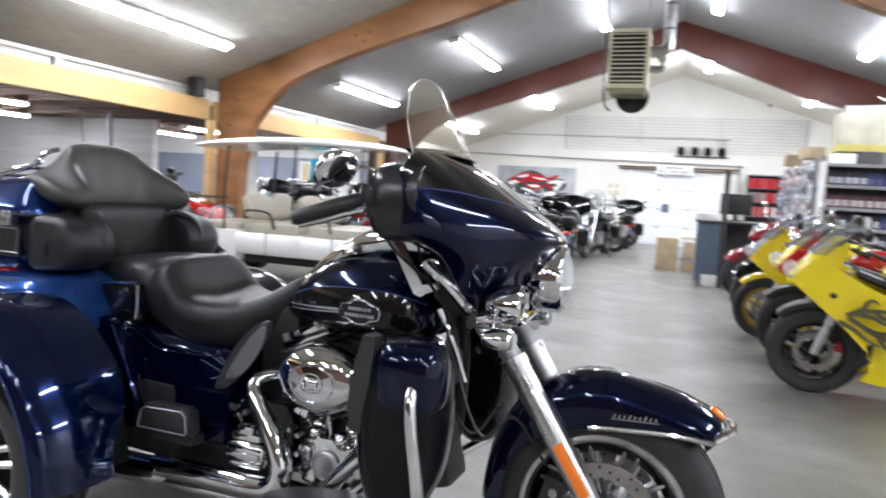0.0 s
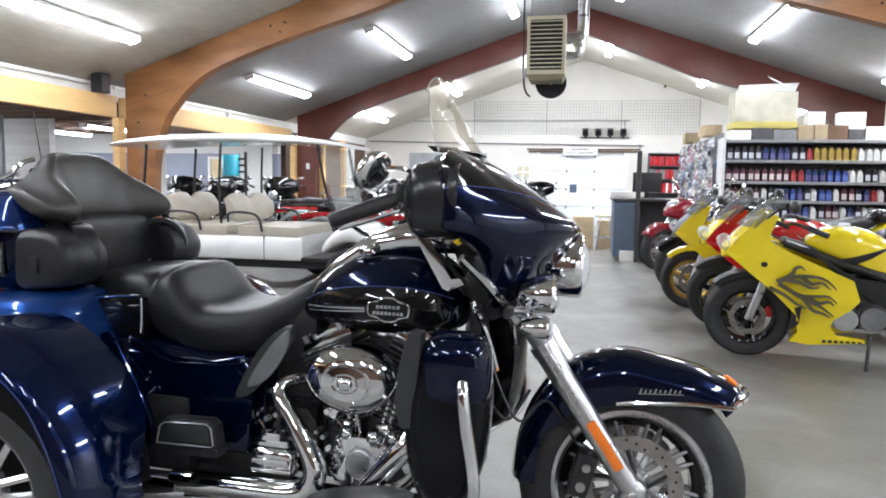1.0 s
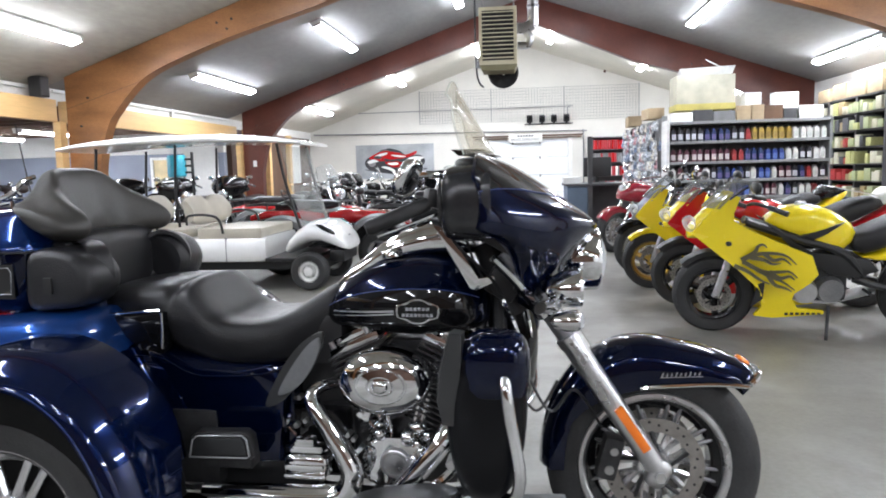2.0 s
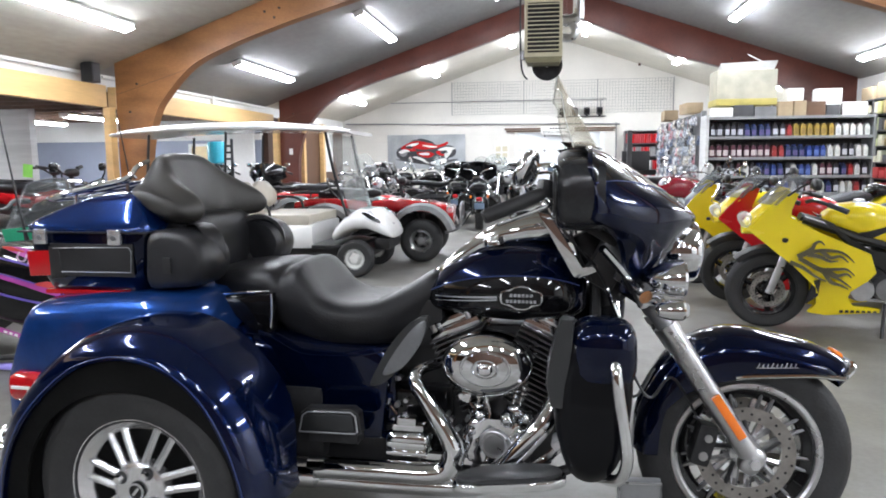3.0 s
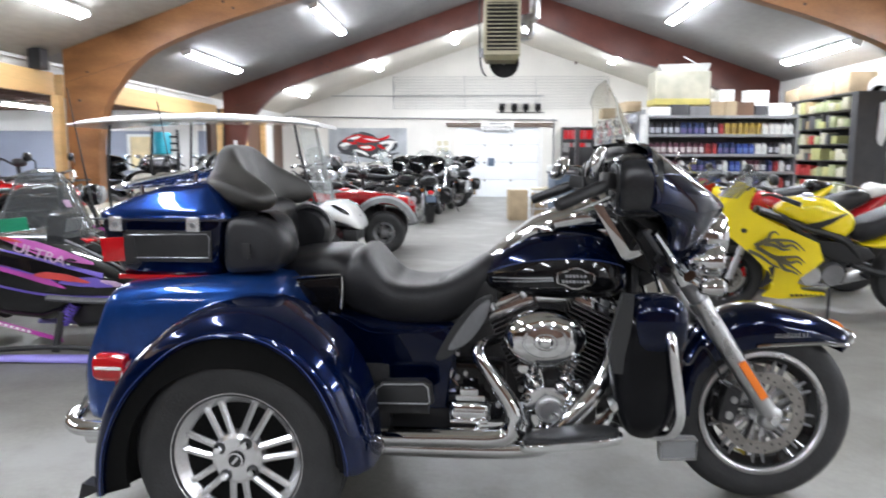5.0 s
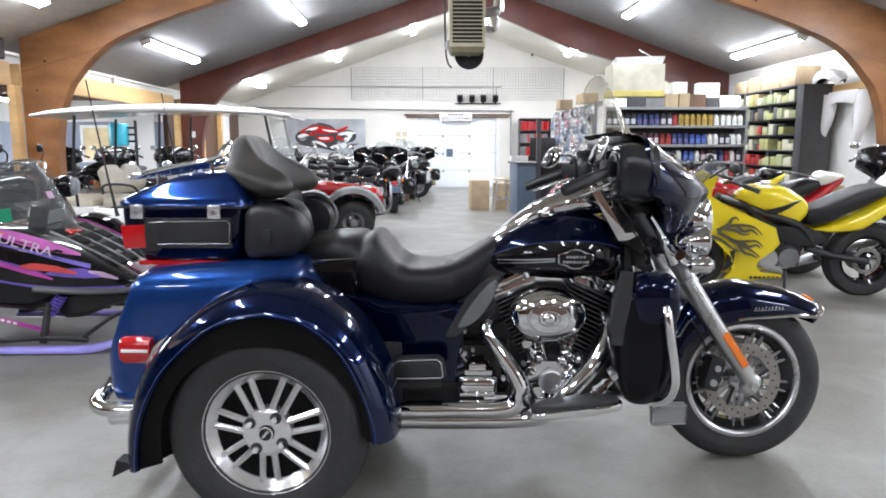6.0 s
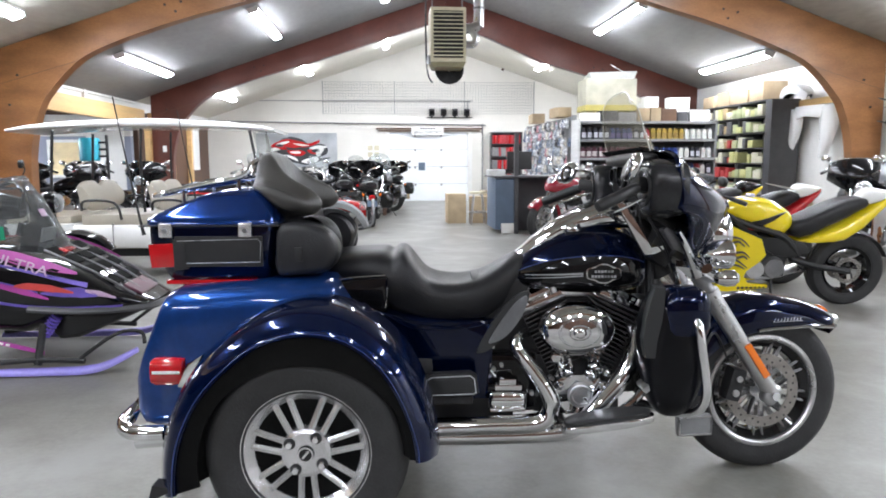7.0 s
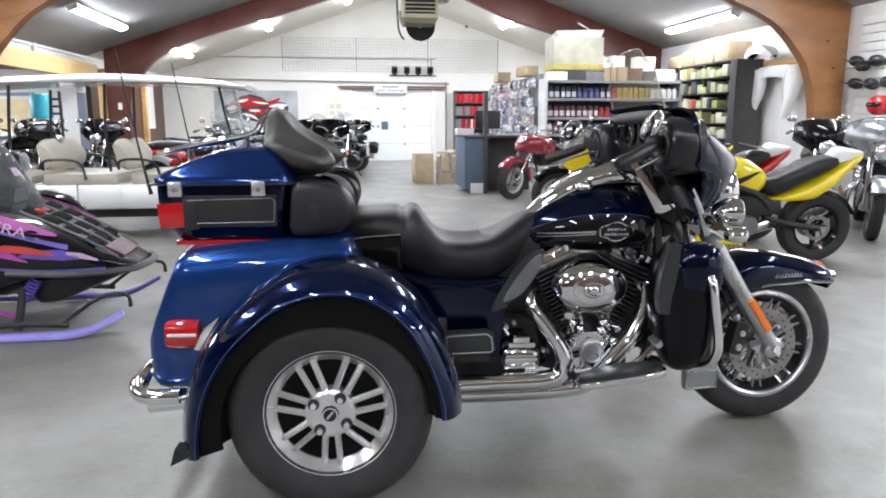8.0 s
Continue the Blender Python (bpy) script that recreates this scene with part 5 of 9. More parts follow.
for d, ro, ri in ((44, 0.405, 0.36), (47, 0.415, 0.352), (58, 0.40, 0.305), (76, 0.382, 0.262), (93, 0.39, 0.25), (106, 0.393, 0.25), (124, 0.386, 0.262), (144, 0.36, 0.28), (168, 0.342, 0.30), (180, 0.34, 0.315)):
    up = [(ri, -0.104), (ro - 0.07, -0.106), (ro - 0.035, -0.098), (ro - 0.012, -0.07), (ro, -0.03), (ro, 0.03), (ro - 0.012, 0.07), (ro - 0.035, 0.098), (ro - 0.07, 0.106), (ri, 0.104)]
    rows.append((d, up + [(ri, 0.096), (ro - 0.045, 0.085), (ro - 0.02, 0.03), (ro - 0.02, -0.03), (ro - 0.045, -0.085), (ri, -0.096)]))
arc_shell(bm, (FW[0], FW[2]), rows, 4)
ff = part("front_fender", bm, "navy", T, "glossy blue front fender with chrome trim", angle=50)
for s in (-1, 1):
    bm = B()
    line = [(FW[0] + r_ * math.cos(radians(d)), s * 0.108, FW[2] + r_ * math.sin(radians(d))) for d, r_ in ((45, 0.365), (58, 0.312), (76, 0.268), (93, 0.256), (101, 0.255))]
    tube(bm, line, 0.007, 8, 4)
    part("fender_trim", bm, "chrome", ff, "thin chrome fender trim")
    bm = B()
    for i in range(9):
        box(bm, (1.715 + i * 0.013, s * 0.1085, 0.611 + i * 0.0006), (0.003, 0.002, 0.010 if i % 3 else 0.016), (0, 20, 0))
    box(bm, (1.768, s * 0.1085, 0.606), (0.12, 0.002, 0.002), (0, -2, 0))
    tagged(part("fender_script", bm, "chrome", ff), kind="stuff")
bm = B()
blob(bm, (1.968, 0, 0.632), (0.022, 0.034, 0.012), 2.6, 14, (0, 35, 0))
part("fender_lamp", bm, "orange", ff, "small amber fender tip lamp")
bm = B()
tube(bm, [(1.96, -0.105, 0.585), (1.998, -0.06, 0.60), (2.01, 0, 0.605), (1.998, 0.06, 0.60), (1.96, 0.105, 0.585)], 0.010, 8, 5)
part("fender_tip_trim", bm, "chrome", ff)

# fork-mounted fairing
FAIR = {
    0.0: ((1.215, 1.262), (1.30, 1.222), (1.42, 1.142), (1.533, 1.060), (1.522, 1.02), (1.475, 0.955), (1.41, 0.85)),
    0.10: ((1.213, 1.262), (1.296, 1.223), (1.41, 1.146), (1.515, 1.066), (1.508, 1.02), (1.46, 0.955), (1.395, 0.85)),
    0.20: ((1.203, 1.260), (1.27, 1.226), (1.365, 1.158), (1.45, 1.085), (1.455, 1.03), (1.405, 0.935), (1.315, 0.858)),
    0.25: ((1.196, 1.257), (1.253, 1.224), (1.333, 1.162), (1.407, 1.097), (1.416, 1.037), (1.378, 0.962), (1.305, 0.925)),
    0.30: ((1.200, 1.252), (1.242, 1.222), (1.300, 1.168), (1.355, 1.108), (1.372, 1.050), (1.348, 1.000), (1.288, 0.988)),
    0.36: ((1.200, 1.236), (1.222, 1.212), (1.252, 1.168), (1.282, 1.122), (1.299, 1.075), (1.289, 1.040), (1.252, 1.030)),
    0.39: ((1.198, 1.212), (1.207, 1.196), (1.220, 1.162), (1.234, 1.128), (1.243, 1.092), (1.238, 1.062), (1.224, 1.048)),
    0.40: ((1.196, 1.195), (1.199, 1.185), (1.203, 1.158), (1.207, 1.130), (1.210, 1.100), (1.210, 1.076), (1.206, 1.060)),
}
ys = sorted(FAIR)
full = [(-y, FAIR[y]) for y in ys[:0:-1]] + [(y, FAIR[y]) for y in ys]
prof = [spline([(x, y, z) for x, z in f], 5) for y, f in full]
cols = [spline([p[j] for p in prof], 4) for j in range(len(prof[0]))]
outer = [[cols[j][i] for j in range(len(cols))] for i in range(len(cols[0]))]
bm = B()
inner = [[Vector((v.x - 0.010, v.y * 0.975, v.z - 0.003)) for v in r] for r in outer]
loft(bm, [r + q[::-1] for r, q in zip(outer, inner)])
fair = part("fairing", bm, "navy", T, "midnight-blue handlebar fairing with a black top", angle=60)
k = 12
bm = B()
loft(bm, [[v + Vector((0.0012, 0, 0.0016)) for v in r[0:k]] for r in outer[1:-1]], caps=False, closed=False)
part("fairing_top", bm, "black_gloss", fair, angle=60)
part("fairing_pinstripe", tubed([r[k - 1] + Vector((0.002, 0, 0)) for r in outer[1:-1]], 0.0016, 6, 0), "stripe", fair)
# inner fairing with gauges and speakers
bm = B()
rings = [sect(x, 0, z, w, h, 4.5, 24) for x, z, w, h in ((1.170, 1.17, 0.23, 0.055), (1.178, 1.165, 0.25, 0.07), (1.205, 1.15, 0.26, 0.085), (1.24, 1.12, 0.26, 0.11))]
loft(bm, rings)
inn = part("inner_fairing", bm, "black", T, "black inner fairing with gauges")
for y, r in ((-0.07, 0.05), (0.07, 0.05), (-0.17, 0.03), (0.17, 0.03)):
    bm = B()
    lathe(bm, [(r, -0.01), (r, 0.022), (r * 0.9, 0.026), (r * 0.86, 0.016), (0.001, 0.014)], Matrix.Translation((1.178, y, 1.175)) @ pose(0, 0, 0, 0, -90, 0), 24)
    gg = part("gauge", bm, "black_gloss", inn, "round gauge with a chrome ring")
    bm = B()
    lathe(bm, [(r * 0.92, 0.02), (r * 1.04, 0.02), (r * 1.04, 0.027), (r * 0.92, 0.027)], Matrix.Translation((1.178, y, 1.175)) @ pose(0, 0, 0, 0, -90, 0), 24, closed=True)
    part("gauge_ring", bm, "black", gg)
bm = B()
blob(bm, (1.168, 0, 1.232), (0.050, 0.225, 0.024), 3.0, 24)
part("instrument_hood", bm, "black", inn)
for s in (-1, 1):
    bm = B()
    rings = []
    for x, k_ in ((1.235, 0.96), (1.208, 1.0), (1.155, 1.0), (1.128, 0.97), (1.112, 0.88), (1.105, 0.72)):
        o = spline([(0, 0.235, 1.10), (0, 0.245, 1.19), (0, 0.30, 1.222), (0, 0.362, 1.212), (0, 0.394, 1.175), (0, 0.397, 1.10), (0, 0.375, 1.045), (0, 0.31, 1.022), (0, 0.25, 1.04)], 4, closed=True)
        rings.append([Vector((x, s * (0.317 + (v.y - 0.317) * k_), 1.125 + (v.z - 1.125) * k_)) for v in o])
    loft(bm, rings)
    pod = part("fairing_speaker", bm, "pod_grey", inn, "satin dark-grey speaker pod", angle=60)
    bm = B()
    lathe(bm, [(0.066, 0.0), (0.066, 0.008), (0.058, 0.010), (0.05, 0.002), (0.001, 0.001)], Matrix.Translation((1.107, s * 0.317, 1.125)) @ pose(0, 0, 0, 0, -90, 0), 28)
    tagged(part("pod_grille", bm, "black", inn), "round black speaker grille")
# windscreen
bm = B()
rings = []
for i in range(15):
    u = -1 + 2 * i / 14
    y0, y1 = 0.235 * u, 0.165 * u
    b = 0.085 * u * u
    top = 1.485 - 0.055 * abs(u) ** 3.5
    a = [Vector((1.242 - b, y0, 1.268 - 0.012 * u * u)), Vector((1.200 - b * 0.8, y0 * 0.9 + y1 * 0.1, 1.34)), Vector((1.160 - b * 0.45, (y0 + y1) / 2, 1.41)), Vector((1.118 - b * 0.15, y1, top))]
    a = spline(a, 3)
    rings.append(a + [v + Vector((-0.004, 0, -0.0015)) for v in a[::-1]])
loft(bm, rings)
half_n = len(rings[0]) // 2
edge_ = [r for r in rings[0][:half_n]] + [r[half_n - 1] for r in rings[1:-1]] + [r for r in rings[-1][half_n - 1::-1]]
ws = part("windscreen", bm, "warm_clear", T, "low clear windscreen", angle=70)
part("screen_edge", tubed(edge_, 0.0016, 6, 0), "edge_glass", ws)
bm = B()
rings = []
for i in range(11):
    u = -1 + 2 * i / 10
    rings.append([Vector((1.255 - 0.085 * u * u, 0.215 * u, 1.262)), Vector((1.215 - 0.085 * u * u, 0.215 * u, 1.282 - 0.01 * u * u)), Vector((1.205 - 0.085 * u * u, 0.215 * u, 1.282 - 0.01 * u * u)), Vector((1.225 - 0.085 * u * u, 0.215 * u, 1.255))])
loft(bm, rings)
part("screen_trim", bm, "black_gloss", ws)
# headlamp and passing lamps on a chrome bar
bm = B()
m = Matrix.Translation((1.452, 0, 0.945)) @ pose(0, 0, 0, 0, 90, 0)
lathe(bm, [(0.05, -0.06), (0.085, -0.02), (0.096, 0.04), (0.096, 0.085), (0.088, 0.095), (0.082, 0.088)], m, 32)
hl = part("headlamp", bm, "chrome", T, "round chrome headlamp")
bm = B()
lathe(bm, [(0.084, 0.086), (0.06, 0.105), (0.03, 0.115), (0.001, 0.118)], m, 28)
part("headlamp_lens", bm, "lens", hl)
bm = B()
lathe(bm, [(0.083, 0.084), (0.06, 0.03), (0.02, 0.0), (0.001, 0.0)], m, 28)
part("headlamp_bowl", bm, "chrome", hl)
bm = B()
tube(bm, [(1.36, -0.27, 0.835), (1.42, -0.15, 0.83), (1.44, 0, 0.83), (1.42, 0.15, 0.83), (1.36, 0.27, 0.835)], [0.022, 0.026, 0.028, 0.026, 0.022], 12, 5, 0.7)
bar = part("lamp_bar", bm, "chrome", T, "chrome lamp bar")
for s in (-1, 1):
    bm = B()
    lathe(bm, [(0.001, -0.07), (0.03, -0.055), (0.052, -0.01), (0.056, 0.03), (0.05, 0.038), (0.045, 0.03), (0.001, 0.02)], Matrix.Translation((1.44, s * 0.20, 0.88)) @ pose(0, 0, 0, 0, 90, 0), 24)
    part("passing_lamp", bm, "chrome", T, "chrome passing lamp")
    bm = B()
    lathe(bm, [(0.001, -0.055), (0.02, -0.045), (0.03, -0.01), (0.03, 0.02), (0.024, 0.026)], Matrix.Translation((1.44, s * 0.27, 0.80)) @ pose(0, 0, 0, 0, 90, 0), 20)
    ts = part("turn_signal", bm, "chrome", T, "chrome bullet turn signal")
    bm = B()
    lathe(bm, [(0.028, 0.02), (0.018, 0.035), (0.001, 0.04)], Matrix.Translation((1.44, s * 0.27, 0.80)) @ pose(0, 0, 0, 0, 90, 0), 18)
    part("signal_lens", bm, "lens", ts)
    part("signal_stem", tubed([(1.40, s * 0.2, 0.83), (1.42, s * 0.25, 0.81), (1.43, s * 0.27, 0.80)], 0.011, 8, 3), "chrome", ts)
    # chrome wing of the fork cover
    bm = B()
    loft(bm, [[Vector((x, s * y, z)) for x, y, z in ((1.30, 0.14, 0.855), (1.34, 0.2, 0.85), (1.34, 0.2, 0.83), (1.30, 0.14, 0.83))], [Vector((x, s * y, z)) for x, y, z in ((1.42, 0.10, 0.80), (1.46, 0.17, 0.80), (1.45, 0.17, 0.77), (1.40, 0.10, 0.76))]])
    part("fork_cover", bm, "chrome", T)
    bm = B()
    tube(bm, [(1.235, s * 0.30, 0.975), (1.30, s * 0.24, 0.90), (1.37, s * 0.17, 0.80)], [0.012, 0.014, 0.02], 8, 4)
    part("fairing_stay", bm, "chrome", T)
    # handlebar, grip, levers, mirror
    bm = B()
    tube(bm, [(1.19, s * 0.05, 1.07), (1.20, s * 0.14, 1.10), (1.16, s * 0.27, 1.15), (1.08, s * 0.335, 1.13), (0.95, s * 0.395, 1.078)], 0.013, 10, 6)
    hb = part("handlebar", bm, "chrome", T)
    bm = B()
    tube(bm, [(1.07, s * 0.345, 1.124), (1.05, s * 0.355, 1.116), (0.925, s * 0.405, 1.066), (0.915, s * 0.408, 1.062)], [0.018, 0.0205, 0.0205, 0.017], 14, 0)
    part("grip", bm, "black", hb, "ribbed black grip")
    bm = B()
    box(bm, (1.095, s * 0.325, 1.135), (0.075, 0.045, 0.05), (0, 10, s * -25), bev=0.01)
    part("switch_box", bm, "black", hb)
    bm = B()
    tube(bm, [(1.11, s * 0.345, 1.10), (1.08, s * 0.385, 1.09), (1.0, s * 0.43, 1.06), (0.955, s * 0.45, 1.045)], [0.011, 0.009, 0.008, 0.007], 8, 4, 0.5)
    part("lever", bm, "chrome", hb)
    bm = B()
    tube(bm, [(1.11, s * 0.33, 1.13), (1.115, s * 0.35, 1.185), (1.09, s * 0.38, 1.20), (1.036, s * 0.40, 1.195)], 0.0065, 8, 4)
    part("mirror_stem", bm, "chrome", hb)
    bm = B()
    blob(bm, (1.030, s * 0.412, 1.192), (0.020, 0.074, 0.050), 2.5, 22, (0, 24, s * 10))
    mi = part("mirror", bm, "chrome", hb, "chrome-backed oval mirror")
    bm = B()
    blob(bm, (1.018, s * 0.410, 1.187), (0.014, 0.066, 0.044), 2.4, 18, (0, 24, s * 10))
    part("mirror_glass", bm, "black_gloss", mi)
# cables
for a in ([(1.10, -0.30, 1.12), (1.16, -0.30, 1.02), (1.24, -0.22, 0.92), (1.30, -0.17, 0.80)], [(1.30, -0.16, 0.80), (1.33, -0.19, 0.66), (1.40, -0.19, 0.53), (1.47, -0.14, 0.58), (1.55, -0.09, 0.45)], [(1.28, -0.16, 0.76), (1.30, -0.2, 0.63), (1.36, -0.16, 0.52), (1.42, -0.12, 0.60)], [(1.15, -0.15, 1.08), (1.18, -0.15, 0.97), (1.23, -0.12, 0.86)], [(1.15, 0.15, 1.08), (1.18, 0.15, 0.97), (1.23, 0.12, 0.86)]):
    part("cable", tubed(a, 0.0045, 6, 6), "black", T)
# fork yoke and chrome nacelle pieces by the tank
bm = B()
box(bm, (1.25, 0, 1.0), (0.10, 0.30, 0.03), (0, 30, 0), bev=0.01)
box(bm, (1.33, 0, 0.86), (0.09, 0.30, 0.03), (0, 30, 0), bev=0.01)
box(bm, (1.28, 0, 0.92), (0.10, 0.22, 0.18), (0, 30, 0), bev=0.02)
part("fork_yoke", bm, "black", T)
bm = B()
prism(bm, [(1.062, 1.088), (1.088, 1.104), (1.200, 0.908), (1.244, 0.924), (1.250, 0.906), (1.196, 0.878), (1.176, 0.886)], -0.190, -0.176, 0.004)
part("chrome_strap", bm, "chrome", T, "bright metal strap beside the steering head")

# the front end stands turned a little to its left
turned = Matrix.Translation((1.30, 0, 0.92)) @ Matrix.Rotation(radians(STEER), 4, Vector((-0.5, 0, 0.866))) @ Matrix.Translation((-1.30, 0, -0.92))
for ob in T.children:
    if ob.name.split(".")[0] in ("front_wheel", "fork_tube", "fork_leg", "brake_caliper", "front_fender", "fairing", "inner_fairing", "windscreen", "headlamp", "lamp_bar", "passing_lamp", "turn_signal", "fork_cover", "fairing_stay", "handlebar", "fork_yoke", "bar_cover"):
        ob.matrix_basis = turned


# ---- far wall: service door, sign, grille, pipes, loudspeakers, posters
door = thing("door_1", pose((DX0 + DX1) / 2, YN, 0), "closed white sectional service door", "door")
door["kind"] = "structure"
DW = DX1 - DX0
for i in range(4):
    bm = B()
    box(bm, (0, 0.08, 0.265 + i * 0.525), (DW, 0.05, 0.517), bev=0.006)
    sec = part("panel", bm, "white_door", door)
    for x in (-0.42, 0.38):
        part("hinge", boxed((x, 0.045, 0.525 * (i + 1) - 0.02 if i < 3 else 2.0), (0.05, 0.03, 0.07), bev=0.005), "steel", sec)
part("notice", boxed((-0.22, 0.048, 1.06), (0.20, 0.012, 0.24), bev=0.003), "counter", door, "small blue notice")
bm = B()
box(bm, (0, 0.16, 1.05), (DW + 0.3, 0.05, 2.2))
part("door_backing", bm, "dark_grey", door)
bm = B()
box(bm, ((-2.04 + 1.13) / 2, YN - 0.05, 2.2), (3.2, 0.08, 0.035), bev=0.004)
box(bm, ((-2.04 + 1.13) / 2, YN - 0.05, 2.13), (3.1, 0.05, 0.03), bev=0.004)
whole("door_rail", bm, "joist", "dark steel rail over the service door", kind="structure")
bm = B()
box(bm, (DX0 - 0.05, YN - 0.02, 1.05), (0.1, 0.06, 2.12), bev=0.004)
box(bm, (DX1 + 0.06, YN - 0.02, 1.05), (0.12, 0.06, 2.12), bev=0.004)
whole("door_frame", bm, "white_metal", "white frame of the service door", kind="structure")
sg = thing("door_sign", pose(-0.51, YN - 0.11, 2.13), "white sign lettered for the service department", "sign")
part("board", boxed((0, 0, 0), (0.98, 0.02, 0.24), bev=0.003), "paper", sg)
words("SERVICE DEPARTMENT", 0.105, pose(0, -0.012, -0.045, 90, 0, 0), "ink", sg, wide=0.78)
bm = B()
for i in range(6):
    box(bm, (-0.2 + i * 0.08, -0.012, 0.065), (0.055, 0.003, 0.04))
tagged(part("small_bars", bm, "ink", sg), kind="stuff")

bm = B()
for z in np.arange(2.64, 3.60, 0.085):
    box(bm, (-0.44, YN - 0.04, z), (6.38, 0.005, 0.006))
for x in np.arange(-3.63, 2.76, 0.085):
    box(bm, (x, YN - 0.04, 3.115), (0.006, 0.005, 0.95))
for x in (-3.63, -1.5, 0.62, 2.75):
    box(bm, (x, YN - 0.035, 3.115), (0.02, 0.02, 0.97))
whole("wire_grille", bm, "shelf_grey", "long wire display grille fixed on the gable wall", "grille", kind="stuff")
bm = B()
tube(bm, [(-6.9, YN - 0.05, 2.42), (-3.2, YN - 0.05, 2.36), (0.9, YN - 0.05, 2.31), (1.13, YN - 0.05, 2.28), (1.17, YN - 0.05, 2.15), (1.17, YN - 0.05, 0.05)], 0.02, 8, 4)
whole("conduit", bm, "shelf_grey", "grey conduit pipe along the gable wall", "pipe")
bm = B()
tube(bm, [(-5.5, YN - 0.04, 3.02), (-2.0, YN - 0.04, 3.02), (0.66, YN - 0.04, 3.02), (0.72, YN - 0.04, 2.98), (0.72, YN - 0.04, 2.5)], 0.012, 6, 3)
whole("conduit", bm, "shelf_grey", "thin grey wire run on the gable wall", "pipe")
bm = B()
box(bm, (1.86, YN - 0.10, 4.22), (0.07, 0.04, 0.62), (0, 18, 0), bev=0.004)
whole("brace", bm, "dark_wood", "short brown timber brace under the far roof", kind="structure")
ls = thing("spotlight", pose(-0.38, YN - 0.12, 2.68), "small black spotlight on a wall bracket", "spotlight", "black spotlights")
part("body", boxed((0, 0, 0), (0.17, 0.16, 0.2), (15, 0, 0), bev=0.03), "iron", ls)
part("bracket", boxed((0, 0.05, -0.12), (0.06, 0.08, 0.1), bev=0.008), "iron", ls)
part("lamp_front", cyled((0, -0.08, -0.01), (0, -0.10, -0.015), 0.06), "black_gloss", ls)
for x in (-0.02, 0.32, 0.68):
    copy_thing(ls, pose(x, YN - 0.12, 2.68))
part("bracket_bar", boxed((0.55, 0.10, -0.15), (1.4, 0.02, 0.03)), "iron", ls)

ps = thing("poster", pose(-4.43, YN - 0.03, 1.56), "large grey poster of a red and white racing motorcycle", "poster")
part("sheet", boxed((0, 0, 0), (2.38, 0.012, 1.02)), mat("poster_grey", (0.36, 0.38, 0.40), 0.5, var=0.3, scale=1.5), ps)
def print_shape(name, mt, pts, depth, closed=True):
    """A flat printed patch with a smooth outline, laid on the poster."""
    bm = B()
    o = spline([(a, 0, b) for a, b in pts], 4, closed=True)
    prism(bm, [(v.x, v.z) for v in o], -0.006 - depth, -0.006)
    part(name, bm, mt, ps)


def ring_of(cx, cz, rx, rz, n=10):
    return [(cx + rx * math.cos(math.tau * i / n), cz + rz * math.sin(math.tau * i / n)) for i in range(n)]


print_shape("shadow_print", "dark_grey", [(-0.95, -0.22), (-0.3, -0.34), (0.5, -0.36), (1.0, -0.22), (0.4, -0.26), (-0.4, -0.24)], 0.001)
print_shape("body_print", "ink", [(-0.85, -0.12), (-0.55, -0.30), (-0.05, -0.38), (0.25, -0.44), (0.55, -0.36), (0.72, -0.16), (0.90, -0.02), (0.74, 0.12), (0.35, 0.18), (0.15, 0.32), (-0.22, 0.40), (-0.36, 0.24), (-0.62, 0.12)], 0.0015)
print_shape("white_print", "paper", [(0.12, -0.34), (0.34, -0.24), (0.58, -0.20), (0.62, -0.30), (0.40, -0.41)], 0.006)
print_shape("white_print", "paper", [(-0.42, -0.16), (-0.20, -0.24), (0.02, -0.33), (-0.06, -0.22), (-0.28, -0.14)], 0.006)
print_shape("red_print", "red", [(-0.16, 0.28), (0.06, 0.30), (0.22, 0.22), (0.02, 0.20)], 0.006)
print_shape("dark_print", "ink", [(-0.10, 0.36), (0.10, 0.33), (0.24, 0.24), (0.10, 0.26), (-0.06, 0.30)], 0.008)
print_shape("white_print", "paper", [(0.56, -0.06), (0.70, 0.06), (0.80, 0.05), (0.70, -0.12), (0.60, -0.20)], 0.008)
print_shape("wheel_print", "ink", ring_of(-0.68, -0.04, 0.24, 0.20), 0.002)
print_shape("wheel_print", "ink", ring_of(0.66, 0.0, 0.26, 0.19), 0.002)
print_shape("rim_print", "grey_plastic", ring_of(-0.70, -0.04, 0.12, 0.10), 0.003)
print_shape("rim_print", "grey_plastic", ring_of(0.68, 0.0, 0.12, 0.09), 0.003)
print_shape("engine_print", "ink", [(-0.55, -0.05), (-0.2, -0.24), (0.25, -0.27), (0.55, -0.10), (0.3, 0.10), (-0.3, 0.12)], 0.003)
print_shape("red_print", "red", [(-0.78, 0.12), (-0.55, 0.26), (-0.25, 0.33), (0.05, 0.24), (0.35, 0.20), (0.66, 0.30), (0.62, 0.20), (0.30, 0.10), (0.0, 0.05), (-0.35, 0.02), (-0.6, 0.04)], 0.004)
print_shape("red_print", "red", [(-0.30, -0.02), (0.0, 0.02), (0.25, -0.06), (0.12, -0.17), (-0.12, -0.15)], 0.005)
print_shape("white_print", "paper", [(-0.62, 0.16), (-0.45, 0.24), (-0.22, 0.27), (-0.30, 0.20), (-0.48, 0.16)], 0.006)
print_shape("white_print", "paper", [(0.36, 0.06), (0.62, 0.14), (0.90, 0.10), (0.74, 0.04), (0.5, 0.02)], 0.006)
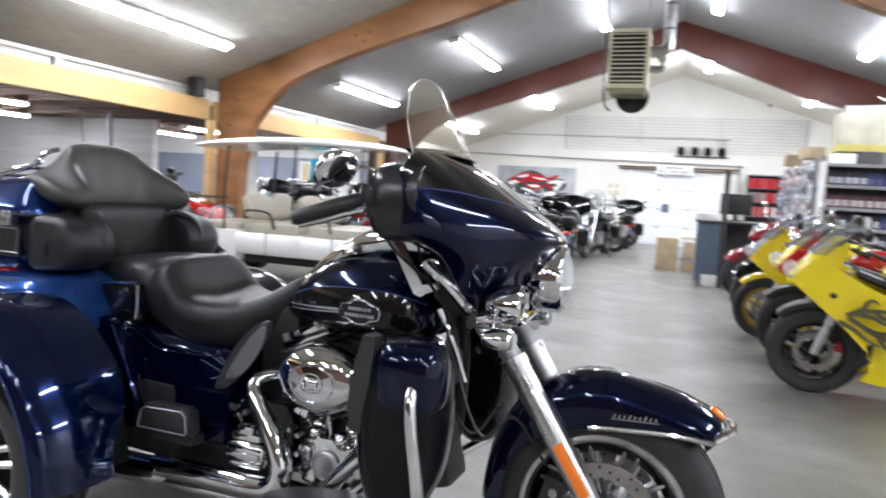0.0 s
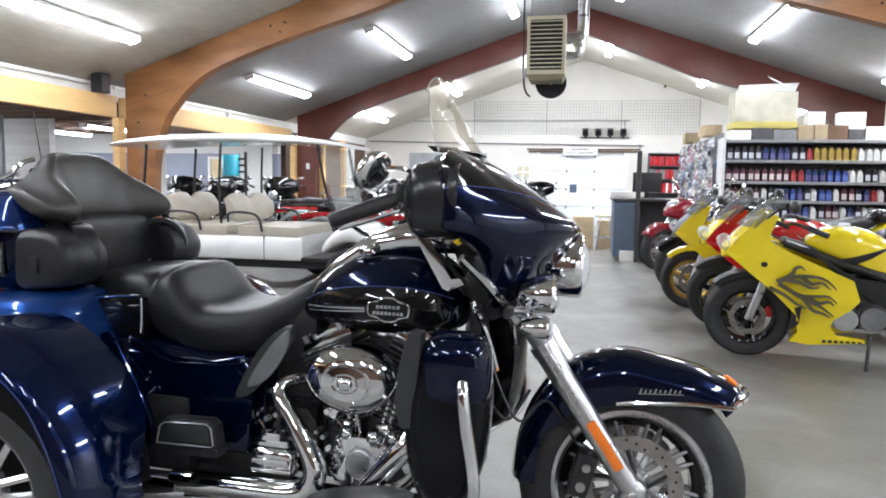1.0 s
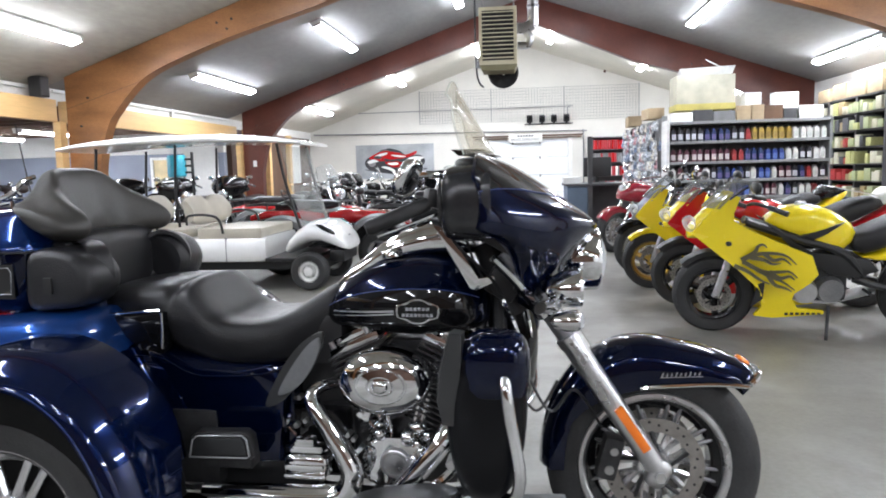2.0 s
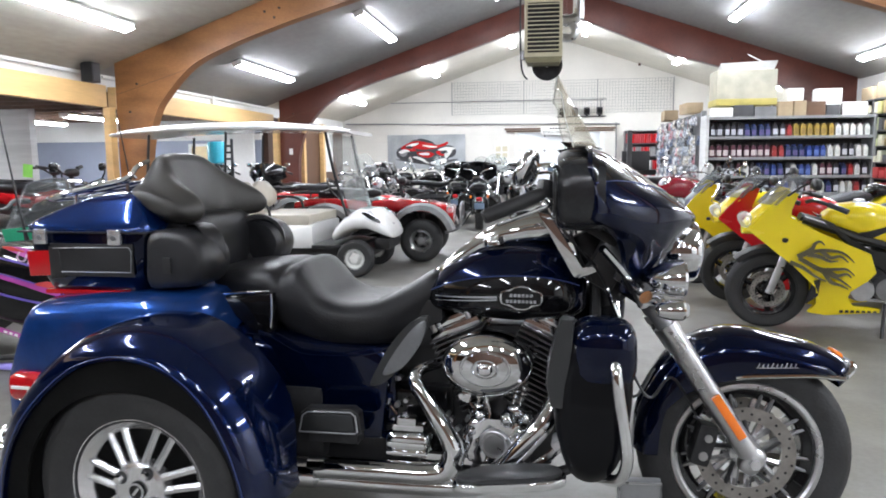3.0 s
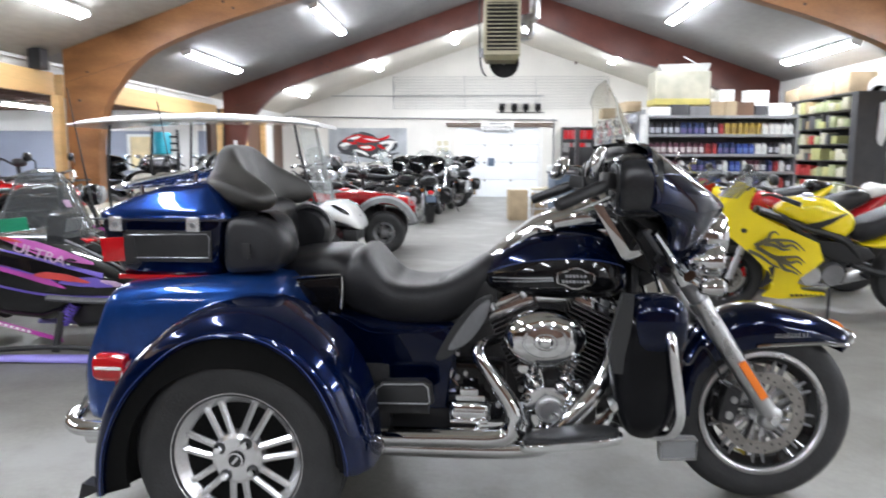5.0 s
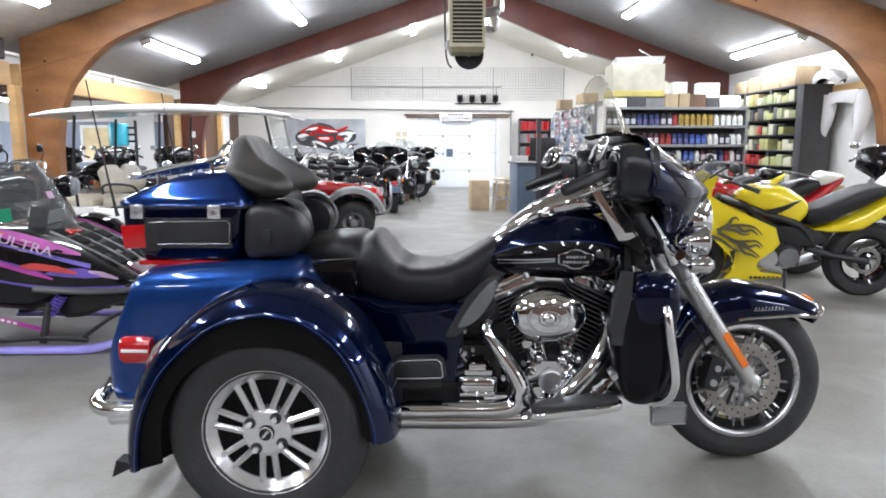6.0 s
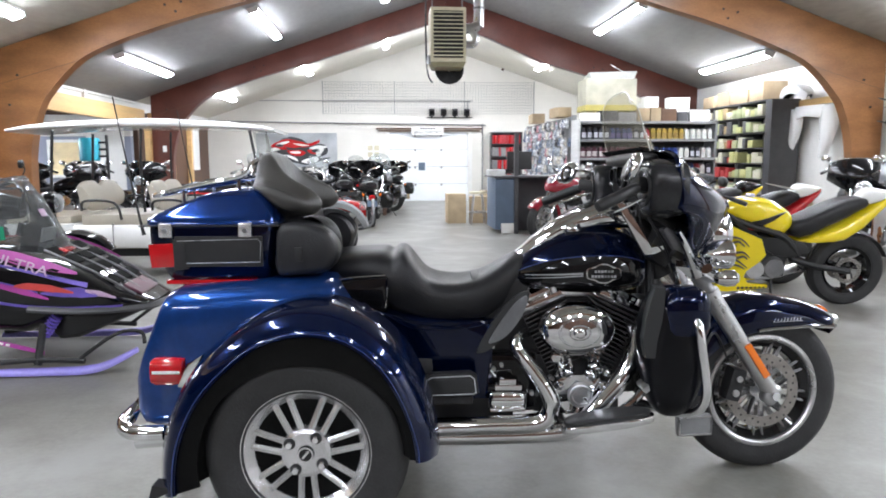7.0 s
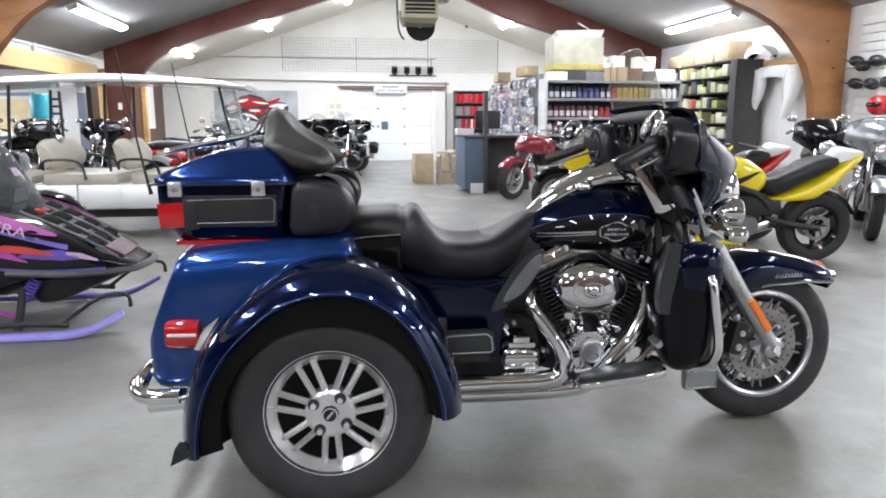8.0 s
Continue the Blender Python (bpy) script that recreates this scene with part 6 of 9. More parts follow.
print_shape("red_print", "red", [(0.30, 0.0), (0.5, 0.03), (0.72, -0.04), (0.6, -0.12), (0.4, -0.10)], 0.006)
print_shape("white_print", "paper", [(-0.85, 0.0), (-0.66, 0.08), (-0.5, 0.02), (-0.62, -0.01), (-0.75, -0.05)], 0.006)
print_shape("dark_print", "ink", [(-0.66, 0.14), (-0.50, 0.18), (-0.38, 0.12), (-0.52, 0.09)], 0.009)
print_shape("screen_print", "dark_grey", [(-0.52, 0.26), (-0.36, 0.37), (-0.18, 0.33), (-0.28, 0.28)], 0.003)
print_shape("white_print", "paper", [(-0.12, 0.20), (0.12, 0.13), (0.36, 0.14), (0.15, 0.18)], 0.006)
print_shape("white_print", "paper", [(-0.22, -0.05), (0.05, -0.03), (0.10, -0.09), (-0.1, -0.10)], 0.007)
print_shape("dark_print", "ink", [(-0.35, 0.10), (-0.1, 0.06), (0.15, 0.09), (0.0, 0.0), (-0.25, 0.02)], 0.007)
print_shape("dark_print", "ink", [(0.42, 0.0), (0.6, 0.04), (0.66, -0.03), (0.5, -0.07)], 0.008)
nb = thing("notice_board", pose(-2.15, YN - 0.03, 1.42), "pale notice board with small framed cards", "notice board")
part("board", boxed((0, 0, 0), (0.42, 0.02, 0.75)), "paper", nb)
for z in (-0.2, 0.0, 0.2):
    for x in (-0.1, 0.1):
        part("card", boxed((x, -0.013, z), (0.15, 0.008, 0.15)), "cream", nb)

# bookcase of red binders
bc = thing("bookcase", pose(1.85, YN - 0.32, 0), "dark bookcase filled with red and grey binders", "bookcase")
for x in (-0.46, 0.46):
    part("side", boxed((x, 0, 1.04), (0.03, 0.3, 2.08)), "dark_grey", bc)
for z in (0.05, 0.55, 0.97, 1.35, 1.72, 2.07):
    part("shelf", boxed((0, 0, z), (0.9, 0.29, 0.025)), "dark_grey", bc)
part("back", boxed((0, 0.145, 1.04), (0.9, 0.012, 2.06)), "dark_grey", bc)
books = []
random.seed(8)
for mt in (mat("red_binder", (0.42, 0.03, 0.04), 0.5), "red", "grey_plastic", "paper"):
    me = finish("binder", boxed((0, 0, 0.13), (0.045, 0.22, 0.26), bev=0.003), mt)
    books.append(me)
for z in (0.565, 0.985, 1.365, 1.735):
    x = -0.41
    while x < 0.41:
        ob = new("binder", books[random.choice((0, 0, 1, 2, 2, 3) if z < 1.7 else (0, 0, 0, 1))])
        ob.matrix_world = pose(1.85 + x, YN - 0.33, z, 0, random.uniform(-3, 3), 0)
        tagged(ob, "worn document binder standing in the bookcase", "binder", "binders in the bookcase")
        x += random.uniform(0.05, 0.065)

# heater under the ridge
ht = thing("unit_heater", pose(-0.90, 8.75, 2.46), "cream unit heater with black louvres hung under the ridge", "heater")
part("cabinet", boxed((0, 0.22, 0.42), (0.47, 0.44, 0.70), bev=0.012), "cream", ht)
part("louvre_opening", boxed((0, -0.004, 0.42), (0.39, 0.012, 0.60)), "black", ht)
for i in range(12):
    part("louvre", boxed((0, -0.018, 0.15 + i * 0.05), (0.39, 0.04, 0.006), (28, 0, 0)), "cream", ht)
bm = B()
prism(bm, [(-0.235, 0.07), (0.235, 0.07), (0.20, 0.0), (-0.20, 0.0)], 0.0, 0.42, 0.006)
part("lower_casing", bm, mat("dull_olive_enamel", (0.22, 0.2, 0.12), 0.5), ht)
bm = B()
lathe(bm, [(0.02, 0), (0.19, 0), (0.20, 0.04), (0.20, 0.06), (0.17, 0.06)], Matrix.Translation((0.05, 0.48, 0.02)) @ pose(0, 0, 0, 90, 0, 0), 24)
part("fan", bm, "iron", ht, "dark fan behind the cabinet")
for x in (-0.2, 0.2):
    part("hanger_rod", cyled((x, 0.2, 0.76), (x, 0.2, 2.0), 0.008, n=8), "steel", ht)
bm = B()
tube(bm, [(0.2, 0.3, 0.55), (0.34, 0.3, 0.55), (0.42, 0.3, 0.60), (0.44, 0.3, 0.72), (0.44, 0.3, 2.1)], 0.07, 14, 5)
fl = part("flue", bm, "satin", ht, "galvanised flue pipe")
for z in (0.8, 1.1):
    bm = B()
    cyl(bm, (0.44, 0.3, z), (0.44, 0.3, z + 0.03), 0.077, n=16)
    part("flue_band", bm, "steel", fl)
bm = B()
tube(bm, [(0.24, 0.3, 0.34), (0.36, 0.3, 0.34), (0.40, 0.3, 0.42), (0.36, 0.3, 0.5)], 0.05, 12, 5)
part("flue_elbow", bm, "satin", ht)
bm = B()
tube(bm, [(-0.28, 0.15, 2.1), (-0.29, 0.15, 0.6), (-0.28, 0.15, 0.05), (-0.25, 0.15, -0.12), (-0.2, 0.2, -0.18)], 0.012, 8, 4)
part("gas_pipe", bm, "iron", ht)
bm = B()
cyl(bm, (-0.24, 0.12, 0.05), (-0.24, 0.12, 0.16), 0.04, n=12)
part("gas_valve", bm, "steel", ht)

# black loudspeaker on the beam
sp = thing("wall_speaker", pose(-6.72, 8.35, 2.31), "small black loudspeaker standing on the beam", "loudspeaker")
part("cabinet", boxed((-0.06, 0, 0.13), (0.16, 0.18, 0.26), bev=0.01), "black", sp)
part("grille", boxed((0.024, 0, 0.13), (0.012, 0.15, 0.22), bev=0.004), "dark_grey", sp)

# teal tank on its bracket; the annex's office window, its lit room painted on a panel
tk = thing("plastic_tank", pose(-6.95, 12.2, 1.25), "teal plastic tank on a black bracket", "tank")
bm = B()
rings = []
for z, r in ((0, 0.15), (0.02, 0.17), (0.37, 0.17), (0.40, 0.15)):
    rings.append([Vector((r * math.cos(a * math.tau / 20), r * math.sin(a * math.tau / 20), z)) for a in range(20)])
loft(bm, rings)
part("body", bm, "teal", tk)
for z in (0.08, 0.2, 0.32):
    part("clamp", boxed((0.22, 0, z), (0.14, 0.05, 0.04), bev=0.006), "black", tk)
part("bracket", boxed((0.30, 0, 0.2), (0.03, 0.06, 0.5)), "black", tk)
part("mast", cyled((0.30, 0, -1.25), (0.30, 0, 0.02), 0.025), "black", tk)
wn = thing("window_1", pose(-8.35, 14.5, 1.3), "office window with its lit beige room painted on a panel", "window")
wn["kind"] = "structure"
part("room_back", boxed((0, 0.0, 0), (0.62, 0.03, 0.66)), mat("lit_beige_room", (0.75, 0.62, 0.36), 0.6, var=0.2, scale=3), wn)
for x in (-0.33, 0.33):
    part("window_frame", boxed((x, -0.02, 0), (0.06, 0.06, 0.78)), "white_metal", wn)
for z in (-0.36, 0.36):
    part("window_frame", boxed((0, -0.02, z), (0.60, 0.06, 0.06)), "white_metal", wn)
bm = B()
box(bm, (-7.55, 14.48, 1.15), (0.75, 0.05, 2.3))
whole("wall_annex_white", bm, "white_wall", "white board beside the office window", kind="structure")
bm = B()
box(bm, (-8.1, 11.5, 1.16), (0.3, 0.3, 2.3), bev=0.01)
whole("column_annex", bm, "annex_wall", "grey column in the annex", kind="structure")
bm = B()
box(bm, (-9.55, 9.6, 1.1), (0.07, 0.07, 2.2))
whole("post_annex", bm, "steel", "thin steel post in the annex", kind="structure")
for y, x0 in ((6.6, -9.4), (12.3, -11.0), (12.3, -9.2), (8.4, -11.5)):
    copy_thing(first, pose(x0, y, 2.103))
# dark panelled side: window posts and a blue poster
for y in (15.6, 17.0, 18.6):
    bm = B()
    box(bm, (-6.96, y, 1.15), (0.12, 0.16, 2.3), bev=0.006)
    whole("post", bm, "pine", "pale pine post on the panelled side wall", kind="structure")
po = thing("poster", pose(-7.045, 16.2, 1.45, 0, 0, 90), "small blue poster on the panelled wall", "poster")
part("sheet", boxed((0, -0.02, 0), (0.62, 0.012, 0.75)), mat("blue_print", (0.10, 0.18, 0.42), 0.4, var=0.6, scale=7), po)
po = thing("poster", pose(-7.045, 19.4, 1.6, 0, 0, 90), "pale paper poster on the panelled wall", "poster")
part("sheet", boxed((0, -0.02, 0), (0.7, 0.012, 1.2)), "paper", po)
sw = thing("wall_switch", pose(-6.42, 14.69, 1.5), "white switch plate on the red arch foot", "switch")
part("plate", boxed((0.0, 0, 0), (0.08, 0.012, 0.13), bev=0.003), "paper", sw)

# ---- counter, stool, cartons
ct = thing("service_counter", pose(0, 0, 0), "slate-blue service counter with a dark post", "counter")
part("front_panel", boxed((0.27, 11.5, 0.50), (0.38, 1.0, 0.86), bev=0.006), "counter", ct)
part("worktop", boxed((0.74, 11.55, 0.955), (1.37, 1.2, 0.035), bev=0.008), "dark_grey", ct)
# recessed right side of the counter, its shade painted in as dark grey
part("side_panel", boxed((0.90, 11.8, 0.47), (0.86, 0.6, 0.93), bev=0.006), "dark_grey", ct)
part("kick_plate", boxed((0.30, 10.99, 0.09), (0.24, 0.03, 0.17), bev=0.004), "paper", ct)
part("post", boxed((0.43, 11.0, 0.85), (0.07, 0.07, 1.7), bev=0.005), "dark_grey", ct)
mo = thing("monitor", pose(0.62, 11.75, 0.97, 0, 0, 8), "black computer monitor on the counter", "monitor")
part("screen", boxed((0, 0, 0.26), (0.46, 0.04, 0.32), bev=0.008), "black", mo)
part("stand", boxed((0, 0.03, 0.06), (0.06, 0.05, 0.12), bev=0.005), "black", mo)
part("foot", boxed((0, 0.02, 0.008), (0.24, 0.18, 0.016), bev=0.004), "black", mo)
bx = thing("document_tray", pose(0.2, 11.75, 0.973), "pale paper tray on the counter", "tray")
part("tray", boxed((0, 0, 0.05), (0.3, 0.25, 0.10), bev=0.006), "paper", bx)
st = thing("stool", pose(0.0, 12.7, 0), "small pale metal stool", "stool")
part("seat", cyled((0, 0, 0.60), (0, 0, 0.64), 0.17), "cream", st)
for a in range(4):
    q = math.tau * (a + 0.5) / 4
    part("leg", cyled((0.11 * math.cos(q), 0.11 * math.sin(q), 0.60), (0.2 * math.cos(q), 0.2 * math.sin(q), 0.0), 0.012, n=8), "satin", st)
bm = B()
lathe(bm, [(0.165, 0.24), (0.18, 0.24), (0.18, 0.26), (0.165, 0.26)], None, 24, closed=True)
part("foot_ring", bm, "satin", st)


def carton(c, s, rz=0, material="card", label="brown cardboard carton", group="cartons"):
    ob = thing("carton", pose(c[0], c[1], c[2], 0, 0, rz), label, "box", group)
    part("body", boxed((0, 0, s[2] / 2), s, bev=0.004), material, ob)
    part("tape", boxed((0, 0, s[2] + 0.001), (s[0] * 1.004, 0.05, 0.003)), "cream" if material == "card" else "paper", ob)
    return ob


carton((-0.38, 13.25, 0), (0.36, 0.4, 0.58), 4, label="brown cardboard carton standing by the counter")
carton((0.10, 13.3, 0), (0.4, 0.4, 0.52), -6, label="brown cardboard carton standing by the counter")
carton((0.36, 13.75, 0), (0.34, 0.3, 0.62), 0, label="tall brown carton standing by the counter")

# ---- parts wall: hanging packets on a board
pg = thing("display_board", pose(1.98, 15.45, 0), "tall grey display board hung with small blister packs", "display")
part("board", boxed((0, 0, 1.05), (0.05, 4.6, 2.1)), "grey_plastic", pg)
for y in (-2.28, 0.0, 2.28):
    part("upright", boxed((0, y, 1.06), (0.09, 0.05, 2.12)), "shelf_grey", pg)
packs = []
random.seed(11)
for c_ in ((0.66, 0.67, 0.70), (0.22, 0.27, 0.38), (0.46, 0.50, 0.56), (0.09, 0.09, 0.10), (0.58, 0.30, 0.34), (0.36, 0.39, 0.44), (0.74, 0.75, 0.76), (0.58, 0.60, 0.63), (0.70, 0.66, 0.58)):
    bm = B()
    box(bm, (0, 0, 0), (0.012, 0.12, 0.17))
    blob(bm, (-0.02, random.uniform(-0.015, 0.015), random.uniform(-0.04, 0.0)), (0.025, random.uniform(0.025, 0.05), random.uniform(0.035, 0.065)), 3, 8, (random.uniform(-30, 30), 0, 0))
    packs.append(finish("packet", bm, mat("packet_card", c_, 0.28, var=0.75, scale=38)))
for i in range(28):
    for j in range(10):
        if random.random() < 0.06:
            continue
        y, z = -2.2 + i * 0.163 + random.uniform(-0.02, 0.02), 0.30 + j * 0.185 + random.uniform(-0.02, 0.02)
        ob = new("packet", random.choice(packs))
        ob.parent = pg
        ob.matrix_basis = pose(-0.055 - random.uniform(0, 0.07), y, z, random.uniform(-6, 6), 0, random.uniform(-14, 14))

# ---- oil shelf
sh = thing("oil_shelf", pose(1.98, 12.70, 0), "grey steel shelf stocked with rows of oil bottles", "shelf")
SW = 2.68
LEV = (0.28, 0.66, 0.96, 1.28, 1.64, 1.98)
for z in LEV:
    part("shelf_board", boxed((SW / 2, 0.22, z - 0.025), (SW, 0.46, 0.05), bev=0.003), "shelf_grey", sh)
part("upright", boxed((-0.03, 0.22, 1.0), (0.05, 0.48, 2.02)), "annex_wall", sh)
part("upright", boxed((SW + 0.03, 0.22, 1.0), (0.05, 0.48, 2.02)), "shelf_grey", sh)
part("back_sheet", boxed((SW / 2, 0.455, 1.0), (SW, 0.01, 1.98)), "dark_grey", sh)


def bottle_mesh(col, cap, tag, mark):
    """A flat-shouldered oil bottle with a handle side, label and cap in one mesh; two materials."""
    bm = B()
    o = [(-0.038, 0), (0.038, 0), (0.042, 0.015), (0.042, 0.135), (0.036, 0.158), (0.018, 0.174), (0.013, 0.192), (-0.017, 0.192), (-0.022, 0.174), (-0.036, 0.160), (-0.042, 0.140), (-0.042, 0.015)]
    prism(bm, o, -0.03, 0.03, 0.006)
    cyl(bm, (-0.002, 0, 0.192), (-0.002, 0, 0.216), 0.017, n=8)
    box(bm, (0, -0.0312, 0.070), (0.072, 0.003, 0.090))
    box(bm, (0.004, -0.0335, 0.085), (0.042, 0.002, 0.038))
    for f in bm.faces:
        c = f.calc_center_median()
        f.material_index = 1 if c.z > 0.1925 else (0 if c.y > -0.0301 else (2 if c.y > -0.0326 else 3))
    me = finish("oil_bottle", bm, mat("bottle", col, 0.35, var=0.1))
    me.materials.append(mat("bottle_cap", cap, 0.4))
    me.materials.append(mat("bottle_label", tag, 0.4, var=0.2, scale=40))
    me.materials.append(mat("label_print", mark, 0.4, var=0.3, scale=60))
    return me


kinds = [bottle_mesh(*a) for a in (
    ((0.03, 0.03, 0.04), (0.02, 0.02, 0.02), (0.10, 0.11, 0.16), (0.52, 0.54, 0.60)),
    ((0.02, 0.04, 0.12), (0.05, 0.08, 0.3), (0.50, 0.52, 0.56), (0.12, 0.10, 0.25)),
    ((0.26, 0.03, 0.035), (0.1, 0.02, 0.02), (0.60, 0.57, 0.55), (0.38, 0.05, 0.05)),
    ((0.40, 0.28, 0.06), (0.04, 0.04, 0.04), (0.55, 0.45, 0.30), (0.30, 0.20, 0.06)),
    ((0.70, 0.70, 0.68), (0.3, 0.3, 0.32), (0.22, 0.23, 0.28), (0.60, 0.62, 0.60)),
    ((0.10, 0.03, 0.05), (0.03, 0.03, 0.03), (0.45, 0.12, 0.16), (0.58, 0.52, 0.52)),
    ((0.03, 0.06, 0.26), (0.02, 0.02, 0.02), (0.48, 0.50, 0.58), (0.10, 0.16, 0.42)))]
LABELS = ("black oil bottle with a pale label", "dark blue oil bottle with a pale label", "red oil bottle with a pale label", "yellow oil bottle with a dark label", "white oil bottle with a dark label", "maroon oil bottle with a pale label", "bright blue oil bottle with a white label")
rows_ = {1.64: [0] * 5 + [1] * 4 + [0] * 2 + [2] * 1 + [3] * 6 + [4] * 5, 1.28: [5] * 9 + [2] * 2 + [1] * 3 + [6] * 3 + [4] * 2 + [0] * 2 + [4] * 2, 0.96: [4, 5, 0, 0, 5, 4, 0, 1, 1, 6, 1, 0, 4, 6, 6, 4, 5, 5, 0, 1, 2, 4, 0], 0.66: [0, 1, 0, 5, 5, 4, 4, 0, 0, 1, 1, 6, 4, 0, 5, 5, 4, 1, 0, 4, 4, 2, 0]}
for z, seq in rows_.items():
    for i, kd in enumerate(seq):
        for d in (0.07, 0.17):
            ob = new("oil_bottle", kinds[kd])
            ob.matrix_world = pose(2.06 + i * 0.1145 + random.uniform(-0.008, 0.008), 12.70 + d, z, 0, 0, random.uniform(-12, 12)) @ Matrix.Diagonal((1, 1, 1.08 if kd in (0, 3, 5) else 0.98, 1))
            tagged(ob, LABELS[kd] + " on the shelf", "bottle", "oil bottles on the shelf")
# cartons on top
random.seed(3)
x = 2.05
for w, h_, mt in ((0.34, 0.16, "paper"), (0.32, 0.20, "dark_grey"), (0.36, 0.17, "grey_plastic"), (0.24, 0.25, "card"), (0.20, 0.26, "card"), (0.30, 0.24, "joist"), (0.22, 0.18, "dark_grey"), (0.40, 0.22, "paper")):
    carton((x + w / 2, 12.92, 1.981), (w, 0.3, h_), random.uniform(-4, 4), mt, {"paper": "white carton on top of the oil shelf", "card": "brown carton on top of the oil shelf", "joist": "dark brown carton on top of the oil shelf"}.get(mt, "dark grey carton on top of the oil shelf"), "cartons on the oil shelf")
    x += w + 0.02
carton((3.42, 12.95, 2.235), (0.26, 0.24, 0.22), 5, "paper", "white carton stacked over the oil shelf", "cartons on the oil shelf")
carton((3.98, 12.95, 2.16), (0.40, 0.26, 0.28), -3, "paper", "white carton stacked over the oil shelf", "cartons on the oil shelf")
M["lining"] = mat("crumpled_lining", (0.56, 0.56, 0.54), 0.7, var=0.15, scale=6)
big = thing("open_crate", pose(2.62, 13.15, 2.19), "large open cream carton with a yellow base", "crate")
part("body", boxed((0, 0, 0.33), (1.0, 0.6, 0.55), bev=0.006), mat("cream_carton", (0.46, 0.44, 0.35), 0.7, var=0.2, scale=3), big)
part("yellow_base", boxed((0, 0, 0.05), (1.02, 0.62, 0.11), bev=0.004), mat("pale_yellow_card", (0.48, 0.41, 0.12), 0.6, var=0.2, scale=4), big)
bm = B()
loft(bm, [[Vector((-0.4, -0.28, 0.61)), Vector((0.45, -0.28, 0.61)), Vector((0.45, 0.28, 0.61)), Vector((-0.4, 0.28, 0.61))], [Vector((-0.45, -0.3, 0.72)), Vector((0.5, -0.3, 0.75)), Vector((0.45, 0.28, 0.80)), Vector((-0.35, 0.28, 0.72))]])
part("loose_lining", bm, "lining", big)
part("flap", boxed((0.25, -0.1, 0.78), (0.4, 0.3, 0.012), (20, 25, 10)), "lining", big)
carton((1.95, 14.2, 2.13), (0.3, 0.6, 0.2), 4, label="brown carton on top of the display board", group="cartons on the display board")
carton((1.95, 16.6, 2.13), (0.3, 0.7, 0.22), -3, label="brown carton on top of the display board", group="cartons on the display board")

# ---- shelving on the east wall
rs = thing("wall_shelf", pose(4.95, 12.4, 0), "dark wall shelving packed with small labelled boxes", "shelf")
for y in (-1.45, -0.5, 0.5, 1.45):
    part("upright", boxed((0, y, 1.12), (0.46, 0.06, 2.24)), "dark_grey", rs)
RL = [0.35 + 0.27 * i for i in range(8)]
for z in RL:
    part("shelf_board", boxed((0, 0, z), (0.44, 2.84, 0.025)), "dark_grey", rs)
part("end_post", boxed((-0.02, -1.58, 1.12), (0.5, 0.2, 2.24), bev=0.01), "dark_grey", rs)
sb = []
for c_ in ((0.50, 0.50, 0.22), (0.42, 0.46, 0.26), (0.60, 0.58, 0.45), (0.45, 0.05, 0.05), (0.40, 0.30, 0.16), (0.10, 0.10, 0.11)):
    sb.append(finish("small_box", boxed((0, 0, 0.5), (1, 1, 1), bev=0.03), mat("small_box", c_, 0.5, var=0.25, scale=12)))
random.seed(21)
for z in RL[:-1]:
    y = 10.98
    while y < 13.78:
        w = random.uniform(0.10, 0.20)
        if random.random() < 0.9:
            ob = new("small_box", random.choice(sb[:3] * 2 + sb))
            ob.matrix_world = pose(4.78 + random.uniform(-0.02, 0.03), y + w / 2, z + 0.0127, 0, 0, random.uniform(-4, 4)) @ Matrix.Diagonal((0.2, w * 0.93, random.uniform(0.10, 0.22), 1))
            tagged(ob, "small labelled parts box on the wall shelving", "box", "parts boxes on the wall shelving")
        y += w + 0.012
for y, w, h_, l in ((11.35, 0.55, 0.32, "card"), (12.0, 0.6, 0.24, "card"), (12.6, 0.45, 0.26, "card"), (13.2, 0.55, 0.22, "card")):
    carton((4.95, y, 2.255), (0.42, w, h_), random.uniform(-5, 5), l, "brown carton on top of the wall shelving", "cartons on the wall shelving")
carton((4.95, 10.35, 0), (0.35, 0.4, 0.62), 8, label="brown carton on the floor by the wall", group="cartons")


def shell(name, m, label, w, h_, material="white_body"):
    """A bent body panel: a curved sheet with thickness."""
    ob = thing(name, m, label, "body panel", "white body panels")
    bm = B()
    rings = []
    for i in range(10):
        t = i / 9
        z = -h_ * t
        ww = w * (0.55 + 0.55 * math.sin(math.pi * min(1, t * 1.1 + 0.12))) * (1 - 0.45 * t ** 3)
        a = [Vector((-0.05 - 0.10 * math.cos(u * math.pi / 2) - 0.03 * t, ww * 0.5 * math.sin(u * math.pi / 2) + 0.12 * t * t, z)) for u in (-1, -0.6, -0.2, 0.2, 0.6, 1)]
        rings.append(a + [v + Vector((0.012, 0, 0)) for v in a[::-1]])
    loft(bm, rings)
    part("panel", bm, material, ob, angle=60)
    part("strap", boxed((0.0, 0, 0.0), (0.12, 0.04, 0.02)), "steel", ob)
    return ob


a_ = shell("fairing_panel", pose(5.16, 10.72, 2.06), "white bodywork panel with a joining bridge hung on the wall", 0.40, 0.80)
bm = B()
rings = []
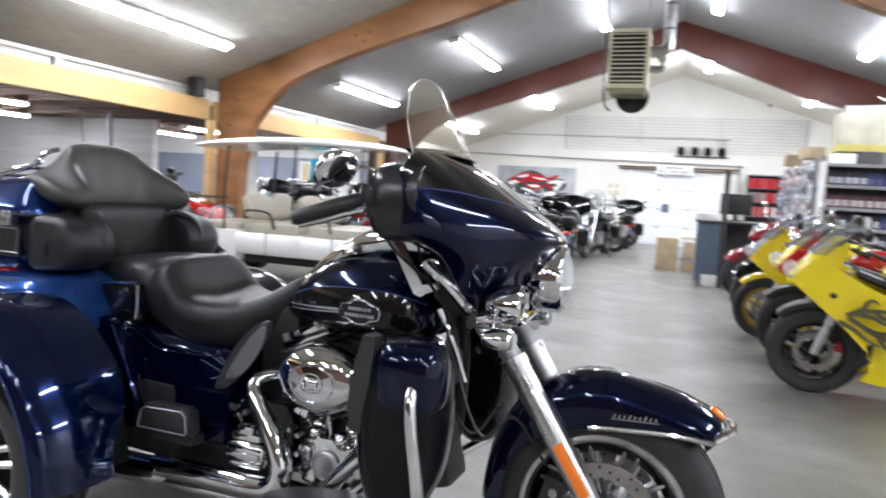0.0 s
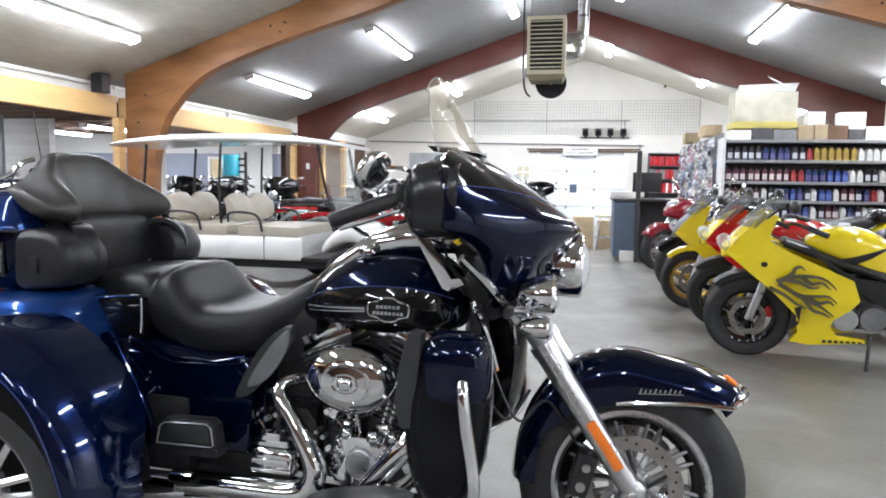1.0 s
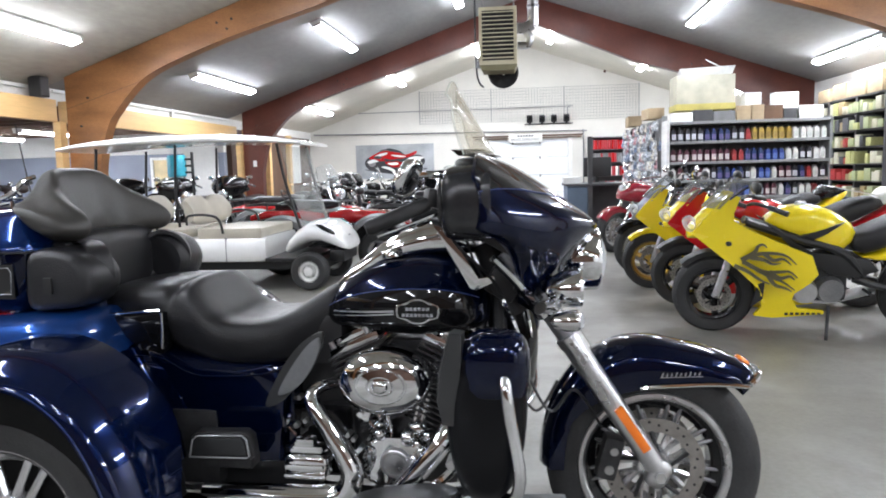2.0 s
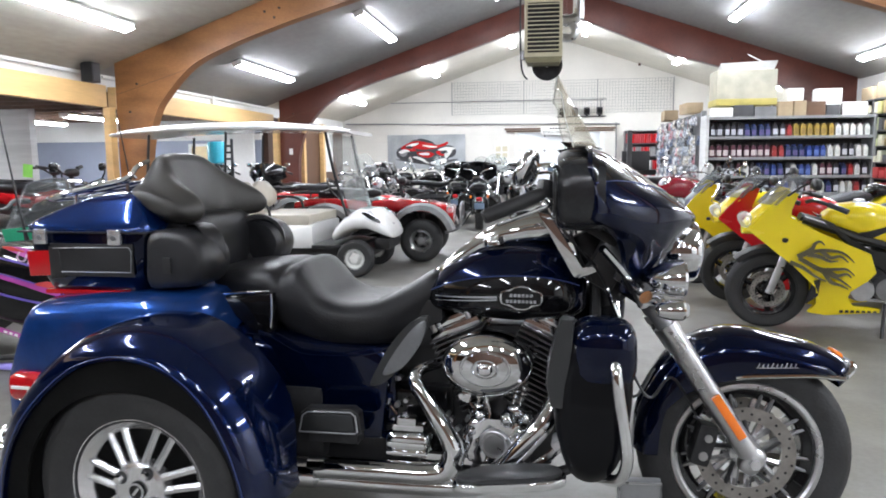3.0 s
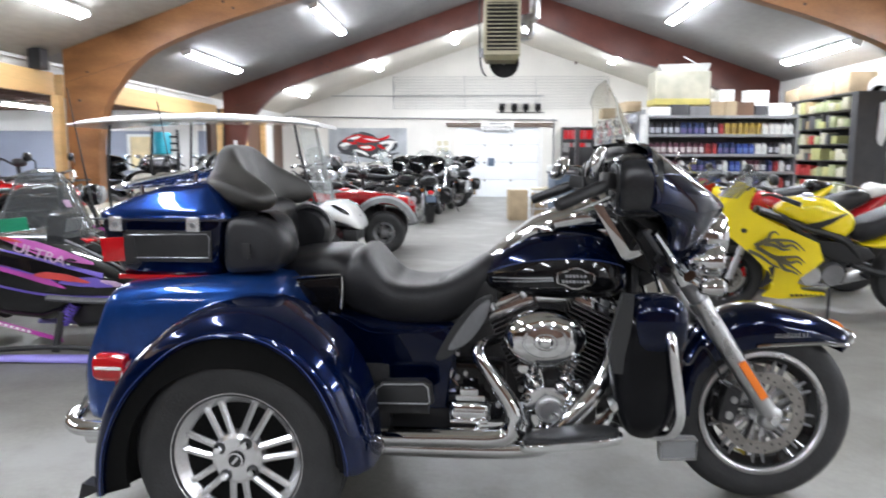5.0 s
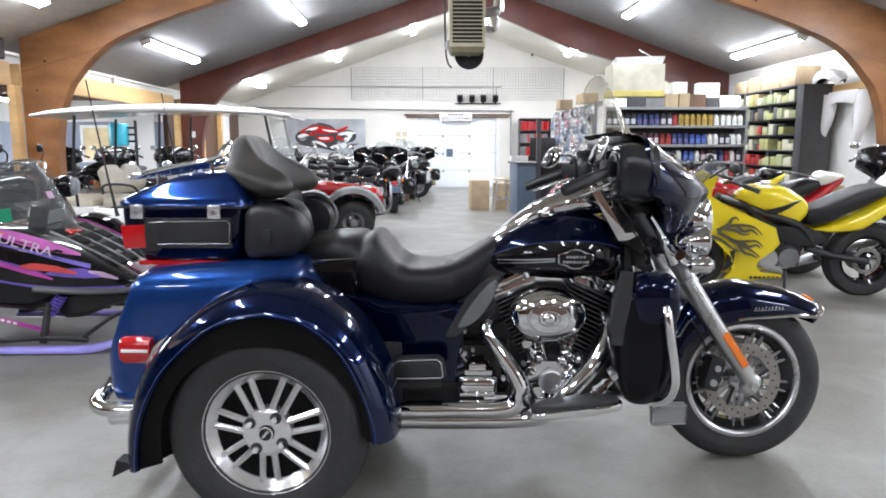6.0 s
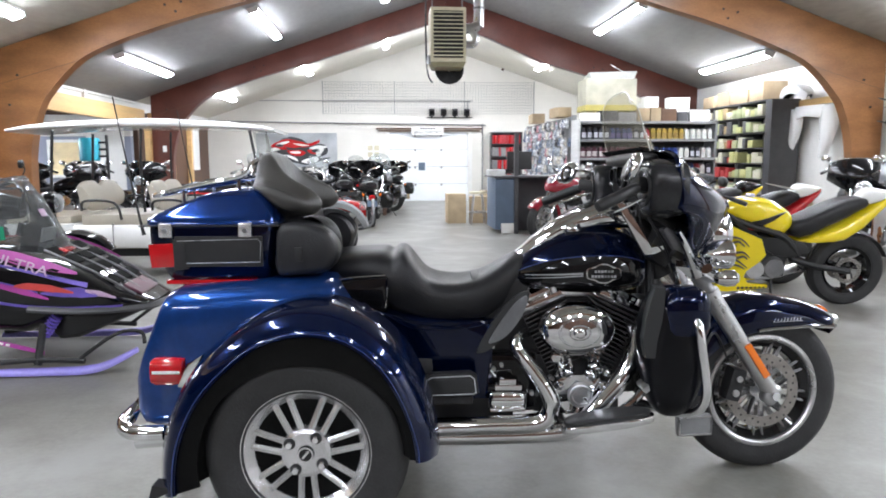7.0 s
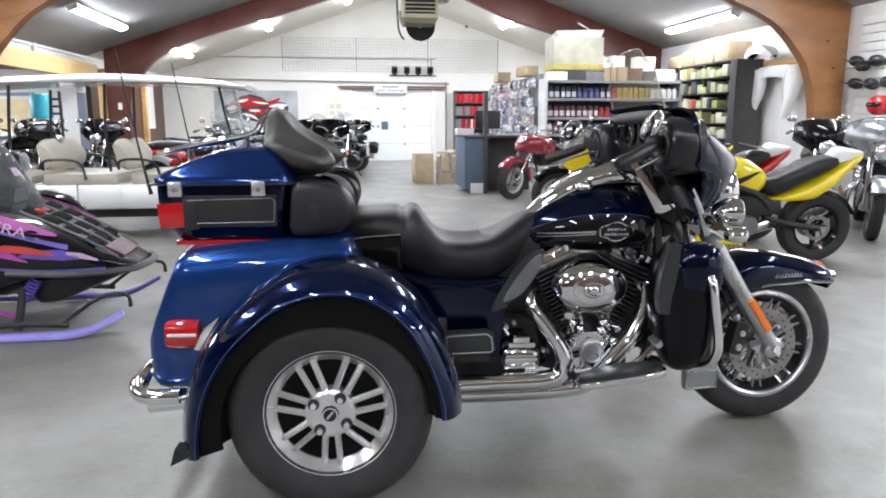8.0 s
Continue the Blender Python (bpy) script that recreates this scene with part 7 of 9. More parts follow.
for i in range(9):
    t = i / 8
    y = -0.05 - 0.80 * t
    d = 0.05 * math.sin(math.pi * t)
    rings.append([Vector((-0.10 - d, y, 0.03)), Vector((-0.13 - d, y, -0.06)), Vector((-0.11 - d, y, -0.20 + 0.06 * math.sin(math.pi * t))), Vector((-0.10 - d, y, -0.20 + 0.06 * math.sin(math.pi * t))), Vector((-0.115 - d, y, -0.06)), Vector((-0.09 - d, y, 0.03))])
loft(bm, rings)
part("bridge", bm, "white_body", a_, angle=60)
shell("fairing_panel", pose(5.16, 9.80, 2.06, -5, 0, 0), "white bodywork panel hung on the wall", 0.40, 0.80)
bm = B()
box(bm, (5.19, 10.3, 2.16), (0.08, 2.0, 0.10), bev=0.004)
whole("wall_rail", bm, "pine", "pale pine rail on the side wall", kind="structure")
fd = thing("spare_fender", pose(4.98, 10.55, 2.23, 0, 0, 90), "curved white fender with a black inside lying on the rail", "body panel")
rows = [(d, [(0.50 - k_ * 0.06, -0.12 * k_), (0.575, -0.105 * k_), (0.60, 0), (0.575, 0.105 * k_), (0.50 - k_ * 0.06, 0.12 * k_), (0.492 - k_ * 0.06, 0.108 * k_), (0.56, 0.09 * k_), (0.582, 0), (0.56, -0.09 * k_), (0.492 - k_ * 0.06, -0.108 * k_)]) for d, k_ in ((42, 0.35), (54, 0.7), (70, 0.95), (90, 1.0), (110, 1.0), (126, 0.85), (138, 0.5))]
bm = B()
arc_shell(bm, (0, -0.36), rows, 3)
part("shell", bm, "white_body", fd, angle=60)
bm = B()
arc_shell(bm, (0, -0.36), [(d, [(0.480, -0.10 * k_), (0.556, -0.086 * k_), (0.578, 0), (0.556, 0.086 * k_), (0.480, 0.10 * k_), (0.474, 0.09 * k_), (0.54, 0), (0.474, -0.09 * k_)]) for d, k_ in ((44, 0.35), (54, 0.68), (70, 0.9), (90, 0.95), (110, 0.95), (126, 0.8), (136, 0.5))], 3)
part("inner_lining", bm, "black", fd, angle=60)

# slat wall with caps and helmets
sl = thing("slat_wall", pose(5.22, 7.5, 0), "pale slatted display wall", "display")
for i in range(14):
    part("slat", boxed((0, 0, 1.0 + i * 0.12), (0.03, 2.0, 0.105), bev=0.004), "white_metal", sl)
cap = thing("cap", pose(5.115, 8.3, 1.95), "dark cap hung on the slatted wall", "cap", "caps on the slatted wall")
bm = B()
blob(bm, (0, 0, 0), (0.10, 0.09, 0.075), 2.2, 16)
part("crown", bm, "black", cap)
bm = B()
prism(bm, [(-0.20, -0.05), (-0.20, 0.05), (-0.08, 0.09), (-0.08, -0.09)], -0.035, -0.025, 0.003, axis="z")
part("peak", bm, "dark_grey", cap)
for k_, (y, z) in enumerate(((8.05, 2.0), (7.75, 1.97), (8.4, 1.72), (8.1, 1.70), (7.8, 1.72), (8.42, 2.02), (7.5, 1.9))):
    copy_thing(cap, pose(5.11, y, z, random.uniform(-15, 15), random.uniform(-10, 20), random.uniform(-30, 30)))
hm = thing("helmet", pose(4.95, 7.70, 1.41), "glossy red helmet on the display wall", "helmet", "helmets")
bm = B()
blob(bm, (0, 0, 0), (0.16, 0.125, 0.13), 2.3, 22)
part("shell", bm, "red", hm)
bm = B()
blob(bm, (-0.07, 0, 0.01), (0.098, 0.115, 0.05), 2.4, 18)
part("visor", bm, "black_gloss", hm)
part("peg", boxed((0.14, 0, 0.0), (0.2, 0.03, 0.02)), "steel", hm)



# ---- golf cart
gc = thing("golf_cart", pose(-4.1, 7.5, 0), "white four-seat golf cart with beige benches and a roof", "golf cart")
G = gc
for x, nm in ((1.22, "front_wheel"), (-1.36, "rear_wheel")):
    for s in (-1, 1):
        wheel(G, (x, s * 0.50, 0.205), 0.205, 0.115, 0.17, "three", 7, "white_metal", "white_metal", 0.05, side=s, name=nm)
bm = B()
box(bm, (-0.13, 0, 0.26), (3.0, 0.80, 0.10), bev=0.02)
part("chassis", bm, "black", G)
bm = B()
rings = []
for x, z0, z1, w in ((0.96, 0.38, 0.50, 0.50), (1.0, 0.40, 0.57, 0.52), (1.09, 0.46, 0.665, 0.535), (1.20, 0.50, 0.73, 0.54), (1.33, 0.50, 0.72, 0.53), (1.45, 0.45, 0.645, 0.48), (1.54, 0.41, 0.54, 0.40), (1.58, 0.40, 0.47, 0.30)):
    rings.append(sect(x, 0, (z0 + z1) / 2, w, (z1 - z0) / 2, 3.2, 26))
loft(bm, rings)
cw = part("front_cowl", bm, "white_body", G, "white moulded front cowl", angle=60)
bm = B()
box(bm, (1.46, 0, 0.34), (0.18, 0.60, 0.14), bev=0.05)
part("front_bumper", bm, "black", G)
for s in (-1, 1):
    bm = B()
    blob(bm, (1.38, s * 0.43, 0.64), (0.12, 0.075, 0.032), 2.2, 16, (0, 30, s * -22))
    part("headlight", bm, "black_gloss", cw, "dark slanted headlight")
    bm = B()
    blob(bm, (1.53, s * 0.0 + s * 0.02, 0.53), (0.012, 0.03, 0.03), 2.4, 10)
    part("emblem", bm, "steel", cw)
for bx_, back in ((0.30, -0.13), (-0.55, -0.86)):
    bm = B()
    rings = []
    for x, k in ((bx_ - 0.42, 0.9), (bx_ - 0.40, 1.0), (bx_ + 0.36, 1.0), (bx_ + 0.44, 0.92)):
        rings.append(sect(x, 0, 0.44, 0.56 * k, 0.14, 8, 24))
    loft(bm, rings)
    bb = part("seat_base", bm, "white_body", G, "white seat base box")
    part("base_seam", boxed((bx_ + 0.02, 0, 0.45), (0.008, 1.126, 0.26)), "grey_plastic", bb)
    bm = B()
    box(bm, (bx_ + 0.05, 0, 0.62), (0.72, 1.06, 0.12), bev=0.04)
    part("seat_cushion", bm, "beige", G, "beige vinyl bench cushion")
    bm = B()
    rings = []
    for i in range(21):
        u = -1 + 2 * i / 20
        y = 0.50 * u
        top = 1.03 - 0.06 * math.exp(-(u / 0.18) ** 2) - 0.05 * abs(u) ** 6
        bot = 0.72 + 0.04 * abs(u) ** 5
        k = 1 if abs(u) < 0.95 else 0.6
        o = [(-0.05, bot), (-0.06 * k, (bot + top) / 2), (-0.10, top - 0.02), (-0.13, top), (-0.165, top - 0.02), (-0.14, (bot + top) / 2), (-0.12, bot)]
        rings.append([Vector((back + 0.12 + v.x, y, v.z)) for v in spline([(a, 0, b) for a, b in o], 2, closed=True)])
    loft(bm, rings)
    part("seat_back", bm, "beige", G, "beige padded seat back", angle=60)
    for s in (-1, 1):
        bm = B()
        tube(bm, [(back + 0.0, s * 0.50, 0.72), (back + 0.05, s * 0.54, 0.82), (back + 0.35, s * 0.54, 0.80), (back + 0.42, s * 0.54, 0.62)], 0.014, 8, 5)
        part("armrest", bm, "black", G)
bm = B()
box(bm, (0.98, 0, 0.33), (0.5, 1.05, 0.04), bev=0.01)
part("floor_pan", bm, "black", G)
bm = B()
prism(bm, [(-1.66, 0.46), (-1.64, 0.585), (-0.93, 0.585), (-0.93, 0.24), (-1.08, 0.24), (-1.13, 0.36), (-1.22, 0.44), (-1.36, 0.47), (-1.50, 0.46)], -0.56, 0.56, 0.03)
part("rear_body", bm, "white_body", G)
bm = B()
box(bm, (-1.30, 0, 0.625), (0.66, 1.04, 0.075), bev=0.025)
part("rear_deck", bm, "beige", G, "flat beige rear deck pad")
bm = B()
rings = []
for i in range(13):
    u = -1 + 2 * i / 12
    x = -0.20 + 1.38 * u
    dz = 0.085 * (1 - u * u) - 0.03 * abs(u) ** 6
    rings.append(sect(x, 0, 1.575 + dz * 0.5, 0.58 * (1 - 0.12 * abs(u) ** 8), 0.035 + dz * 0.5, 4, 24, lo=0.02))
loft(bm, rings)
part("roof", bm, "white_body", G, "white moulded roof", angle=60)
for s in (-1, 1):
    part("roof_post", tubed([(1.14, s * 0.52, 0.66), (1.0, s * 0.52, 1.15), (0.92, s * 0.51, 1.56)], 0.016, 8, 4), "black", G)
    part("roof_post", tubed([(-1.12, s * 0.52, 0.5), (-1.14, s * 0.52, 1.0), (-1.1, s * 0.51, 1.56)], 0.016, 8, 4), "black", G)
    part("roof_post", tubed([(-0.20, s * 0.52, 0.70), (-0.22, s * 0.52, 1.1), (-0.20, s * 0.51, 1.58)], 0.014, 8, 4), "black", G)
for (a, b), (c_, d) in (((1.16, 0.70), (1.04, 1.12)), ((1.035, 1.135), (0.95, 1.54))):
    bm = B()
    loft(bm, [[Vector((a, y, b)), Vector((a + 0.005, y, b)), Vector((c_ + 0.005, y, d)), Vector((c_, y, d))] for y in (-0.50, 0.50)])
    part("windscreen", bm, "clear", G, "clear folding windscreen")
bm = B()
lathe(bm, [(0.15, 0), (0.165, 0.01), (0.15, 0.02), (0.138, 0.01)], pose(0.78, 0.22, 0.92, 0, 55, 0), 20, closed=True)
part("steering_wheel", bm, "black", G)


# ---- quad bikes
def quad(m, label, paint="red", trim="grey_plastic"):
    ob = thing("quad_bike", m, label, "quad bike", "quad bikes")
    for x in (0.0, 1.22):
        for s in (-1, 1):
            wheel(ob, (x, s * 0.42, 0.27), 0.27, 0.145, 0.22, "three", 5, "satin", "steel", 0.06, side=s, name="front_wheel" if x else "rear_wheel")
    bm = B()
    box(bm, (0.6, 0, 0.45), (1.2, 0.30, 0.28), bev=0.05)
    part("engine_block", bm, "iron", ob)
    for x, r in ((0.0, 0.40), (1.22, 0.40)):
        for s in (-1, 1):
            bm = B()
            arc_shell(bm, (x, 0.30), [(d, [(r + 0.02, s * 0.20), (r + 0.035, s * 0.40), (r + 0.01, s * 0.545), (r - 0.05, s * 0.565), (r - 0.05, s * 0.545), (r - 0.01, s * 0.52), (r, s * 0.22)]) for d in ((15, 60, 90, 130, 170) if x else (25, 60, 90, 130, 165))], 3)
            part("fender", bm, trim, ob, "grey plastic fender", angle=60)
    bm = B()
    rings = [sect(x, 0, z, w, h_, 3.5, 20) for x, z, w, h_ in ((0.55, 0.66, 0.16, 0.09), (0.8, 0.69, 0.2, 0.10), (1.0, 0.68, 0.24, 0.09), (1.25, 0.67, 0.25, 0.075), (1.5, 0.62, 0.26, 0.09), (1.6, 0.55, 0.22, 0.10))]
    loft(bm, rings)
    part("front_body", bm, paint, ob, "red front body", angle=60)
    bm = B()
    rings = [sect(x, 0, z, w, h_, 3.5, 20) for x, z, w, h_ in ((-0.42, 0.70, 0.34, 0.05), (-0.2, 0.74, 0.36, 0.06), (0.2, 0.72, 0.30, 0.07), (0.5, 0.66, 0.2, 0.08))]
    loft(bm, rings)
    part("rear_body", bm, paint, ob, "red rear body", angle=60)
    bm = B()
    rings = [sect(x, 0, z, w, h_, 3, 18) for x, z, w, h_ in ((-0.15, 0.82, 0.16, 0.05), (0.0, 0.85, 0.17, 0.07), (0.3, 0.83, 0.16, 0.07), (0.55, 0.84, 0.12, 0.06), (0.65, 0.84, 0.08, 0.03))]
    loft(bm, rings)
    part("seat", bm, "vinyl", ob)
    for x0, x1, z in ((-0.45, 0.0, 0.86), (1.1, 1.5, 0.80)):
        bm = B()
        tube(bm, [(x0, -0.4, z), (x1, -0.4, z), (x1, 0.4, z), (x0, 0.4, z), (x0, -0.4, z)], 0.010, 6, 0)
        rk_ = part("luggage_rack", bm, "iron", ob, "black tube rack")
        for y in np.linspace(-0.26, 0.26, 5):
            part("rack_bar", tubed([(x0, y, z), (x1, y, z)], 0.009, 6, 0), "iron", rk_)
        for y in (-0.25, 0.25):
            part("rack_leg", tubed([((x0 + x1) / 2, y, z), ((x0 + x1) / 2, y, z - 0.18)], 0.010, 6, 0), "iron", rk_)
    bm = B()
    tube(bm, [(0.80, -0.38, 1.06), (0.86, -0.22, 1.04), (0.90, -0.08, 0.98), (0.90, 0.08, 0.98), (0.86, 0.22, 1.04), (0.80, 0.38, 1.06)], 0.012, 8, 4)
    tube(bm, [(0.92, 0, 0.80), (0.90, 0, 0.99)], 0.025, 8, 0)
    part("handlebar", bm, "iron", ob)
    for s in (-1, 1):
        part("grip", cyled((0.80, s * 0.28, 1.053), (0.775, s * 0.40, 1.07), 0.019, n=10), "black", ob)
        bm = B()
        blob(bm, (1.56, s * 0.2, 0.64), (0.05, 0.08, 0.05), 2.6, 12)
        part("headlight", bm, "lens", ob)
    bm = B()
    blob(bm, (0.92, 0, 1.0), (0.06, 0.10, 0.05), 2.6, 14)
    part("dash_pod", bm, "black", ob)
    bm = B()
    tube(bm, [(1.5, -0.28, 0.35), (1.68, -0.26, 0.42), (1.7, -0.2, 0.68), (1.7, 0.2, 0.68), (1.68, 0.26, 0.42), (1.5, 0.28, 0.35)], 0.018, 8, 4)
    tube(bm, [(1.69, -0.25, 0.52), (1.69, 0.25, 0.52)], 0.015, 8, 0)
    part("bull_bar", bm, "steel", ob, "grey steel bull bar")
    for x in (0.0, 1.22):
        part("axle", cyled((x, -0.4, 0.27), (x, 0.4, 0.27), 0.035, n=10), "iron", ob)
        for s in (-1, 1):
            part("shock_absorber", cyled((x, s * 0.3, 0.30), (1.1 if x else 0.1, s * 0.18, 0.66 if x else 0.62), 0.03, n=10), "iron", ob)
    return ob


q1_ = quad(pose(-3.62, 8.62, 0, 0, 0, 3), "red and grey quad bike with black racks")
copy_thing(q1_, pose(-4.75, 10.6, 0, 0, 0, 6))
q2_ = quad(pose(-7.95, 8.0, 0, 0, 0, 2) @ Matrix.Diagonal((1.12, 1.12, 1.14, 1)), "red quad bike with black plastics in the annex", "red", "black")
copy_thing(q2_, pose(-9.3, 9.35, 0, 0, 0, 10))
tag_ = thing("price_tag", pose(-7.2, 7.6, 1.12), "bright green paper tag hung on a handlebar", "tag")
part("card", boxed((0, 0, 0.05), (0.13, 0.004, 0.16), (0, 6, 0)), mat("lime_card", (0.30, 0.75, 0.12), 0.6), tag_)
part("string", cyled((0, 0, 0.12), (0.02, 0, 0.0), 0.002, n=5), "paper", tag_)


# ---- cruisers
M["crimson"] = mat("crimson_body_paint", (0.23, 0.005, 0.016), 0.25, coat=1.0, var=0.06)


def cruiser(m, label, paint="black_gloss", bags=True, screen=True, batwing=False, accent="chrome", shield="clear"):
    ob = thing("cruiser", m, label, "motorcycle", "parked motorcycles")
    wheel(ob, (0, 0, 0.31), 0.31, 0.20, 0.15, "pairs", 5, "satin", "satin", 0.02, name="rear_wheel")
    wheel(ob, (1.6, 0, 0.31), 0.31, 0.215, 0.12, "pairs", 5, "satin", "satin", 0.02, disc=0.14, name="front_wheel")
    bm = B()
    arc_shell(bm, (0, 0.31), [(d, [(0.28, -0.10), (0.34, -0.105), (0.37, -0.06), (0.37, 0.06), (0.34, 0.105), (0.28, 0.10), (0.28, 0.09), (0.355, 0.0), (0.28, -0.09)]) for d in (20, 60, 100, 140, 175)], 3)
    part("rear_fender", bm, paint, ob, angle=60)
    bm = B()
    arc_shell(bm, (1.6, 0.31), [(d, [(0.28, -0.085), (0.34, -0.09), (0.365, -0.05), (0.365, 0.05), (0.34, 0.09), (0.28, 0.085), (0.28, 0.075), (0.35, 0.0), (0.28, -0.075)]) for d in (35, 70, 100, 140, 185)], 3)
    part("front_fender", bm, paint, ob, angle=60)
    bm = B()
    loft(bm, [sect(x, 0, z, w, h_, 2.4, 20) for x, z, w, h_ in ((0.62, 0.78, 0.05, 0.03), (0.72, 0.83, 0.12, 0.08), (0.9, 0.87, 0.16, 0.11), (1.1, 0.88, 0.15, 0.11), (1.22, 0.86, 0.09, 0.08))])
    part("fuel_tank", bm, paint, ob, angle=60)
    bm = B()
    loft(bm, [sect(x, 0, z, w, h_, 2.8, 18) for x, z, w, h_ in ((-0.22, 0.80, 0.10, 0.04), (-0.05, 0.80, 0.14, 0.06), (0.15, 0.78, 0.15, 0.06), (0.28, 0.76, 0.18, 0.07), (0.45, 0.74, 0.18, 0.06), (0.65, 0.78, 0.10, 0.05))])
    part("seat", bm, "vinyl", ob, angle=60)
    bm = B()
    box(bm, (0.85, 0, 0.38), (0.55, 0.24, 0.28), bev=0.05)
    part("engine_case", bm, "satin", ob)
    for foot, top in (((0.84, 0.48), (0.74, 0.72)), ((0.92, 0.48), (1.03, 0.72))):
        bm = B()
        d = Vector((top[0] - foot[0], 0, top[1] - foot[1]))
        an = math.degrees(math.atan2(d.x, d.z))
        u_ = d.normalized()
        side_ = Vector((u_.z, 0, -u_.x))
        rings = []
        for i in range(16):
            k = 1.0 if i % 4 < 2 else 0.8
            o_ = Vector((foot[0], 0, foot[1])) + d * (((i // 2) + (0.0 if i % 2 == 0 else 0.95)) / 8)
            rings.append([o_ + side_ * (0.075 * k * a) + Vector((0, 0.10 * k * b, 0)) for a, b in ((-1, -0.7), (-0.7, -1), (0.7, -1), (1, -0.7), (1, 0.7), (0.7, 1), (-0.7, 1), (-1, 0.7))])
        loft(bm, rings)
        part("cylinder", bm, "iron", ob)
    bm = B()
    lathe(bm, [(0.001, 0.06), (0.08, 0.055), (0.10, 0.03), (0.10, 0)], Matrix.Translation((0.88, -0.15, 0.60)) @ pose(0, 0, 0, 90, 0, 0), 20)
    part("air_cleaner", bm, "chrome", ob)
    for k_ in (0, 1):
        bm = B()
        tube(bm, [(0.75 + 0.25 * k_, -0.15, 0.58), (0.78 + 0.25 * k_, -0.22, 0.45), (0.7 + 0.1 * k_, -0.23, 0.30), (0.3, -0.23, 0.26 + 0.06 * k_), (-0.35, -0.23, 0.28 + 0.07 * k_)], [0.025, 0.027, 0.03, 0.04, 0.042], 12, 5)
        part("exhaust_pipe", bm, "chrome", ob)
    for s in (-1, 1):
        bm = B()
        cyl(bm, (1.6, s * 0.10, 0.31), (1.27, s * 0.10, 0.98), 0.026, n=12)
        part("fork_leg", bm, "chrome", ob)
        bm = B()
        tube(bm, [(1.24, s * 0.04, 1.0), (1.22, s * 0.15, 1.08), (1.12, s * 0.33, 1.10), (0.95, s * 0.42, 1.04)], 0.013, 8, 5)
        hb = part("handlebar", bm, "chrome", ob)
        part("grip", cyled((1.03, s * 0.375, 1.072), (0.93, s * 0.425, 1.033), 0.019, n=10), "black", hb)
        bm = B()
        tube(bm, [(1.12, s * 0.33, 1.10), (1.14, s * 0.36, 1.17), (1.12, s * 0.38, 1.2)], 0.006, 6, 3)
        blob(bm, (1.10, s * 0.40, 1.215), (0.02, 0.06, 0.04), 2.4, 12)
        part("mirror", bm, accent, hb)
        bm = B()
        blob(bm, (-0.28, s * 0.16, 0.62), (0.04, 0.03, 0.03), 2.2, 10)
        part("turn_signal", bm, "orange", ob)
        if bags:
            bm = B()
            loft(bm, [sect(x, s * 0.27, 0.52, 0.11, h_, 4, 18) for x, h_ in ((-0.38, 0.12), (-0.34, 0.15), (0.2, 0.15), (0.3, 0.08))])
            part("saddlebag", bm, paint, ob, angle=60)
    bm = B()
    blob(bm, (1.42, 0, 0.90), (0.10, 0.095, 0.095), 2.2, 18)
    hl_ = part("headlamp", bm, accent, ob)
    bm = B()
    blob(bm, (1.48, 0, 0.90), (0.05, 0.08, 0.08), 2.2, 14)
    part("headlamp_lens", bm, "lens", hl_)
    bm = B()
    blob(bm, (-0.36, 0, 0.58), (0.04, 0.06, 0.04), 2.6, 12)
    part("tail_lamp", bm, "lamp_red", ob)
    part("plate", boxed((-0.40, 0, 0.46), (0.012, 0.18, 0.11), (0, 12, 0), 0.004), "counter", ob)
    if batwing:
        bm = B()
        rings, rim_ = [], []
        for i in range(21):
            u = -1 + 2 * i / 20
            y = 0.37 * u
            top = 1.24 - 0.09 * abs(u) ** 2.5
            low = 0.80 + 0.16 * abs(u) ** 1.4
            x = 1.44 - 0.26 * abs(u) ** 1.8
            mid_ = (top + low) / 2
            o_ = [Vector((x - 0.20 + 0.1 * abs(u), y, top)), Vector((x - 0.10, y, top - 0.01)), Vector((x, y, mid_ + 0.03)), Vector((x - 0.01, y, mid_ - 0.05)), Vector((x - 0.09, y, low)), Vector((x - 0.13, y, low + 0.01)), Vector((x - 0.08, y * 0.96, mid_)), Vector((x - 0.16, y * 0.96, top - 0.03))]
            rings.append(o_)
            rim_.append(o_[0] + Vector((0, 0, 0.006)))
        loft(bm, rings)
        fr_ = part("fairing", bm, paint, ob, "handlebar fairing", angle=60)
        part("fairing_trim", tubed(rim_, 0.008, 6, 0), "chrome", fr_)
    if screen:
        bm = B()
        rings = []
        for i in range(9):
            u = -1 + 2 * i / 8
            a = [Vector((1.34 - 0.10 * u * u, 0.26 * u, 1.02)), Vector((1.24 - 0.10 * u * u, 0.25 * u, 1.25)), Vector((1.18 - 0.09 * u * u, 0.19 * u, 1.40 - 0.06 * u * u))]
            rings.append(a + [v + Vector((-0.005, 0, 0)) for v in a[::-1]])
        loft(bm, rings)
        part("windscreen", bm, shield, ob, angle=60)
    bm = B()
    tube(bm, [(0.2, -0.10, 0.30), (0.6, -0.12, 0.24), (1.05, -0.12, 0.26), (1.22, -0.06, 0.75)], 0.018, 8, 4)
    tube(bm, [(0.2, 0.10, 0.30), (0.6, 0.12, 0.24), (1.05, 0.12, 0.26), (1.22, 0.06, 0.75)], 0.018, 8, 4)
    tube(bm, [(0.0, -0.09, 0.31), (0.55, -0.09, 0.45)], 0.02, 8, 0)
    tube(bm, [(0.0, 0.09, 0.31), (0.55, 0.09, 0.45)], 0.02, 8, 0)
    part("frame", bm, "iron", ob)
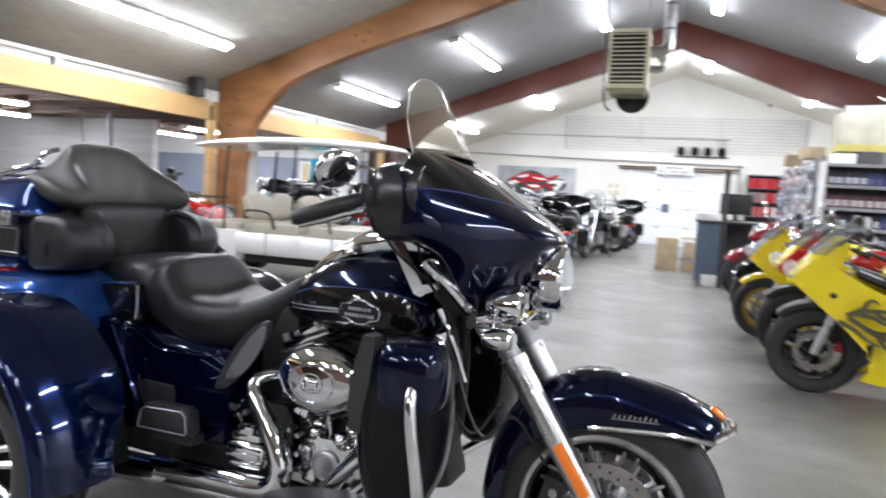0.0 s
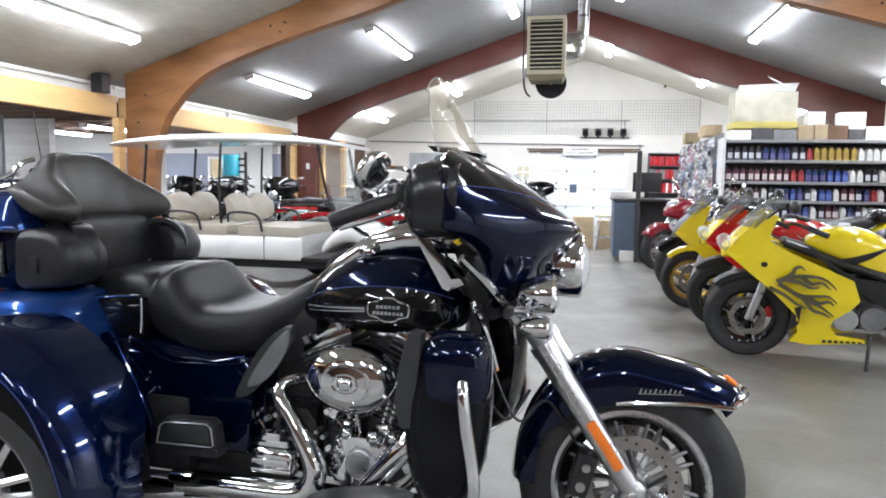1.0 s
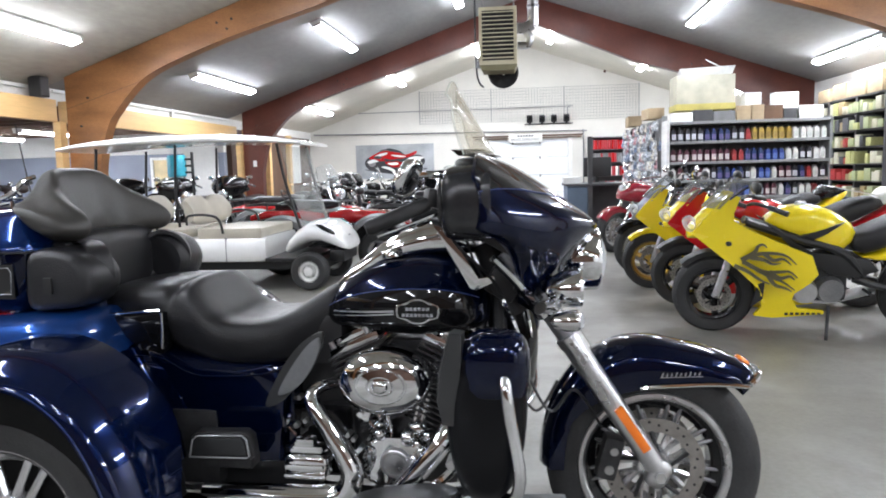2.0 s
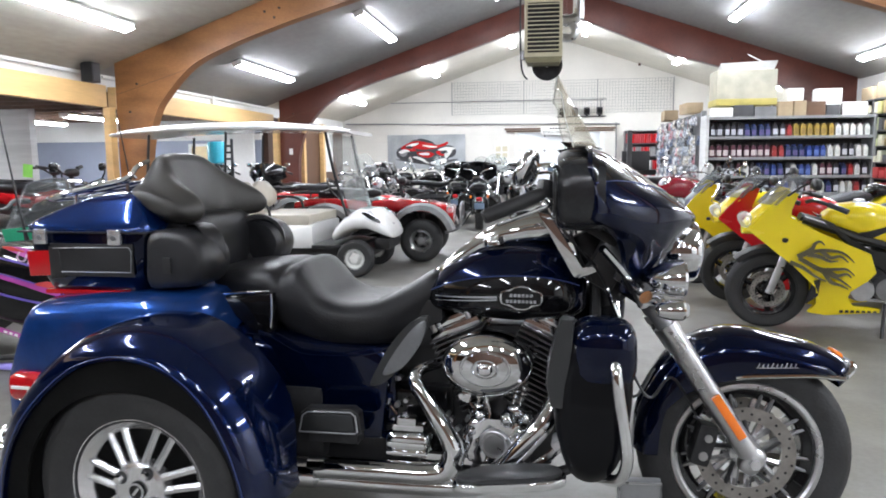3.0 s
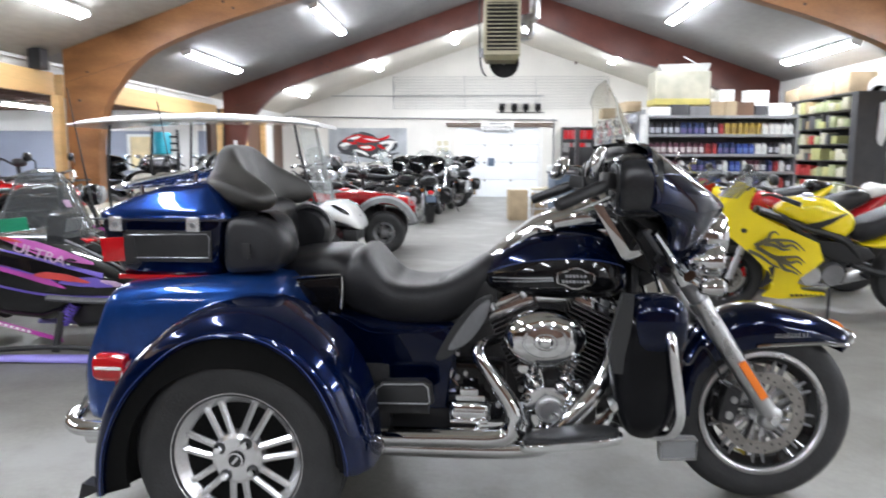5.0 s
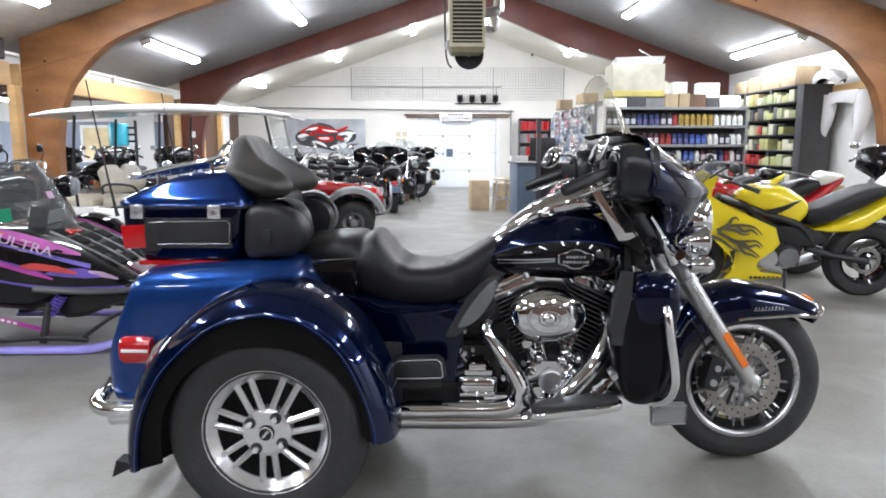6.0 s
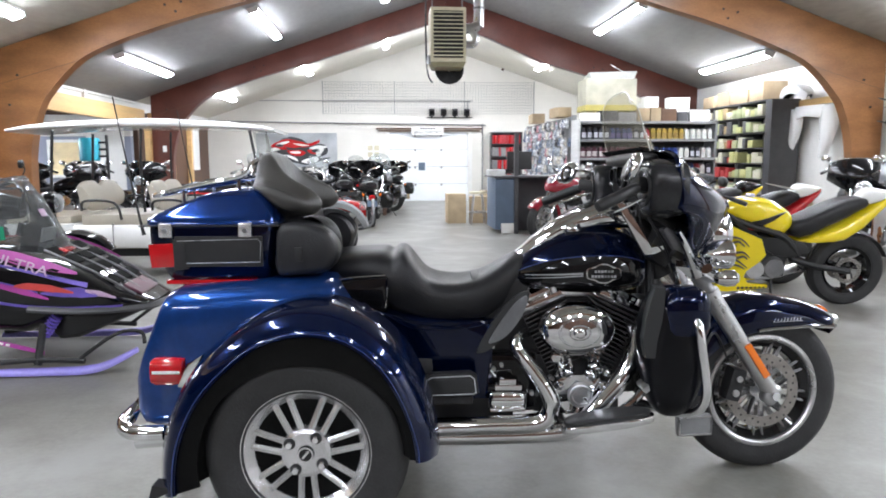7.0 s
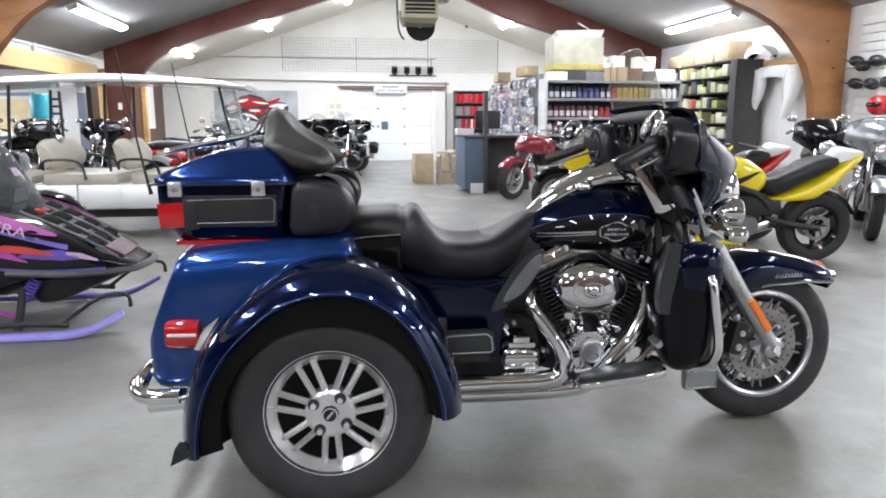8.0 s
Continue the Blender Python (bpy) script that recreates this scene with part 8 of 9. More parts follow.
    part("side_stand", cyled((0.75, 0.16, 0.25), (0.82, 0.32, 0.0), 0.011, n=8), "iron", ob)
    return ob


cr = cruiser(pose(-2.05, 12.45, 0, 0, 0, 96), "black touring motorcycle with hard saddlebags", screen=False, batwing=True)
cs = cruiser(pose(-1.75, 15.9, 0, 0, 0, 262), "black cruiser with a chrome headlamp")
for x, y, rz in ((-1.45, 18.0, 94), (-2.6, 13.6, 92), (-3.6, 15.0, 20), (-5.2, 13.4, 345), (-5.6, 15.6, 350), (-7.9, 11.2, 15)):
    copy_thing(cr, pose(x, y, 0, 0, 0, rz))
for x, y, rz in ((-3.0, 17.4, 330), (-5.4, 17.2, 20), (-4.4, 16.3, 340), (-5.0, 19.0, 10), (-3.1, 19.2, 350), (-4.9, 12.0, 330), (-2.55, 18.7, 95), (-9.6, 12.0, 15)):
    copy_thing(cs, pose(x, y, 0, 0, 0, rz))
rc = cruiser(pose(1.95, 11.0, 0, -6, 0, 216), "crimson half-faired motorcycle parked by the counter", "crimson", False, False)
bm = B()
loft(bm, [sect(x, 0, z, w, h_, 2.6, 20) for x, z, w, h_ in ((0.78, 0.76, 0.15, 0.07), (0.95, 0.80, 0.23, 0.13), (1.15, 0.84, 0.26, 0.17), (1.34, 0.86, 0.21, 0.15), (1.48, 0.84, 0.13, 0.10), (1.56, 0.81, 0.06, 0.04))])
part("fairing", bm, "crimson", rc, "glossy crimson half fairing", angle=60)
# black tourer beyond the snowmobile, with a fat top box
tb = cruiser(pose(-5.88, 5.05, 0, 0, 0, 8), "black touring motorcycle with a rounded top box", bags=True, screen=False, accent="black_gloss")
bm = B()
blob(bm, (-0.2, 0, 0.93), (0.22, 0.22, 0.12), 3.2, 20)
part("top_box", bm, "vinyl", tb, "rounded black top box")
part("box_stay", boxed((-0.2, 0, 0.80), (0.2, 0.2, 0.06)), "iron", tb)


for x, y, rz in ((-8.25, 13.9, 268), (-7.30, 13.85, 272), (-6.12, 13.9, 266)):
    copy_thing(cr, pose(x, y, 0, 0, 0, rz))


# ---- sports bikes
M["gold"] = mat("gold_wheel_paint", (0.55, 0.36, 0.08), 0.3, 0.7)
M["flame"] = mat("olive_grey_decal", (0.11, 0.095, 0.05), 0.4, var=0.1)


def hull(bm, rows, e=3.0):
    """A closed body lofted through rows of x, bottom, top and half width."""
    loft(bm, [sect(x, 0, (z0 + z1) / 2, w, (z1 - z0) / 2, e, 22) for x, z0, z1, w in rows])


def sport(m, label, paint, flames=False, tail="white_body", rim="satin", nose2=None, guard="black"):
    ob = thing("sports_bike", m, label, "motorcycle", "parked sports bikes")
    wheel(ob, (0, 0, 0.31), 0.31, 0.215, 0.16, "three", 3, rim, rim, 0.0, disc=0.11, name="rear_wheel")
    wheel(ob, (1.40, 0, 0.285), 0.285, 0.205, 0.12, "three", 3, rim, rim, 0.0, disc=0.12, name="front_wheel")
    for s in (-1, 1):
        side = [(1.57, 0.75), (1.50, 0.85), (1.40, 0.96), (1.33, 1.03), (1.26, 1.01), (1.32, 0.86), (1.17, 0.775), (0.98, 0.69), (0.80, 0.61), (0.755, 0.48), (0.80, 0.42), (0.90, 0.34), (0.91, 0.285), (0.86, 0.225), (0.69, 0.205), (0.69, 0.178), (1.02, 0.14), (1.14, 0.158), (1.10, 0.235), (1.12, 0.36), (1.26, 0.50), (1.385, 0.60)]
        bm = B()
        prism(bm, side, s * 0.0, s * 0.035, 0.0)
        for v in bm.verts:
            x, z = v.co.x, v.co.z
            bulge = 0.20 - 0.20 * max(0.0, x - 1.15) ** 1.4 * 1.6 - 0.08 * max(0, 0.35 - z) / 0.2 - 0.07 * max(0, z - 0.85) / 0.2
            v.co.y = s * (bulge - 0.02) + v.co.y
        part("side_fairing", bm, paint, ob, "painted side fairing", angle=30)
        bm = B()
        prism(bm, [(1.17, 0.24), (1.13, 0.40), (1.09, 0.42), (1.10, 0.30)], s * 0.16, s * 0.2)
        part("fairing_slot", bm, "black", ob)
        if flames:
            strands = (((1.25, 0.58), (1.17, 0.637), (1.15, 0.678), (1.117, 0.691), (1.086, 0.663)), ((1.25, 0.58), (1.15, 0.623), (1.043, 0.629), (0.961, 0.608), (0.887, 0.539)),
                       ((1.11, 0.63), (1.05, 0.582), (0.984, 0.590), (0.924, 0.540)), ((1.24, 0.57), (1.109, 0.500), (1.003, 0.499), (0.938, 0.499), (0.879, 0.448)),
                       ((1.07, 0.50), (1.0, 0.455), (0.936, 0.467), (0.902, 0.436)), ((1.15, 0.515), (1.05, 0.462), (0.974, 0.424), (0.889, 0.360)),
                       ((1.08, 0.48), (1.03, 0.408), (0.964, 0.385), (0.913, 0.355)), ((1.295, 0.537), (1.209, 0.501), (1.123, 0.440), (1.052, 0.408)), ((1.19, 0.60), (1.11, 0.585), (1.05, 0.555), (0.99, 0.56)))
            for pts_ in strands:
                bm = B()
                line = spline([(a, 0, b) for a, b in pts_], 5)
                n_ = len(line)
                up_, lo_ = [], []
                for i in range(n_):
                    d = line[min(i + 1, n_ - 1)] - line[max(i - 1, 0)]
                    nrm = Vector((-d.z, 0, d.x)).normalized() * 0.016 * (1 - i / (n_ - 1)) ** 0.6
                    up_.append(line[i] + nrm)
                    lo_.append(line[i] - nrm)
                rings = []
                for a, b in zip(up_[:-1], lo_[:-1]):
                    q = []
                    for v, k_ in ((a, 0.0), (b, 0.0), (b, 0.003), (a, 0.003)):
                        bulge = 0.20 - 0.20 * max(0.0, v.x - 1.15) ** 1.4 * 1.6
                        q.append(Vector((v.x, s * (bulge + 0.0155 + k_), v.z)))
                    rings.append(q)
                loft(bm, rings)
                part("flame_decal", bm, "flame", ob, "dark tribal flame decal")
        bm = B()
        cyl(bm, (1.40, s * 0.11, 0.285), (1.24, s * 0.11, 0.80), 0.028, n=12)
        part("fork_leg", bm, "satin", ob)
        bm = B()
        tube(bm, [(1.20, s * 0.10, 0.95), (1.16, s * 0.2, 0.97), (1.03, s * 0.32, 0.93)], 0.012, 8, 3)
        hb = part("handlebar", bm, "iron", ob)
        part("grip", cyled((1.10, s * 0.26, 0.955), (1.0, s * 0.34, 0.92), 0.018, n=10), "black", hb)
        bm = B()
        tube(bm, [(1.33, s * 0.16, 1.0), (1.27, s * 0.27, 1.08), (1.24, s * 0.3, 1.1)], 0.008, 6, 3)
        blob(bm, (1.20, s * 0.33, 1.10), (0.03, 0.075, 0.04), 2.6, 14)
        part("mirror", bm, "black", hb)
        bm = B()
        blob(bm, (1.33, s * 0.17, 0.69), (0.022, 0.02, 0.02), 2.2, 10)
        part("turn_signal", bm, "black", ob)
        if flames:
            bm = B()
            for i in range(7):
                box(bm, (0.93 - i * 0.035, s * 0.145, 0.178 + i * 0.0015), (0.022, 0.012, 0.02))
            tagged(part("lettering_bars", bm, "black", ob), kind="stuff")
    bm = B()
    loft(bm, [sect(x, 0, z, w, h_, 2.6, 18) for x, z, w, h_ in ((1.30, 0.90, 0.16, 0.12), (1.42, 0.86, 0.15, 0.11), (1.53, 0.78, 0.11, 0.08), (1.59, 0.74, 0.06, 0.04))])
    part("nose_cowl", bm, nose2 or paint, ob, angle=60)
    bm = B()
    blob(bm, (1.57, 0, 0.80), (0.05, 0.10, 0.06), 2.6, 14, (0, 30, 0))
    part("headlamp", bm, "lens", ob)
    bm = B()
    rings = []
    for i in range(9):
        u = -1 + 2 * i / 8
        a = [Vector((1.50 - 0.10 * u * u, 0.15 * u, 0.93)), Vector((1.38 - 0.10 * u * u, 0.15 * u, 1.06)), Vector((1.27 - 0.08 * u * u, 0.12 * u, 1.13 - 0.02 * u * u))]
        rings.append(a + [v + Vector((-0.005, 0, 0)) for v in a[::-1]])
    loft(bm, rings)
    part("windscreen", bm, "smoke", ob, "smoked windscreen", angle=60)
    bm = B()
    hull(bm, ((0.500, 0.70, 0.765, 0.07), (0.535, 0.655, 0.815, 0.115), (0.58, 0.615, 0.85, 0.145), (0.66, 0.595, 0.90, 0.165), (0.74, 0.64, 0.925, 0.170), (0.84, 0.685, 0.938, 0.165), (0.965, 0.745, 0.92, 0.135), (1.03, 0.78, 0.88, 0.10), (1.07, 0.81, 0.85, 0.06)), 2.8)
    tk_ = part("fuel_tank", bm, paint, ob, angle=60)
    bm = B()
    lathe(bm, [(0.001, 0.03), (0.035, 0.028), (0.042, 0.0)], Matrix.Translation((0.84, 0, 0.925)), 18)
    part("tank_cap", bm, "satin", tk_)
    for s in (-1, 1):
        bm = B()
        prism(bm, [(0.885, 0.740), (0.80, 0.762), (0.60, 0.831), (0.700, 0.758), (0.789, 0.712)], s * 0.150, s * 0.174, 0.003)
        part("tank_stripe", bm, "black", tk_)
        bm = B()
        prism(bm, [(1.10, 0.84), (1.02, 0.80), (0.90, 0.69), (0.78, 0.605), (0.60, 0.60), (0.42, 0.565), (0.36, 0.49), (0.50, 0.44), (0.66, 0.46), (0.80, 0.55), (0.97, 0.71)], s * 0.105, s * 0.150, 0.010)
        part("frame_spar", bm, "black", ob)
    bm = B()
    hull(bm, ((0.535, 0.65, 0.72, 0.09), (0.505, 0.61, 0.745, 0.12), (0.434, 0.592, 0.768, 0.14), (0.36, 0.615, 0.803, 0.15), (0.282, 0.66, 0.842, 0.15), (0.19, 0.705, 0.885, 0.14), (0.10, 0.745, 0.918, 0.13), (0.0, 0.80, 0.935, 0.115), (-0.075, 0.84, 0.933, 0.10), (-0.115, 0.87, 0.905, 0.07)), 3.2)
    part("seat", bm, "vinyl", ob, "black two-up saddle", angle=60)
    bm = B()
    hull(bm, ((0.45, 0.567, 0.58, 0.10), (0.37, 0.555, 0.60, 0.14), (0.30, 0.551, 0.63, 0.152), (0.18, 0.555, 0.68, 0.156), (0.084, 0.57, 0.725, 0.15), (-0.06, 0.66, 0.81, 0.125), (-0.20, 0.80, 0.905, 0.095), (-0.29, 0.875, 0.955, 0.065), (-0.33, 0.915, 0.955, 0.035)), 3.4)
    part("tail_cowl", bm, paint, ob, angle=60)
    bm = B()
    hull(bm, ((-0.04, 0.90, 0.935, 0.07), (-0.09, 0.86, 0.995, 0.092), (-0.13, 0.87, 1.008, 0.092), (-0.20, 0.89, 0.995, 0.085), (-0.29, 0.935, 0.98, 0.06), (-0.325, 0.95, 0.968, 0.03)), 3.2)
    part("tail_cap", bm, tail, ob, angle=60)
    bm = B()
    box(bm, (0.72, 0, 0.43), (0.36, 0.26, 0.34), bev=0.06)
    part("engine_block", bm, "iron", ob)
    for s in (-1, 1):
        bm = B()
        cyl(bm, (0.825, s * 0.14, 0.345), (0.825, s * 0.20, 0.345), 0.088, 0.074, 22)
        part("engine_cover", bm, "satin", ob, "grey round engine cover")
        bm = B()
        cyl(bm, (0.66, s * 0.13, 0.355), (0.66, s * 0.185, 0.355), 0.095, 0.08, 20)
        part("sprocket_cover", bm, "steel", ob)
        bm = B()
        tube(bm, [(0.0, s * 0.10, 0.31), (0.3, s * 0.10, 0.36), (0.5, s * 0.09, 0.42)], 0.026, 8, 3)
        part("swingarm", bm, "iron", ob)
        bm = B()
        tube(bm, [(0.45, s * 0.12, 0.45), (0.6, s * 0.14, 0.62), (0.9, s * 0.13, 0.72), (1.2, s * 0.06, 0.82)], 0.03, 8, 4)
        part("frame_rail", bm, "black", ob)
        bm = B()
        tube(bm, [(0.45, s * 0.14, 0.36), (0.42, s * 0.22, 0.34)], 0.012, 6, 0)
        part("foot_peg", bm, "iron", ob)
    bm = B()
    tube(bm, [(0.9, -0.1, 0.25), (0.6, -0.14, 0.2), (0.3, -0.17, 0.28), (-0.2, -0.19, 0.42)], [0.025, 0.028, 0.045, 0.05], 12, 4)
    part("exhaust_can", bm, "satin", ob)
    bm = B()
    arc_shell(bm, (1.40, 0.285), [(d, [(0.29, -0.065), (0.325, -0.06), (0.335, 0), (0.325, 0.06), (0.29, 0.065), (0.31, 0)]) for d in (45, 80, 115, 150)], 3)
    part("front_mudguard", bm, guard, ob)
    bm = B()
    arc_shell(bm, (0, 0.31), [(d, [(0.33, -0.07), (0.35, 0), (0.33, 0.07), (0.32, 0)]) for d in (50, 90, 130, 160)], 3)
    part("rear_hugger", bm, "black", ob)
    part("side_stand", cyled((0.66, 0.14, 0.24), (0.70, 0.27, 0.0), 0.011, n=8), "iron", ob)
    part("stand_foot", boxed((0.70, 0.275, 0.006), (0.06, 0.05, 0.012)), "iron", ob)
    return ob


sport(pose(2.15, 4.96, 0, -6, 0, 174), "bright yellow sports bike with dark flame decals", "yellow", True, rim="black_gloss")
sport(pose(2.17, 5.98, 0, -6, 0, 176), "red and yellow sports bike on its side stand", "red", False, "white_body", "black_gloss", "yellow")
sport(pose(2.05, 6.85, 0, -6, 0, 174), "yellow sports bike with a silver nose", "yellow", False, "black_gloss", "gold", "steel", "yellow")
cruiser(pose(2.3, 7.75, 0, -5, 0, 176), "black cruiser with a chrome headlamp parked behind the sports bikes", bags=True, screen=False)
cruiser(pose(4.43, 8.30, 0, -4, 0, 240), "black touring motorcycle with a chrome-edged fairing", bags=False, screen=False, batwing=True)
cruiser(pose(4.36, 7.12, 0, -4, 0, 235), "silver touring motorcycle with a wide fairing and chrome forks", "silver_body", bags=False, screen=False, batwing=True)
pc = thing("price_card", pose(2.05, 5.75, 0.93), "white price card lying on the motorcycle seat", "card")
part("card", boxed((0, 0, 0.04), (0.28, 0.20, 0.004), (8, 10, 30)), "paper", pc)

# ---- snowmobile
sm = thing("snowmobile", pose(-4.1, 3.85, 0, 0, 0, 2), "black and purple snowmobile with a dark windshield", "snowmobile")
S = sm
HOOD = ((-0.30, 0.345, 0.58, 0.42), (-0.22, 0.32, 0.70, 0.44), (-0.12, 0.29, 0.755, 0.45), (0.05, 0.245, 0.765, 0.455), (0.25, 0.225, 0.735, 0.445), (0.43, 0.30, 0.67, 0.425), (0.60, 0.335, 0.57, 0.39), (0.75, 0.325, 0.465, 0.34), (0.87, 0.335, 0.405, 0.27), (0.93, 0.345, 0.378, 0.20))
HX, HZ0, HZ1, HW = zip(*HOOD)
bm = B()
loft(bm, [sect(x, 0, (z0 + z1) / 2, w, (z1 - z0) / 2, 5, 36) for x, z0, z1, w in HOOD])
hd = part("hood", bm, "black_gloss", S, "gloss black hood with purple graphics", angle=50)
bm = B()
tube(bm, [(0.30, -0.452, 0.395), (0.60, -0.40, 0.365), (0.88, -0.27, 0.355), (0.95, -0.16, 0.36), (0.97, 0, 0.36), (0.95, 0.16, 0.36), (0.88, 0.27, 0.355), (0.60, 0.40, 0.365), (0.30, 0.452, 0.395)], 0.022, 8, 5, 0.7)
part("nose_bumper", bm, "dark_grey", S)
bm = B()
loft(bm, [sect(x, 0, (z0 + z1) / 2, w, (z1 - z0) / 2, 4, 20) for x, z0, z1, w in ((0.36, 0.22, 0.35, 0.33), (0.41, 0.165, 0.37, 0.35), (0.50, 0.17, 0.37, 0.35), (0.70, 0.25, 0.36, 0.30), (0.86, 0.32, 0.36, 0.22))])
part("belly_pan", bm, "black", S, "black plastic belly pan", angle=40)
for i in range(4):
    for j in (-1, 0, 1):
        x = 0.68 - i * 0.105
        part("vent", boxed((x, j * 0.17, float(np.interp(x, HX, HZ1)) + 0.002), (0.078, 0.135, 0.014), (0, 31, 0), 0.004), "liner", hd)
for j in (-0.085, 0.085, -0.255, 0.255):
    part("hood_rib", tubed([(0.83, j * 0.9, 0.428), (0.60, j, 0.578), (0.33, j, 0.712)], 0.008, 6, 3), "steel", hd)
part("hood_badge", boxed((0.795, 0, 0.446), (0.12, 0.34, 0.022), (0, 30, 0), 0.005), mat("maroon_plate", (0.10, 0.03, 0.05), 0.4), hd)
part("hood_label", boxed((0.385, -0.06, 0.695), (0.045, 0.16, 0.010), (0, 24, 0), 0.002), "red", hd)
for s in (-1, 1):
    def decal(name, mt, o, lift=0.0):
        """A patch laid on the hood's flank; o: its outline in x and z."""
        bm = B()
        prism(bm, o, 0, 0.004)
        for v in bm.verts:
            z0, z1, w = (float(np.interp(v.co.x, HX, q)) for q in (HZ0, HZ1, HW))
            f = min(1.0, abs((v.co.z - (z0 + z1) / 2) / ((z1 - z0) / 2)))
            y = w * max(0.62, (1 - f ** 5)) ** 0.2
            v.co.y = s * (y + 0.0035 + lift + v.co.y)
        return part(name, bm, mt, hd, angle=30)

    def ribbon(points, widths):
        """The outline of a tapering stripe along a smooth line."""
        line = spline([(a, 0, b) for a, b in points], 4)
        n = len(line) - 1
        half = [float(np.interp(i / n, [k / (len(widths) - 1) for k in range(len(widths))], widths)) for i in range(n + 1)]
        return [(v.x, v.z + h_) for v, h_ in zip(line, half)] + [(v.x, v.z - h_) for v, h_ in zip(line[::-1], half[::-1])]

    def strip(x0, z0, x1, z1, t0, t1, n=10):
        return ribbon([(x0, z0), ((x0 + x1) / 2, (z0 + z1) / 2), (x1, z1)], [t0, t1])

    orange_red = mat("orange_red_decal", (0.55, 0.06, 0.055), 0.35)
    decal("magenta_band", "magenta", ribbon([(0.04, 0.742), (0.12, 0.725), (0.25, 0.686), (0.40, 0.64), (0.55, 0.585)], [0.006, 0.022, 0.034, 0.026, 0.006]))
    decal("red_tip", orange_red, ribbon([(0.02, 0.748), (0.08, 0.738), (0.16, 0.718)], [0.003, 0.012, 0.002]), 0.004)
    decal("purple_band", "purple", ribbon([(-0.133, 0.705), (-0.012, 0.69), (0.21, 0.640), (0.411, 0.580), (0.609, 0.515)], [0.003, 0.004, 0.006, 0.010, 0.014]))
    decal("magenta_flash", "magenta", ribbon([(-0.219, 0.633), (-0.08, 0.610), (0.091, 0.562), (0.277, 0.500), (0.409, 0.448)], [0.003, 0.006, 0.018, 0.020, 0.004]))
    decal("thin_flash", "magenta", ribbon([(-0.10, 0.580), (0.0, 0.572), (0.08, 0.548)], [0.002, 0.005, 0.002]))
    decal("purple_flash", "purple", ribbon([(-0.225, 0.644), (-0.05, 0.612), (0.20, 0.545), (0.36, 0.488)], [0.002, 0.003, 0.004, 0.002]), 0.004)
    decal("red_flash", orange_red, ribbon([(0.237, 0.530), (0.31, 0.527), (0.43, 0.508), (0.54, 0.478)], [0.004, 0.020, 0.020, 0.004]), 0.004)
    decal("violet_wedge", "purple", ribbon([(0.37, 0.482), (0.48, 0.482), (0.58, 0.475), (0.66, 0.450)], [0.004, 0.026, 0.030, 0.004]))
    decal("pale_flash", "pale_pink", ribbon([(0.60, 0.485), (0.67, 0.462), (0.75, 0.430)], [0.006, 0.016, 0.004]))
    decal("lower_line", "purple", ribbon([(-0.27, 0.545), (-0.14, 0.513), (0.015, 0.470), (0.236, 0.420), (0.44, 0.395), (0.62, 0.385), (0.78, 0.380)], [0.004, 0.006, 0.007, 0.007, 0.006]))
    decal("amber_marker", "orange", ribbon([(-0.136, 0.490), (-0.06, 0.482), (0.010, 0.474)], [0.012, 0.012]), 0.006)
    # ski, its leg and spring
    bm = B()
    line = [(-0.30, s * 0.47, 0.035), (0.3, s * 0.47, 0.03), (0.60, s * 0.47, 0.032), (0.74, s * 0.47, 0.065), (0.90, s * 0.47, 0.145)]
    tube(bm, line, [0.02, 0.028, 0.03, 0.028, 0.02], 8, 5, 0.45)
    sk = part("ski", bm, mat("ski_plastic", (0.26, 0.22, 0.62), 0.35), S, "purple plastic ski")
    bm = B()
    tube(bm, [(-0.28, s * 0.47, 0.06), (0.3, s * 0.47, 0.10), (0.60, s * 0.47, 0.085)], 0.018, 6, 3)
    part("ski_spring", bm, "iron", sk)
    bm = B()
    tube(bm, [(0.55, s * 0.47, 0.08), (0.78, s * 0.47, 0.24), (0.92, s * 0.47, 0.25), (0.94, s * 0.47, 0.18)], 0.012, 6, 4)
    part("ski_loop", bm, "iron", sk)
    bm = B()
    cyl(bm, (0.34, s * 0.47, 0.07), (0.37, s * 0.42, 0.30), 0.022, n=10)
    part("ski_leg", bm, "iron", S)
    bm = B()
    for i in range(7):
        lathe(bm, [(0.026, -0.008), (0.036, 0), (0.026, 0.008)], pose(0.365 + i * 0.011, s * (0.41 - i * 0.003), 0.235 + i * 0.017, 0, 33, 0), 14)
    part("spring", bm, "purple", S)
    bm = B()
    prism(bm, strip(-0.30, 0.312, 0.355, 0.125, 0.014, 0.011), s * 0.40, s * 0.415, 0.003)
    arm = part("trailing_arm", bm, "magenta", S, "magenta trailing arm")
    bm = B()
    for i in range(6):
        box(bm, (-0.01 + i * 0.034, s * 0.4165, 0.229 - i * 0.0097), (0.022, 0.002, 0.014), (0, 16, 0))
    tagged(part("arm_bars", bm, "paper", arm), kind="stuff")
words("ULTRA", 0.080, Matrix.Translation((0.275, -0.447, 0.652)) @ pose(0, 0, 0, 80, 18.5, 4), "pale_pink", sm, depth=0.002, wide=1.25)
# windshield
bm = B()
rings = []
